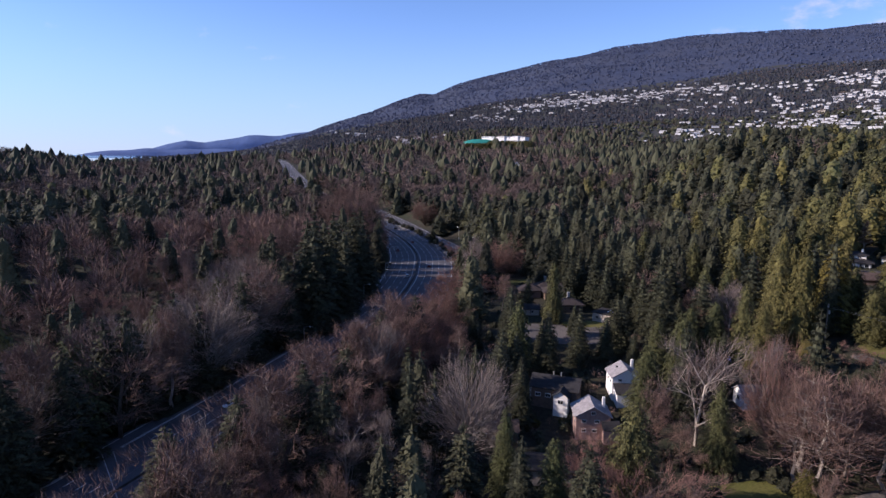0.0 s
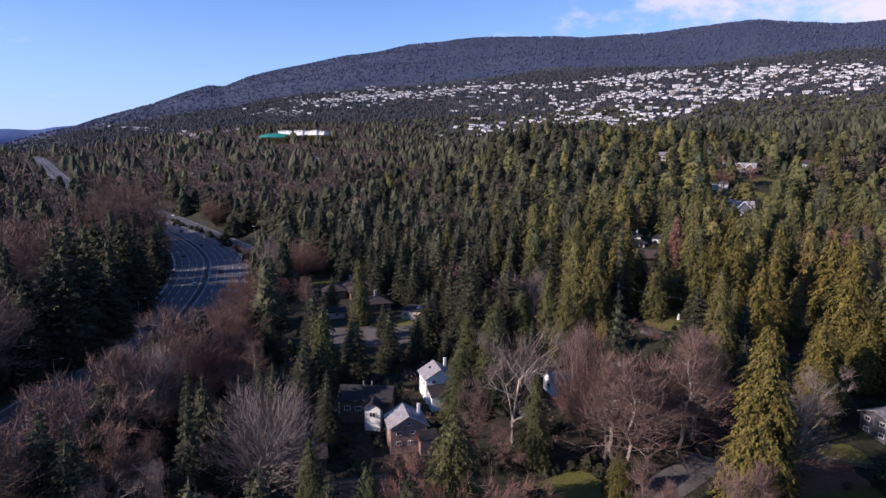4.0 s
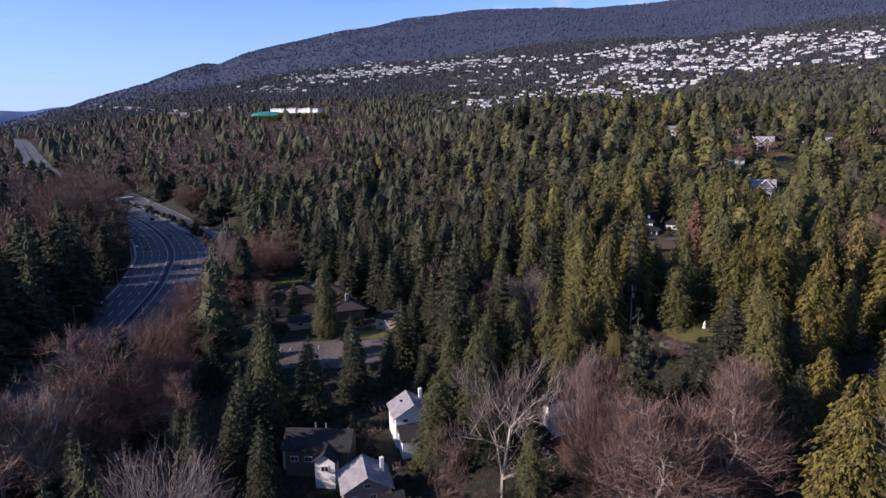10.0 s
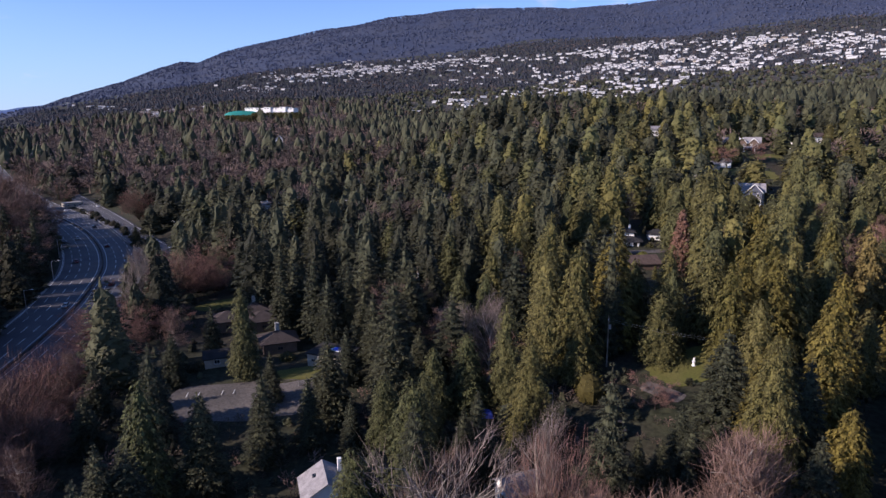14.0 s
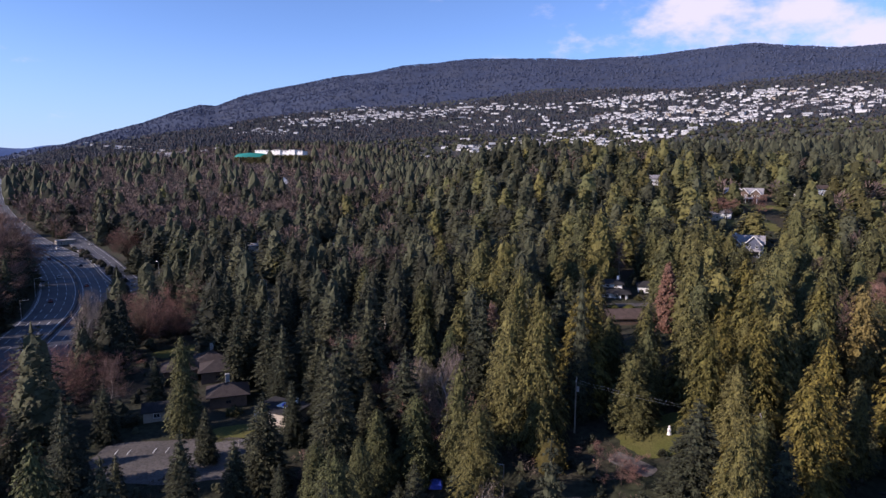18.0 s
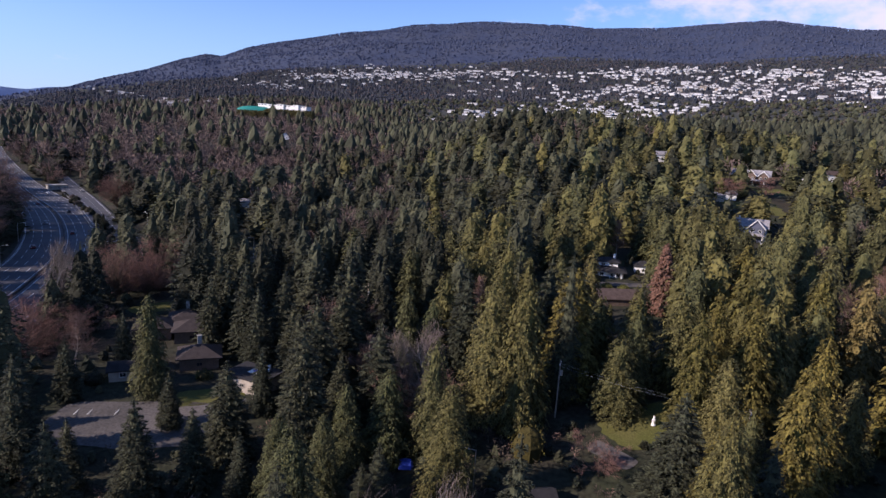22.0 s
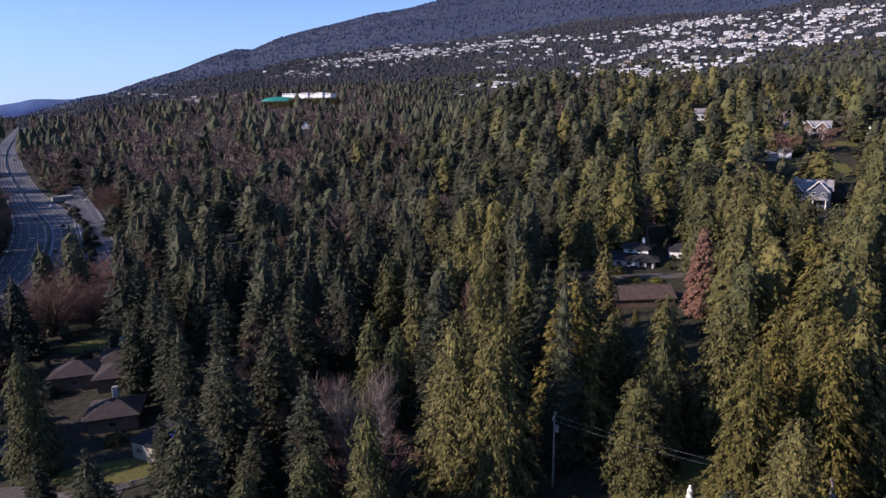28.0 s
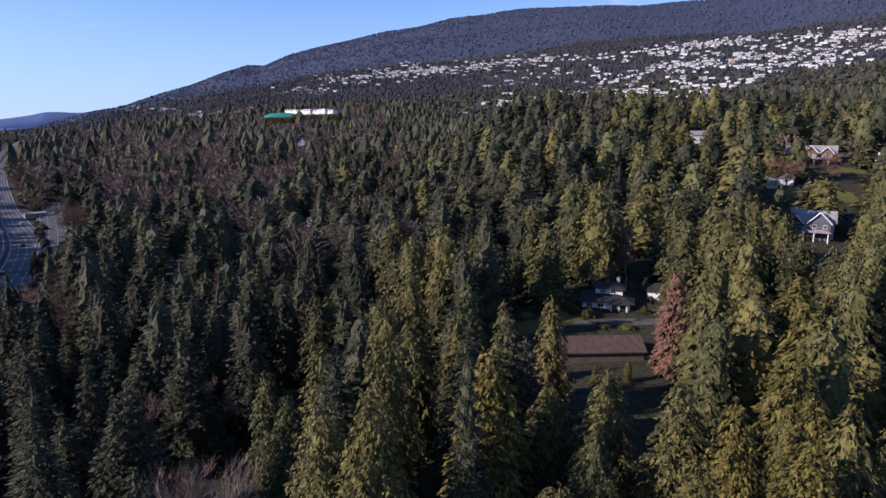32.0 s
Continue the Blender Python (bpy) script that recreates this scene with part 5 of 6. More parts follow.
def villa():
    root = new("house")
    part("wall", box(13, 10, 5.5, z=-3), M_WHITE, root)
    part("roof", hip(bmesh.new(), 13, 10, 2.4, 2.5, 1.2, 0.25), M_DARKROOF, root, "dark hipped roof")
    part("upper_wall", box(7.5, 6, 2.6, 0.5, 1.0, 3.0), M_WHITE, root)
    part("upper_roof", hip(bmesh.new(), 7.5, 6, 1.6, 5.6, 0.9, 0.22, 0.5, 1.0), M_DARKROOF, root, "dark hipped roof")
    part("chimney", box(0.9, 0.8, 2.6, 2.8, 2.6, 5.6, 0.05), M_WHITE, root)
    for x in (1.5, 3.6, 5.7):
        part("porch_post", box(0.35, 0.35, 2.5, x, -6.4, 0), M_WHITE, root)
    part("porch_roof", box(6.0, 2.4, 0.25, 3.6, -6.2, 2.5, 0.05), M_DARKROOF, root)
    for x in (-4.5, -1.5, 2, 4.6):
        window(root, x, -5.02, 0.7, 1.6, 1.4, 0)
    for x in (-1.2, 1.6):
        window(root, x, -2.02, 4.3, 1.5, 1.0, 0)
    for y in (-2.5, 2):
        window(root, -6.52, y, 0.9, 1.6, 1.3, -90)
    put(root, 74.5, 241, -14, 16.6)
    keep_free(74, 238, 13)
    tagged(root, "white two-tier house with dark hipped roofs and a porch", "house", group="houses")


villa()
simple_house(91, 247, -14, 7, 7, 3, 2.0, M_WHITE, M_DARKROOF, "small white garage beside the villa", z=17.2, style="hip")
simple_house(66, 206, 6, 19, 9, 3.2, 2.2, M_BROWNWALL, M_BROWNROOF, "long low house with a faded pinkish-brown roof", z=14.0, windows=False)
keep_free(60, 206, 8), keep_free(76, 206, 8)
open_view(72, 232, 10, 62, 45, 60)
patch("driveway", 78, 226, 30, 4.5, 4, M_PALE, "pale concrete driveway", seed=3, ragged=0.05)
open_view(58, 229, 8, 36, 35, 60)
patch("lawn", 47, 224, 16, 10, 10, M_GRASS, "bright green garden lawn", seed=4)
patch("lawn", 62, 229, 14, 7, 10, M_GRASS, "green garden lawn by the villa", seed=5)


def gabled_mansion(x, y, turn, z, w, d, wall, roof, label, gables, front=None):
    root = new("house")
    h, rise = 6.2, 3.6
    part("wall", gable_wall(bmesh.new(), w, d, h + 4, rise, "x", z=-4), wall, root)
    part("roof", gable(bmesh.new(), w, d, rise, h, 0.8, 0.3, "x"), roof, root)
    for gx, gw, gd, gh, gr in gables:
        part("gable_wall", gable_wall(bmesh.new(), gw, gd, gh + 4, gr, "y", gx, -d / 2 - gd / 2 + 1.5, -4), front or wall, root)
        r = gable(bmesh.new(), gw, gd, gr, gh, 0.6, 0.25, "y")
        bmesh.ops.translate(r, verts=r.verts, vec=(gx, -d / 2 - gd / 2 + 1.5, 0))
        part("gable_roof", r, roof, root)
        trim = bmesh.new()
        fy = -d / 2 - gd + 1.5 - 0.65
        for sgn in (-1, 1):
            a, b = Vector((gx + sgn * (gw / 2 + 0.6), fy, gh - 0.25)), Vector((gx, fy, gh + gr + 0.3))
            tube(trim, a, b, 0.24, 0.24, 4)
        part("bargeboard", trim, M_WHITE, root, "white bargeboard")
        for fl in (1.0, 3.9):
            for k in (-0.24, 0.24):
                window(root, gx + k * gw, -d / 2 - gd + 1.48, fl, 1.4, 1.5, 0)
    for k in (-0.4, -0.15, 0.15, 0.4):
        window(root, k * w, -d / 2 - 0.02, 3.9, 1.4, 1.4, 0)
        window(root, k * w, -d / 2 - 0.02, 1.0, 1.4, 1.4, 0)
    for k in (-0.25, 0.25):
        window(root, -w / 2 - 0.02, k * d, 3.9, 1.4, 1.4, -90)
        window(root, -w / 2 - 0.02, k * d, 1.0, 1.4, 1.4, -90)
    part("porch_roof", hip(bmesh.new(), w * 0.6, 3.5, 1.1, 2.6, 0.3, 0.2, w * 0.12, -d / 2 - 5.2), roof, root)
    for k in (-0.15, 0.1, 0.38):
        part("porch_post", box(0.35, 0.35, 5.6, w * k, -d / 2 - 6.7, -3.0), M_WHITE, root)
    part("chimney", box(1.0, 1.0, 4.6, -w * 0.3, 1.5, h, 0.06), M_WHITE, root)
    put(root, x, y, turn, z)
    keep_free(x, y, max(w, d) * 0.65)
    return tagged(root, label, "house", group="houses")


gabled_mansion(171, 326, -26, 23.6, 17, 11, M_TOWN, M_GREYROOF, "large white house with slate-blue gables and white trim", [(3.4, 7.5, 5, 6.0, 4.0), (-5.2, 5, 3, 5.6, 2.8)], M_SLATEBLUE)
gabled_mansion(228, 446, -30, 46, 25, 13, M_BROWNWALL, M_GREYROOF, "large brown house with a grey many-gabled roof", [(-8, 6, 4, 6.2, 3.4), (0.5, 6.5, 4.5, 6.2, 3.6), (8.5, 6, 4, 6.0, 3.2)])
open_view(169, 312, 10, 90, 40, 60)
open_view(167, 308, 9, 80, 0, -20)
keep_free(206, 386, 15), keep_free(191, 376, 13), keep_free(222, 398, 13), keep_free(234, 418, 14)
open_view(228, 440, 12, 45, 40, 60)
patch("lawn", 200, 380, 34, 18, -20, M_GRASS, "sloping lawn between two large houses", seed=6)
patch("lawn", 230, 420, 28, 14, -10, M_GRASS, "lawn below the brown house", seed=7)
simple_house(181, 392, 10, 8, 7, 3.2, 1.8, M_TAN, M_GREYROOF, "small tan outbuilding with a grey roof", style="hip")
simple_house(192, 397, -10, 7, 6, 3, 2, M_WHITE, M_GREYROOF, "small white outbuilding with a grey roof")
open_view(186, 390, 8, 50, 40, 60)
simple_house(29, 106, 10, 4.5, 3.6, 2.2, 0.9, M_SLATE, M_DARKROOF, "small dark garden shed with a pitched roof", windows=False)
simple_house(-64, 146, 20, 6, 5, 2.6, 1.3, M_TAN, M_DARKROOF, "small tan garage with a dark roof")
simple_house(268, 438, 15, 12, 9, 4, 2.5, M_WHITE, M_GREYROOF, "white house with a grey roof among firs")
simple_house(292, 460, 5, 12, 9, 4, 2.5, M_WHITE, M_BROWNROOF, "white house with a brown roof among firs")
simple_house(176, 486, 0, 12, 9, 4.5, 2.5, M_WHITE, M_GREYROOF, "white house half hidden by cedars")
simple_house(46, 322, -5, 13, 9, 3.2, 2.0, M_GREYWALL, M_GREYROOF, "grey bungalow in a dark clearing")
open_view(46, 316, 7, 40, 40, 70)
simple_house(-118, 412, 12, 13, 9, 5.2, 2.2, M_WHITE, M_GREYROOF, "white house among firs", chimney=1, size=0.75)
open_view(-118, 406, 8, 60)
simple_house(-62, 420, 5, 12, 9, 4.2, 2.2, M_WHITE, M_GREYROOF, "white house deep in the wood", size=0.75)
open_view(-62, 412, 6, 50)
simple_house(-219, 913, 100, 13, 10, 9, 5, M_WHITE, M_GREYROOF, "tall white gabled house among bare trees", z=40)
open_view(-219, 903, 9, 70)
simple_house(92, 100, 12, 12, 9, 4, 1.8, M_SLATE, M_DARKROOF, "dark grey house with white windows beside a lawn", z=5)
simple_house(85, 67, 14, 9, 8, 5.4, 1.6, M_SLATE, M_GREYROOF, "dark grey two-storey house with white window frames", z=-3.6)

# service building, school and dome
simple_house(-287, 484, 50, 13, 7, 3.2, 0.3, M_TAN, M_CONCRETE, "low flat-roofed tan service building by the road", style="flat")
open_view(-287, 478, 9, 40, -100, 100)


def school():
    root = new("school")
    x = -70.0
    for k, (w, h, d) in enumerate(((26, 6.2, 24), (21, 5, 26), (17, 6.5, 30), (21, 5, 24), (14, 6.8, 28), (17, 4.6, 22))):
        part("wing", box(w, d, h + 18, x + w / 2, 0, -18, 0.2), M_WHITE, root)
        part("roof", box(w + 0.6, d + 0.6, 0.5, x + w / 2, 0, h, 0.1), M_CONCRETE, root)
        for j in range(int(w // 8)):
            part("window_band", box(4.0, 0.2, 1.6, x + 4 + j * 7, -d / 2 - 0.05, h - 2.6), M_GLASS, root)
        x += w
    put(root, -326, 1372, -16, 101)
    for k in (-40, -20, 0, 20, 40):
        keep_free(-326 + k, 1372 - k * 0.28, 19)
    tagged(root, "long white flat-roofed school of several wings", "building")


school()
dome(-397, 1367, 84, 27, 14, 8)
keep_free(-396, 1376, 36)
open_view(-402, 1372, 36, 150, -20, -40)
keep_free(-390, 1350, 24)
keep_free(-386, 1325, 22)
open_view(-33, 139, 6, 14, 0, 60)

# lawns, hard ground
patch("lawn", 60, 130, 30, 13, 22, M_GRASS, "mown green lawn with a white statue", seed=8)
open_view(58, 126, 7, 30, 30, 40)
open_view(56, 126, 5, 26, -10, 0)
open_view(56, 126, 5, 22, 40, 60)
patch("driveway", 45, 119, 10, 4.5, -50, M_PALE, "pale asphalt drive by the lawn", seed=9, ragged=0.06)
patch("car_park", -53, 127, 36, 17, 4, M_PALE, "worn pale asphalt turning area", seed=10)
patch("lawn", -42, 138.5, 17, 7, 18, M_GRASS, "strip of green lawn beside the house", seed=11)
patch("lawn", -78, 197, 18, 9, 40, M_GRASS, "bright sunlit patch of lawn", seed=12)
open_view(-78, 194, 7, 25)
open_view(-57, 128, 10, 34, -15, 0)
patch("lawn", 3, 47, 17, 14, 25, M_GRASS, "sunlit sloping lawn", seed=13)
open_view(3, 44, 8, 24, -20, -70)
patch("driveway", 28, 52, 24, 8, 35, M_PALE, "pale asphalt drive under bare trees", seed=14, ragged=0.06)
open_view(28, 48, 6, 24, -20, -70)
patch("soil_bed", 57, 52, 24, 11, 5, M_SOIL, "bare red-brown garden soil", seed=15)
patch("lawn", 58, 44, 22, 8, 5, M_GRASS, "garden lawn behind a fence", seed=16)
open_view(57, 49, 10, 30, -20, -70)
patch("lawn", 69, 59, 10, 8, 10, M_GRASS, "small lawn beside the grey house", seed=17)
open_view(72, 60, 8, 30, -20, -70)
patch("slip_verge", -70, 268, 26, 9, 30, M_PALE, "pale paved area beside the slip road", seed=18)
open_view(-70, 264, 7, 30, 20, 40)


# ---- trees that stand out ----
def key(kind, rows):
    """Trees known one by one: x, y, the height of the tip above datum, and width."""
    for x, y, tip, wide in rows:
        zg = ground_z(x, y)
        tree(kind, x, y, tip - zg, wide)
        KEYTREES.append((x, y, max(6.5 * min(wide, 1.2), 6.5 if kind in CONIFERS else 0)))


key("brown", [(20.8, 133, 37.5, 0.9), (112, 150, 40, 0.9), (52, 176, 38, 0.7)])
key("cedar", [(57, 148, 35.4, 1.0), (43.5, 177, 36.5, 0.75), (25.5, 152, 44, 0.6), (54, 139, 31, 0.8), (37, 251, 38, 1.0), (112, 238, 47, 0.9), (7, 280, 38, 1.1), (23, 197, 36.7, 0.9), (98, 262, 44, 1.2)])
key("hemlock", [(-54, 138, 28.5, 0.8)])
key("golden", [(61.5, 124, 36, 0.9), (68, 132, 38, 0.9), (81, 146, 40, 0.9), (95, 176, 42, 1.0), (90, 163, 41, 0.9), (66, 96, 36, 0.9), (74, 128, 36, 0.9), (54.8, 95, 27, 1.0), (101, 150, 41, 0.9), (38, 39, 33.5, 0.85), (90, 94, 43, 0.85), (76, 108, 37, 0.9), (103, 122, 42, 1.0), (12.4, 46.4, 3, 1.4)])
key("brown", [(79, 143, 33, 0.6)])
key("hemlock", [(0.8, 120, 21.6, 1.1), (8.6, 156, 26.6, 0.8), (-21.5, 223, 32.6, 0.9), (0, 203, 30, 0.9)])
key("fir", [(-36, 158, 26, 1.2), (-16.4, 134, 31.8, 1.0), (-40.6, 163, 31.5, 1.0), (-31, 165, 29, 1.0), (-22, 142, 25.5, 1.1), (-10, 128, 20, 1.1), (-28, 134, 19, 1.1)])
key("fir", [(51.4, 104, 26.7, 1.3), (58, 88, 27, 1.0), (38, 138, 44, 0.6), (-26, 173, 28, 1.1), (-34, 177, 25, 1.1), (-83, 58, 17, 0.9), (-91, 26, 19, 1.0), (-50, 95, 20, 1.2), (-70.7, 134.6, 18, 1.1), (20, 78, 31, 0.75), (-30, 118, 22, 1.1), (-166, 326, 15, 1.1), (-78, 108, 14, 1.1), (100, 275, 47, 1.2), (110, 280, 48, 1.1), (-193, 283, 31, 1.1), (-180, 262, 30, 1.1), (-172, 240, 28, 1.1), (-186, 232, 32, 1.1), (-169, 95, 24, 1.1), (-170, 62, 24, 1.1), (-146, 119, 40, 1.1), (-155, 130, 42, 1.1), (-147, 148, 38, 1.1), (-152, 172, 37, 1.1), (-158, 190, 36, 1.1), (-163, 150, 42, 1.1), (-165, 172, 40, 1.0), (-170, 205, 38, 1.0), (-160, 112, 38, 1.0), (-105, 40, 15.5, 0.9), (-65, 110, 24, 1.1), (-41, 104.5, 20, 1.1), (-45, 126.8, 15.3, 1.1), (-1.6, 98, 14, 1.2), (38, 88, 15.5, 1.3), (-58, 84, 15, 1.2), (-71, 72, 14, 1.2), (-75, 38, 20, 0.9), (-70, 42, 17, 0.9), (-84, 12, 5, 1.2), (-97, 22, 8, 1.2), (-66, 150, 20, 1.1), (-60, 200, 24, 1.1), (-54, 230, 27, 1.1)])
key("fir", [(-67, 115, 19, 1.2), (-53.5, 106, 14.6, 1.2), (-33, 109, 16.5, 1.2), (-24, 107, 13, 1.2), (-55, 185, 30.5, 1.0), (-69, 199, 24, 1.0), (-25, 150, 25, 1.1), (-48, 171, 29, 1.0), (-19, 177, 28, 1.1), (37.5, 159, 38, 1.0), (-82, 120, 15.6, 1.2), (-65, 98, 12, 1.2), (-74, 62, 10, 1.2), (-60, 72, 17, 1.2), (-66, 66, 16, 1.1), (-62, 82, 17, 1.1)])
keep_free(-16, 44, 9)
VIEWS.extend([(-56, 34, 7), (-79, 128, 9), (-79, 101, 8), (40, 132, 7)])
key("cedar", [(-23.3, 36.5, 17, 0.95)])
key("cedar", [(63, 191, 18.5, 0.85), (70, 192, 19.5, 0.8)])
open_view(79, 192, 6, 36, 28, 50)
key("fir", [(27.7, 86, 14, 1.2), (23, 88.6, 18, 1.1), (32.2, 87, 13, 1.2), (38.5, 94, 16, 1.2), (1, 97.4, 18, 1.1), (29, 79, 11, 1.2), (35, 82, 12, 1.1)])
key("hemlock", [(-20.3, 79.5, 17, 1.1), (-11, 90, 24.5, 0.9), (-7, 116, 20, 0.9), (-17, 106, 18, 1.0), (-9, 104, 19.5, 0.9)])
key("dome", [(-98.8, 122.8, 16, 1.2), (-97, 155, 20.5, 1.25), (-95, 202, 24.5, 1.3), (-88, 208, 21, 1.2), (-201, 408, 27, 1.2), (-57.6, 195, 15, 0.9), (-98, 133, 16, 1.2), (-92, 90, 16, 1.3), (-88, 104, 14, 1.2), (-95, 78, 15, 1.2), (-97, 112, 14, 1.2), (9, 66, 26.5, 0.48)])
key("fir", [(-50.8, 166, 26, 1.0)])
key("pale", [(-94, 65, 23.5, 0.9), (-84, 22, 12.5, 0.9), (-75, 27, 11.6, 0.8), (-107, 8, 13.5, 1.0), (-64, 22, 9, 0.8), (2, 137, 24, 1.0), (7, 133, 26, 0.9), (-96, 172, 31, 0.7), (-102, 20, 14, 0.9)])
key("bare", [(-4, 141, 21, 1.2), (-20, 60, 14, 1.1)])
key("birch", [(17, 52, 19, 1.5), (36, 66, 24, 1.2), (31, 58, 21, 1.3), (24, 62, 19, 1.4)])
key("red", [(-124, 258, 15, 1.2), (-114, 250, 15, 1.2), (-106, 241, 16, 1.2), (-118, 243, 13, 1.2), (41, 113, 12.9, 1.3), (5, 127, 18, 1.0), (-85, 168, 16, 1.1), (-104, 168, 15, 1.3), (-80, 222, 18, 1.1)])
for k in range(26):
    # firs along the motorway's western edge, bare trees and firs along its eastern edge
    yy = -70 + 10.4 * k
    line_x = float(np.interp(yy, HWY[:, 1], HWY[:, 0]))
    key("fir" if yy > 100 else ("fir", "bare", "fir", "birch")[k % 4], [(line_x - 21.5 - 5 * (k % 3 == 1) + rnd.uniform(-1, 1), yy + rnd.uniform(-3, 3), float(np.interp(yy, (-70, 60, 120, 200), (22, 25, 32, 34))) + rnd.uniform(-3, 4), 1.2)])
    if yy < 100:
        key(("fir", "maple", "hemlock")[k % 3], [(line_x - 31 + rnd.uniform(-2, 2), yy + 5 + rnd.uniform(-3, 3), 23 + rnd.uniform(-3, 4), 1.1)])
    if yy < 112:
        for j in (0, 1):
            key(("bare", "birch", "fir", "bare", "birch", "fir", "bare")[(2 * k + j) % 7], [(line_x + 25.5 + 6 * j + rnd.uniform(-1, 1), yy + 5 * j + rnd.uniform(-2, 2), float(np.interp(yy, (-70, 60, 120), (14, 18, 19))) + rnd.uniform(-3, 3), 1.5)])
for k in range(20):
    # a tall mixed edge west of the motorway farther on
    yy = 240 + 12.5 * k
    line_x = float(np.interp(yy, HWY[:, 1], HWY[:, 0]))
    key(("bare", "fir", "bare")[k % 3], [(line_x - 30 - 9 * (k % 2) + rnd.uniform(-2, 2), yy + rnd.uniform(-3, 3), 29 + rnd.uniform(-3, 4), 1.4)])
tree("golden", -149, 12, 17, 0.3, label="bare trunk wrapped in green ivy")
key("cedar", [(-372 + 4.5 * k, 1356 - 1.3 * k, 97 + 0.8 * (k % 3), 2.6) for k in range(24)])
key("cedar", [(-432 + 6 * k, 1352 - 1.2 * k, 92 + 0.7 * (k % 2), 2.6) for k in range(11)])
for k in range(26):
    # trees on the near side of the motorway where it climbs away
    x, y, z = HW[np.argmin(np.abs(HW[:, 1] - 490 - 9 * k))]
    key(("bare", "fir", "fir")[k % 3], [(float(x) + 24 + rnd.uniform(-2, 3), float(y) + 8 + rnd.uniform(-3, 3), float(z) + 13 + rnd.uniform(0, 5), 1.3)])
key("sparse", [(-8, 67, 26, 1.0)])
key("maple", [(-61.5, 42, 21, 0.85), (46, 45, 19, 0.7), (-150, 60, 27, 1.0), (-158, 84, 29, 1.0), (-172, 108, 30, 0.9)])
key("bare", [(-200, 275, 38, 1.3), (-206, 286, 43, 1.3), (-212, 297, 46, 1.3), (-219, 307, 47, 1.3), (-227, 320, 46, 1.3), (-236, 333, 42, 1.3), (-222, 292, 42, 1.3), (-232, 308, 44, 1.3), (-245, 340, 40, 1.3), (-210, 272, 38, 1.3), (-255, 352, 38, 1.3)])
key("fir", [(-196, 268, 34, 1.2), (-203, 300, 33, 1.1)])
key("birch", [(14.9, 59.7, 20.6, 1.3), (12.5, 57, 18, 1.1), (38.5, 71.5, 19.7, 1.1), (35.5, 70, 18, 1.0), (43, 74, 20, 1.1)])
key("pale", [(60, 61, 18.7, 0.9), (9, 80, 22, 0.7)])
key("cedar", [(49, 133, 26.6, 1.4)])
key("red", [(190, 390, 52, 1.3), (214, 400, 54, 1.0)])
key("rust", [(80, 196, 38, 1.15)])


# ---- the town on the hillside ----
def far_house_parts(w, d, h, rise, flat, bands):
    wall = box(w, d, h + 8, z=-8) if flat else gable_wall(bmesh.new(), w, d, h + 8, rise, "x", z=-8)
    roof = box(w + 1, d + 1, 0.6, z=h) if flat else gable(bmesh.new(), w, d, rise, h, 0.8, 0.4, "x")
    strips = []
    for k in range(bands):
        strips.append(box(w * 0.86, 0.3, 1.3, 0, -d / 2 - 0.1, 1.0 + 3.0 * k))
        strips.append(box(0.3, d * 0.8, 1.3, -w / 2 - 0.1, 0, 1.0 + 3.0 * k))
    return wall, roof, strips


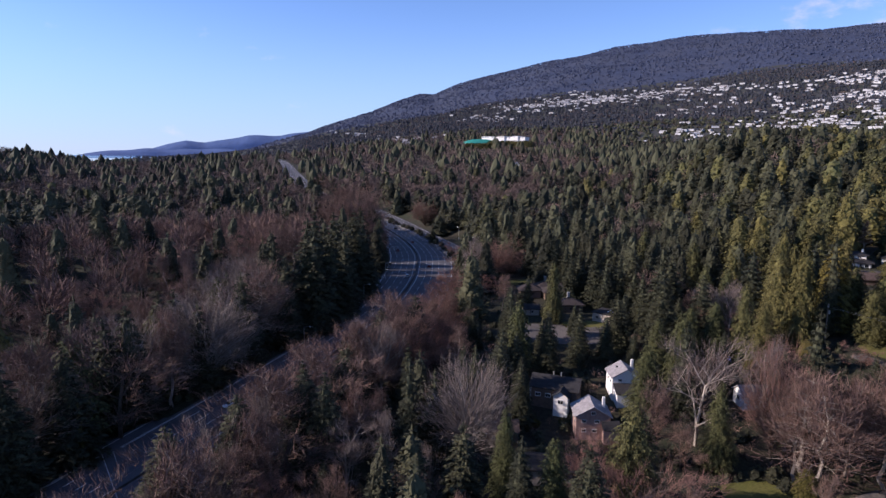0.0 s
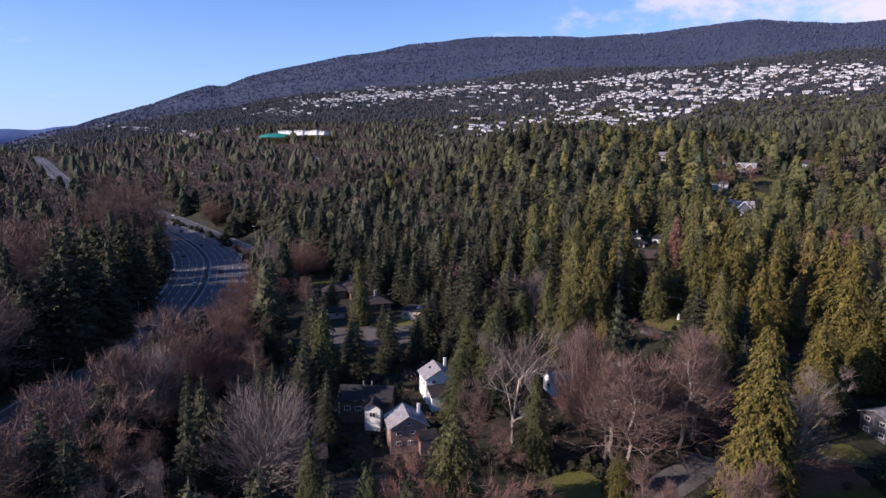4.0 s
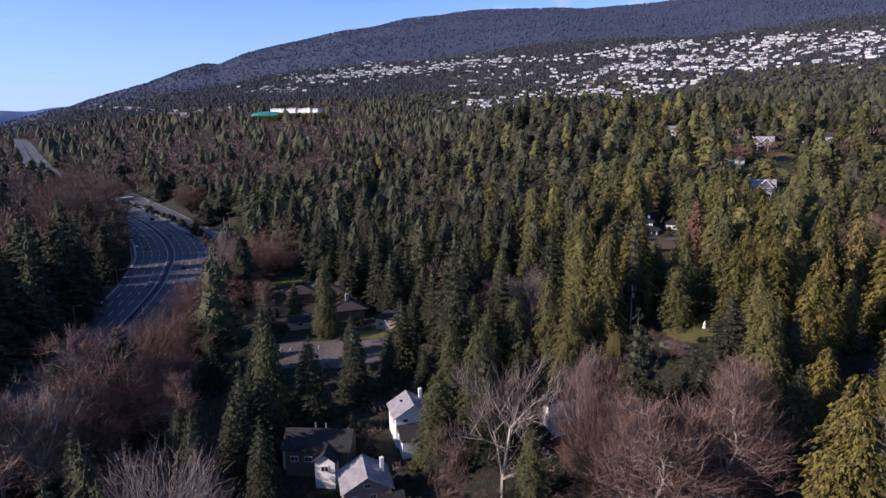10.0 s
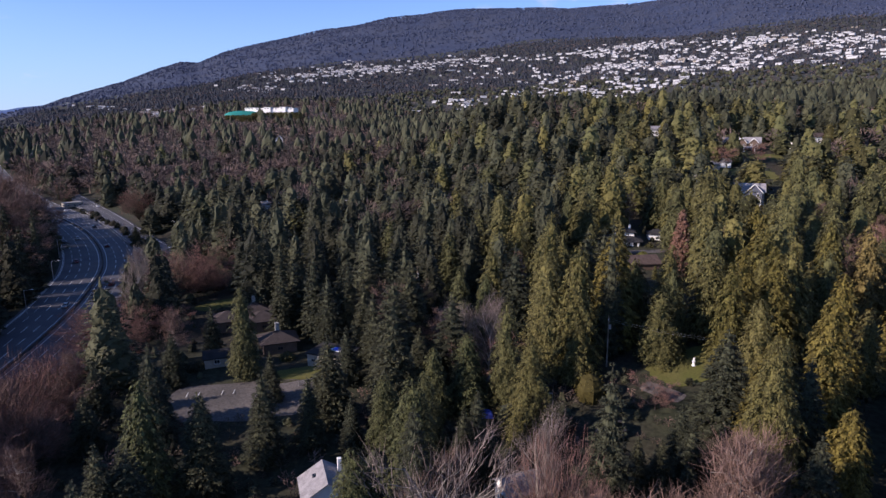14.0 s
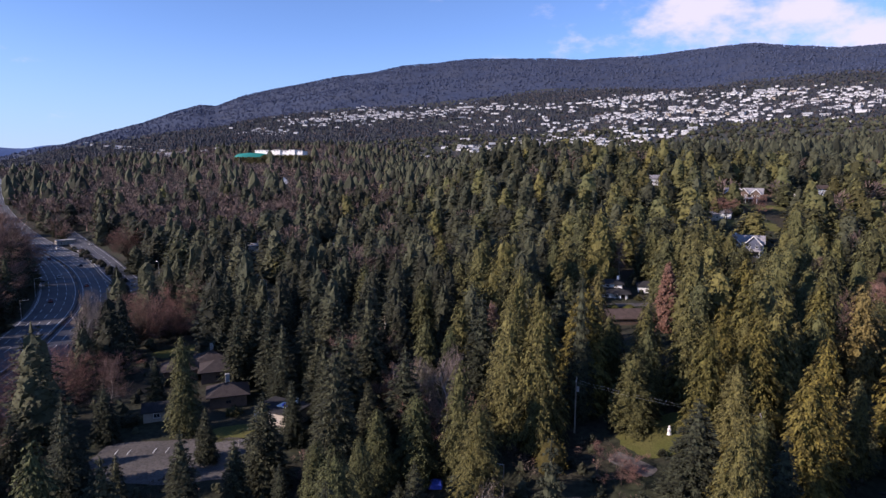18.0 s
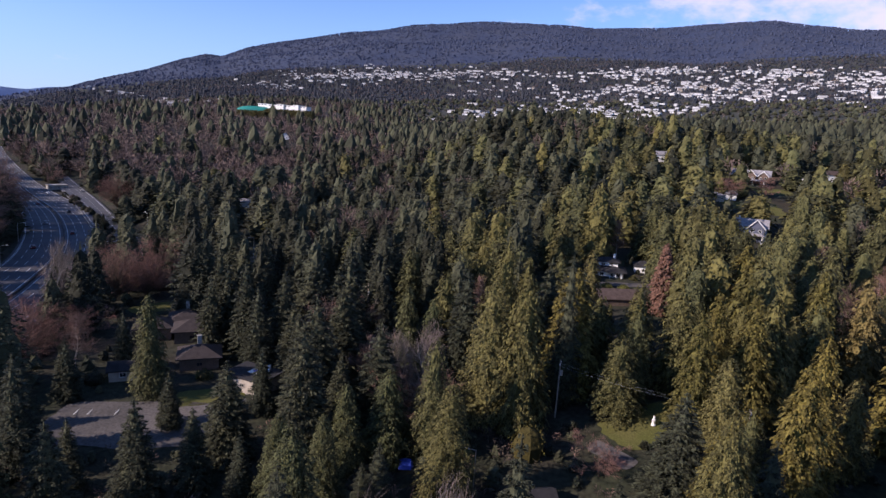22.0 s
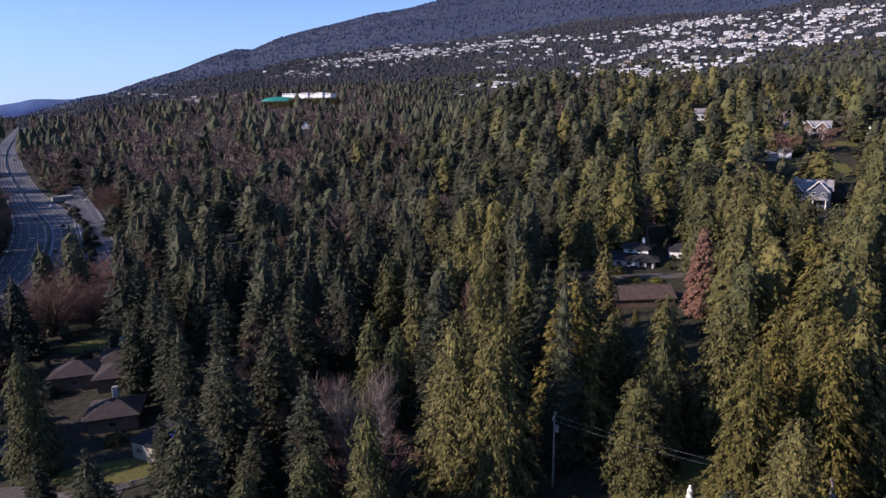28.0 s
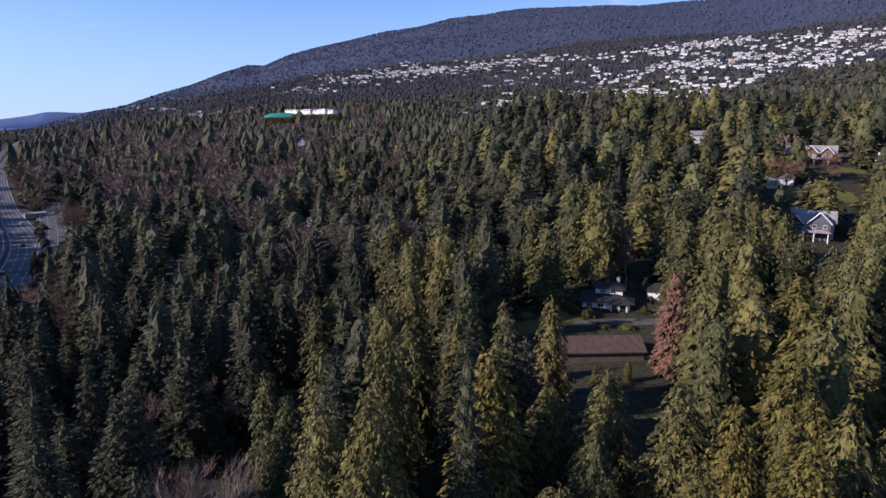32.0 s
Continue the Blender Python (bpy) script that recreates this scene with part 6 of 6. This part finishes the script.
def town():
    rng = np.random.default_rng(12)
    kinds = []
    for w, d, h, rise, flat, bands in ((14, 10, 6, 3, 0, 2), (18, 11, 6.5, 3, 0, 2), (12, 10, 7, 2.5, 0, 2), (16, 12, 6, 0, 1, 2), (22, 12, 7, 0, 1, 2), (32, 13, 6.5, 2.5, 0, 2), (44, 14, 7, 0, 1, 2), (26, 14, 13, 0, 1, 4)):
        for wall, roof in ((M_TOWNWHITE, M_GREYROOF), (M_TOWN, M_DARKROOF), (M_TOWNWHITE, M_TOWN), (M_TAN, M_BROWNROOF)):
            root = new("town_house")
            a, b, strips = far_house_parts(w, d, h, rise, flat, bands)
            part("wall", a, wall, root)
            part("roof", b, roof, root)
            for s in strips:
                part("window_band", s, M_GLASS, root)
            shade = {M_TOWNWHITE: "white", M_TOWN: "pale grey", M_TAN: "tan"}[wall]
            what = "apartment block" if w > 25 else "house"
            tagged(root, f"{shade} {what} on the wooded hillside above the town", "house", group="houses on the hillside")
            kinds.append([root, w, False])
    made = 0
    spots = []
    # candidate places on terraces along the slope
    rr, aa = np.sqrt(rng.uniform(1450**2, 3000**2, 9000)), np.radians(rng.uniform(-30, 44, 9000))
    rr = np.round(rr / 62) * 62 + rng.normal(0, 7, 9000)
    xs, ys = rr * np.sin(aa), rr * np.cos(aa)
    keep = np.flatnonzero(rng.uniform(0, 1, 9000) < town_share(xs, ys))
    for x, y in zip(xs[keep].tolist(), ys[keep].tolist()):
        if made >= 300:
            break
        az = math.degrees(math.atan2(x, y))
        if any(abs(x - a) < 26 and abs(y - b) < 24 for a, b in spots):
            continue
        spots.append((x, y))
        big = rng.uniform() < (0.34 if az > 12 else 0.12)
        k = int(rng.integers(20, 32)) if big else int(rng.integers(0, 20))
        if k % 4 == 3 and rng.uniform() < 0.6:
            k -= 3
        root, w, used = kinds[k]
        m = Matrix.Translation((x, y, ground_z(x, y) + 1.5)) @ Matrix.Rotation(radians(-az - 18 + rng.normal(0, 14)), 4, "Z") @ Matrix.Scale(float(rng.uniform(0.62, 0.9)), 4)
        if not used:
            root.matrix_basis = m
            kinds[k][2] = True
        else:
            copy_thing(root, m)
        keep_free(x, y, w * 0.5 + 4)
        made += 1
    for root, w, used in kinds:
        if not used:
            root.matrix_basis = Matrix.Translation((900, 1900, ground_z(900, 1900)))
    # the smaller, farther ones, too many to tell apart
    V, F, M, base = [], [], [], 0
    cube = np.array([(-1, -1, -1), (1, -1, -1), (1, 1, -1), (-1, 1, -1), (-1, -1, 1), (1, -1, 1), (1, 1, 1), (-1, 1, 1), (-1, 0, 1.7), (1, 0, 1.7)], float)
    quads = np.array([(0, 1, 5, 4), (1, 2, 6, 5), (2, 3, 7, 6), (3, 0, 4, 7), (4, 5, 9, 8), (6, 7, 8, 9)])
    rr, aa = np.sqrt(rng.uniform(1300**2, 3020**2, 15000)), np.radians(rng.uniform(-32, 45, 15000))
    rr = np.round(rr / 31) * 31 + rng.normal(0, 6, 15000)
    xs, ys = rr * np.sin(aa), rr * np.cos(aa)
    keep = np.flatnonzero(rng.uniform(0, 1, 15000) < 0.6 * town_share(xs, ys))
    for x, y, zg in zip(xs[keep].tolist(), ys[keep].tolist(), height(xs[keep], ys[keep]).tolist()):
        az = math.degrees(math.atan2(x, y))
        s = np.array([rng.uniform(4, 9) if rng.uniform() < 0.85 else rng.uniform(9, 17), rng.uniform(3.5, 5.5), rng.uniform(1.8, 3.0)])
        t = radians(-az - 18 + rng.normal(0, 10))
        v = cube * s
        v = np.stack([x + v[:, 0] * math.cos(t) - v[:, 1] * math.sin(t), y + v[:, 0] * math.sin(t) + v[:, 1] * math.cos(t), zg + 1 + v[:, 2] + s[2]], -1)
        V.append(v), F.append(quads + base), M.append([0, 0, 0, 0, int(rng.integers(1, 3))] * 1 + [int(rng.integers(1, 3))])
        base += 10
    tagged(new("town", mesh("town", np.concatenate(V), np.concatenate(F), [M_TOWNWHITE, M_GREYROOF, M_DARKROOF], np.concatenate(M))), "scattered white houses on the far hillside", "houses", kind="stuff")


CLUSTERS = ((-9, 4.25, 3.2, 0.33, 0.8), (-4.5, 4.85, 3.0, 0.4, 1.0), (0.5, 5.3, 2.6, 0.3, 0.9), (7, 5.7, 3.5, 0.22, 0.75), (13.5, 5.75, 3.0, 0.3, 0.7), (17.5, 4.7, 2.0, 0.5, 1.0), (22, 4.6, 2.6, 0.4, 0.85), (26.5, 4.6, 2.2, 0.3, 0.7), (14, 2.8, 2.0, 0.5, 0.9), (19, 3.2, 2.6, 0.5, 1.1), (5, 2.0, 2.4, 0.3, 1.0), (10, 2.5, 2.4, 0.4, 1.0), (27.5, 6.1, 2.2, 0.25, 0.9), (33, 5.9, 3.0, 0.3, 0.8), (31, 5.0, 4.0, 0.3, 0.6), (37, 5.2, 4.0, 0.7, 0.5), (6, 1.1, 6.0, 0.3, 0.6), (-26.2, 1.75, 1.4, 0.14, 0.9), (-20, 1.3, 4.0, 0.3, 0.16), (-14, 3.4, 2.5, 0.4, 0.3), (12, 4.2, 8.0, 0.7, 0.28), (16.5, 6.1, 3.0, 0.25, 0.8), (21, 6.4, 3.5, 0.25, 0.9), (29.5, 6.5, 3.5, 0.25, 0.9), (23.5, 5.4, 4.0, 0.5, 0.6))


def town_share(x, y):
    """How thickly the houses stand: quarters of the town, by heading and height seen from the wood."""
    dx, dy = x + 21, y + 47
    r, az = np.hypot(dx, dy), np.degrees(np.arctan2(dx, dy))
    el = np.degrees(np.arctan2(height(x, y) + 4 - 66, r))
    share = np.zeros(np.shape(x))
    for a, e, sa, se, w in CLUSTERS:
        share = share + w * np.exp(-(((az - a) / sa) ** 2) - ((el - e) / se) ** 2)
    blocks = np.sin(x / 60 + 0.7) * np.cos(y / 55 + x / 140)
    return np.clip(share * np.clip(0.75 + 0.6 * blocks, 0.1, 1.3), 0, 1)


def town_density(x, y):
    return town_share(x, y)




# ---- small things out of doors ----
def statue(x, y):
    """A white garden figure as one plain lathe-turned mesh."""
    prof = ((0.0, 0.0), (0.55, 0.0), (0.55, 0.25), (0.4, 0.35), (0.36, 0.8), (0.46, 1.1), (0.4, 1.45), (0.2, 1.62), (0.17, 1.72), (0.24, 1.86), (0.22, 2.02), (0.08, 2.14), (0.0, 2.15))
    n = 14
    v = [(r * math.cos(2 * math.pi * k / n), r * 0.85 * math.sin(2 * math.pi * k / n), z) for r, z in prof for k in range(n)]
    f = [(a * n + k, a * n + (k + 1) % n, (a + 1) * n + (k + 1) % n, (a + 1) * n + k) for a in range(len(prof) - 1) for k in range(n)]
    ob = new("statue", mesh("statue", v, np.array(f), [M_WHITE], smooth=True))
    ob.location = (x, y, ground_z(x, y) + 0.1)
    tagged(ob, "white garden statue standing on a lawn", "statue")


def street_lamp(x, y, h, turn, arm=2.4, label="grey steel street lamp with a long arm"):
    root = new("street_lamp")
    part("post", tube(tube(bmesh.new(), (0, 0, -1), (0, 0, h * 0.55), 0.13, 0.1, 8), (0, 0, h * 0.55), (0, 0, h), 0.1, 0.07, 8), M_METAL, root)
    part("arm", tube(bmesh.new(), (0, 0, h - 0.1), (arm, 0, h + 0.25), 0.06, 0.05, 6), M_METAL, root)
    part("lamp_head", box(0.95, 0.32, 0.16, arm + 0.3, 0, h + 0.18, 0.04), M_WHITE, root, "pale lamp head")
    put(root, x, y, turn)
    tagged(root, label, "street lamp", group="street lamps")


def utility_pole(x, y, top, turn):
    root = new("utility_pole")
    h = top - ground_z(x, y)
    part("post", tube(bmesh.new(), (0, 0, -1), (0, 0, h), 0.2, 0.13, 8), M_POLE, root)
    part("crossarm", box(2.6, 0.14, 0.14, 0, 0, h - 1.0), M_POLE, root)
    for k in (-1.15, -0.4, 0.4, 1.15):
        part("insulator", tube(bmesh.new(), (k, 0, h - 0.86), (k, 0, h - 0.6), 0.07, 0.05, 6), M_WHITE, root)
    part("transformer", tube(bmesh.new(), (0, -0.4, h - 3.4), (0, -0.4, h - 2.3), 0.3, 0.3, 10), M_METAL, root)
    put(root, x, y, turn)
    tagged(root, "weathered wooden utility pole with a crossarm", "utility pole", group="utility poles")


def wire(a, b, sag=1.0):
    n = 14
    bm = bmesh.new()
    a, b = Vector(a), Vector(b)
    pts = [a.lerp(b, i / n) - Vector((0, 0, sag * 4 * (i / n) * (1 - i / n))) for i in range(n + 1)]
    for p, q in zip(pts[:-1], pts[1:]):
        tube(bm, p, q, 0.012, 0.012, 4)
    me = bpy.data.meshes.new("overhead_wire")
    bm.to_mesh(me)
    bm.free()
    me.materials.append(M_METAL)
    tagged(new("overhead_wire", me), "thin grey overhead wire between poles", "wire", group="overhead wires")


def car(x, y, z, turn, paint, label):
    root = new("car")
    body = bmesh.new()
    bm_box(body, 4.5, 1.8, 0.62, 0, 0, 0.32, 0.12)
    part("body", body, paint, root)
    cab = bmesh.new()
    vs = [cab.verts.new(p) for p in ((-1.75, -0.8, 0.9), (1.15, -0.8, 0.9), (1.15, 0.8, 0.9), (-1.75, 0.8, 0.9), (-1.3, -0.65, 1.45), (0.45, -0.65, 1.45), (0.45, 0.65, 1.45), (-1.3, 0.65, 1.45))]
    for f in ((4, 5, 6, 7), (0, 1, 5, 4), (1, 2, 6, 5), (2, 3, 7, 6), (3, 0, 4, 7)):
        cab.faces.new([vs[i] for i in f])
    part("cabin_glass", cab, M_GLASS, root)
    part("roof_panel", box(1.7, 1.28, 0.06, -0.42, 0, 1.44, 0.02), paint, root)
    for wx in (-1.4, 1.4):
        for wy in (-0.82, 0.82):
            part("wheel", tube(bmesh.new(), (wx, wy - 0.1, 0.33), (wx, wy + 0.1, 0.33), 0.33, 0.33, 12), M_TYRE, root)
    for wy in (-0.6, 0.6):
        part("headlight", box(0.08, 0.35, 0.16, 2.22, wy, 0.62), M_WHITE, root)
    root.matrix_basis = Matrix.Translation((x, y, z)) @ Matrix.Rotation(radians(turn), 4, "Z")
    tagged(root, label, "car", group="cars on the motorway")


PAINTS = [(material("white_car_paint", (0.75, 0.75, 0.76), 0.3, vary=0.03, bump=0), "white"), (material("silver_car_paint", (0.4, 0.42, 0.44), 0.3, metal=0.5, vary=0.03, bump=0), "silver"), (material("black_car_paint", (0.02, 0.02, 0.025), 0.3, vary=0.03, bump=0), "black"), (material("dark_red_car_paint", (0.2, 0.03, 0.03), 0.3, vary=0.03, bump=0), "dark red")]


def traffic():
    rng = random.Random(5)
    for line, s0, off, back in ((HW, 0.42, -7.5, True), (HW, 0.445, -3.7, True), (HW, 0.475, -11.3, True), (HW, 0.5, -7.5, True), (HW, 0.53, -3.7, True), (HW, 0.455, 7.5, False), (HW, 0.487, 3.7, False), (HW, 0.515, 7.5, False), (HW, 0.55, 11.3, False), (HW, 0.6, 3.7, False), (HW, 0.62, -7.5, True), (HW, 0.66, 7.5, False), (HW, 0.7, -3.7, True), (HW, 0.38, -7.5, True), (HW, 0.4, 3.7, False), (RW, 0.12, 4.4, False), (RW, 0.22, 4.4, False), (RW, 0.3, -4.4, True)):
        i = int(s0 * (len(line) - 1))
        d = line[i + 1] - line[i]
        a = math.atan2(d[1], d[0])
        x, y = line[i, 0] + math.sin(a) * off, line[i, 1] - math.cos(a) * off
        paint, word = PAINTS[rng.choice((0, 0, 1, 1, 2, 3))]
        car(x, y, line[i, 2] + (0.05 if line is RW else 0.0), math.degrees(a) + (180 if back else 0), paint, word + " car driving on the grey motorway")


def shrub(x, y, h, wide, mat, label):
    rng = np.random.default_rng(int(abs(x * 13 + y * 7)))
    n = 420
    d = rng.normal(0, 1, (n, 3))
    d[:, 2] = np.abs(d[:, 2])
    d /= np.linalg.norm(d, axis=1)[:, None]
    root = d * rng.uniform(0.72, 1.0, n)[:, None] * [wide / 2, wide / 2, h * 0.92] * (1 + 0.15 * np.sin(d[:, :1] * 7 + d[:, 1:2] * 5))
    up = rng.normal(0, 1, (n, 3))
    v, f = sprays(root, d, up / np.linalg.norm(up, axis=1)[:, None], rng.uniform(0.25, 0.5, n), rng.uniform(0.15, 0.3, n), rng)
    k = 8
    cv = np.array([(0.8 * wide / 2 * math.cos(2 * math.pi * i / k) * q, 0.8 * wide / 2 * math.sin(2 * math.pi * i / k) * q, z * h) for q, z in ((0.9, 0), (1.0, 0.4), (0.65, 0.72)) for i in range(k)] + [(0, 0, h * 0.85)])
    cf = [(a * k + i, a * k + (i + 1) % k, (a + 1) * k + (i + 1) % k) for a in range(2) for i in range(k)] + [(a * k + i, (a + 1) * k + (i + 1) % k, (a + 1) * k + i) for a in range(2) for i in range(k)] + [(2 * k + i, 2 * k + (i + 1) % k, 3 * k) for i in range(k)]
    ob = new("shrub", mesh("shrub", np.concatenate([v, cv]), np.concatenate([f, np.array(cf) + len(v)]), [mat]))
    ob.location = (x, y, ground_z(x, y) - 0.1)
    tagged(ob, label, "shrub", group="garden shrubs")
    keep_free(x, y, wide * 0.5)


def fence(x0, y0, x1, y1, h, mat, label):
    root = new("fence")
    n = max(2, int(math.hypot(x1 - x0, y1 - y0) / 2.4))
    pts = [(x0 + (x1 - x0) * i / n, y0 + (y1 - y0) * i / n) for i in range(n + 1)]
    for x, y in pts:
        part("post", box(0.14, 0.14, h + 0.6, x, y, ground_z(x, y) - 0.5), mat, root)
    for (xa, ya), (xb, yb) in zip(pts[:-1], pts[1:]):
        for k in (0.3, 0.62, 0.94):
            part("rail", tube(bmesh.new(), (xa, ya, ground_z(xa, ya) + h * k), (xb, yb, ground_z(xb, yb) + h * k), 0.06, 0.06, 4), mat, root)
    tagged(root, label, "fence")


def shed(x, y, turn):
    root = new("shed")
    part("wall", gable_wall(bmesh.new(), 3.4, 2.8, 3.2, 0.8, "x", z=-1), M_SOIL, root)
    part("roof", gable(bmesh.new(), 3.4, 2.8, 0.8, 2.2, 0.3, 0.12, "x"), M_BROWNROOF, root)
    part("door", box(0.9, 0.08, 1.9, 0.3, -1.44, 0), M_BROWNWALL, root)
    put(root, x, y, turn)
    keep_free(x, y, 4)
    tagged(root, "small red-brown garden shed with a pitched roof", "shed")


def tarpaulin(x, y):
    """A crumpled sheet thrown over a low stack."""
    rng = np.random.default_rng(4)
    n = 12
    u = np.linspace(-1, 1, n)
    gx, gy = np.meshgrid(u, u)
    top = 1.3 * np.clip(1.5 - 1.5 * np.maximum(np.abs(gx), np.abs(gy)) ** 3, 0, 1) + rng.uniform(-0.07, 0.07, gx.shape)
    v = np.stack([gx * 1.5, gy * 1.2, np.maximum(top, 0.02)], -1).reshape(-1, 3)
    i = (np.arange(n - 1)[:, None] * n + np.arange(n - 1)[None]).ravel()
    ob = new("tarpaulin", mesh("tarpaulin", v, np.stack([i, i + 1, i + n + 1, i + n], -1), [M_BLUE]))
    ob.location = (x, y, ground_z(x, y) + 0.02)
    keep_free(x, y, 3)
    tagged(ob, "crumpled blue tarpaulin over a low stack", "tarpaulin")


tarpaulin(4.8, 117.5)
open_view(4.8, 114, 3, 12, 14, 30)
for k in (0, 1, 3, 4):
    # worn bay lines on the turning area
    lx, ly = -66 + 2.7 * k, 130.5 + 0.28 * k
    bay = new("parking_line", mesh("parking_line", [(-0.08, -2.3, 0), (0.08, -2.3, 0), (0.08, 2.3, 0), (-0.08, 2.3, 0)], [(0, 1, 2, 3)], [M_PAINT]))
    bay.matrix_basis = Matrix.Translation((lx, ly, ground_z(lx, ly) + 0.16)) @ Matrix.Rotation(radians(6), 4, "Z")
    tagged(bay, "worn white bay line on pale asphalt", "road marking", kind="structure")
statue(56.1, 128.4)
open_view(44, 120, 10, 50, 14, 10)
open_view(33, 122, 8, 45, 12, 10)
open_view(52, 126, 8, 24, 20, 116)
street_lamp(17.2, 107, 10.4, 180, 1.8)
open_view(17.2, 110, 4, 18, 12, 30)
for lx, ly, lt in ((-155, 212, 10), (-170, 255, 20), (-193, 300, 30), (-146, 165, 0), (-140, 100, 0), (-236, 350, 35), (-300, 432, 40)):
    street_lamp(lx, ly, 9.0, lt)
for lx, ly, lt in ((-93, 250, 160), (-128, 302, 150), (-152, 345, 145), (-205, 420, 140), (-252, 476, 140), (-71, 271, 200)):
    street_lamp(lx, ly, 9.0, lt, 1.8, "grey steel street lamp beside the slip road")
utility_pole(36.2, 132.8, 20.4, 70)
utility_pole(72, 121, 17, 70)
utility_pole(-11, 183, 22, 60)
utility_pole(124, 286, 42, 20)
for k in (-1.1, 0.4):
    wire((36.2 + k * 0.4, 132.8 + k, 19.5), (72 + k * 0.4, 121 + k, 16.1), 0.9)
traffic()
for x, y, h, w, m, lab in (
    (64, 232, 2.6, 3.6, M_CEDAR, "rounded green garden shrub by the villa"), (67, 229, 3.0, 4.2, M_CEDAR, "rounded green garden shrub by the villa"), (61, 236, 4.5, 2.6, M_CEDAR, "upright green garden shrub by the villa"), (83, 233, 1.8, 3.0, M_CEDAR, "low clipped green shrub"), (70, 222, 1.6, 4.0, M_GRASS, "low yellow-green hedge plant"), (76, 221, 1.5, 4.0, M_GRASS, "low yellow-green hedge plant"), (57, 226, 2.4, 4.0, M_REDTWIG, "leafless reddish garden shrub"), (44, 229, 2.4, 5.0, M_CEDAR, "round green garden shrub"), (51, 231, 2.2, 4.4, M_GRASS, "bright green garden shrub"),
    (28.5, 119.5, 7.5, 7.5, M_GOLD, "large yellow-flecked garden bush"), (52, 121, 1.4, 1.8, M_FIR, "small clipped dark shrub"), (57, 119, 1.6, 2.6, M_FIR, "small clipped dark shrub"), (-36, 78, 3.5, 3.5, M_GOLD, "small yellow-leaved garden tree"), (-41, 69, 1.6, 4.0, M_CEDAR, "green garden hedge plant"), (-25, 78, 1.6, 5.0, M_CEDAR, "green garden hedge plant"), (-49, 66, 2.4, 3.0, M_GOLD, "small yellow-leaved garden tree"),
    (-166, 334, 4, 4, M_FIR, "dark rounded shrub on the road's verge"), (-176, 347, 5, 4.5, M_FIR, "dark rounded shrub on the road's verge"), (-192, 368, 5, 5, M_FIR, "dark rounded shrub on the road's verge"), (-215, 394, 5, 5, M_FIR, "dark rounded shrub on the road's verge"), (-240, 424, 5, 5, M_FIR, "dark rounded shrub on the road's verge"), (-95, 140, 3, 6, M_BRUSH, "dark bramble thicket beside the motorway"), (-90, 158, 3, 6, M_BRUSH, "dark bramble thicket beside the motorway"), (-72, 166, 3.5, 5, M_FIR, "dark rounded shrub by the bungalows"), (-75, 184, 3.5, 5, M_FIR, "dark rounded shrub by the bungalows"), (-58, 146, 3, 4, M_FIR, "dark rounded shrub by the bungalows"), (-69, 142, 3, 5, M_FIR, "dark rounded shrub by the turning area"), (-46, 148, 2.5, 4, M_CEDAR, "green garden shrub beside the flat-roofed house"), (-86, 216, 4, 7, M_BRUSH, "dark bramble thicket beside the slip road"), (-76, 240, 4, 6, M_FIR, "dark rounded shrub beside the slip road"), (-150, 302, 4, 5, M_FIR, "dark rounded shrub on the road's verge"), (-140, 284, 3.5, 5, M_FIR, "dark rounded shrub on the road's verge"),
):
    shrub(x, y, h, w, m, lab)
for k in range(24):
    # planting between the motorway and the slip road
    t = 262 + 8.5 * k
    sx = 0.5 * (float(np.interp(t, HWY[:, 1], HWY[:, 0])) + 26 + float(np.interp(t, RAMP[::-1, 1], RAMP[::-1, 0])) - 8)
    shrub(sx + rnd.uniform(-2, 2), t, rnd.uniform(2, 5.5), rnd.uniform(4, 7), M_FIR if k % 3 else M_BRUSH, "dark shrub planted between motorway and slip road")
fence(60, 57, 74, 54, 1.5, M_POLE, "brown wooden post-and-rail garden fence")
fence(-40, 133, -31, 138, 1.2, M_CONCRETE, "pale low garden fence beside the lawn")
shed(54, 53, -15)
town()
undergrowth()
thicket()
plant_woods()
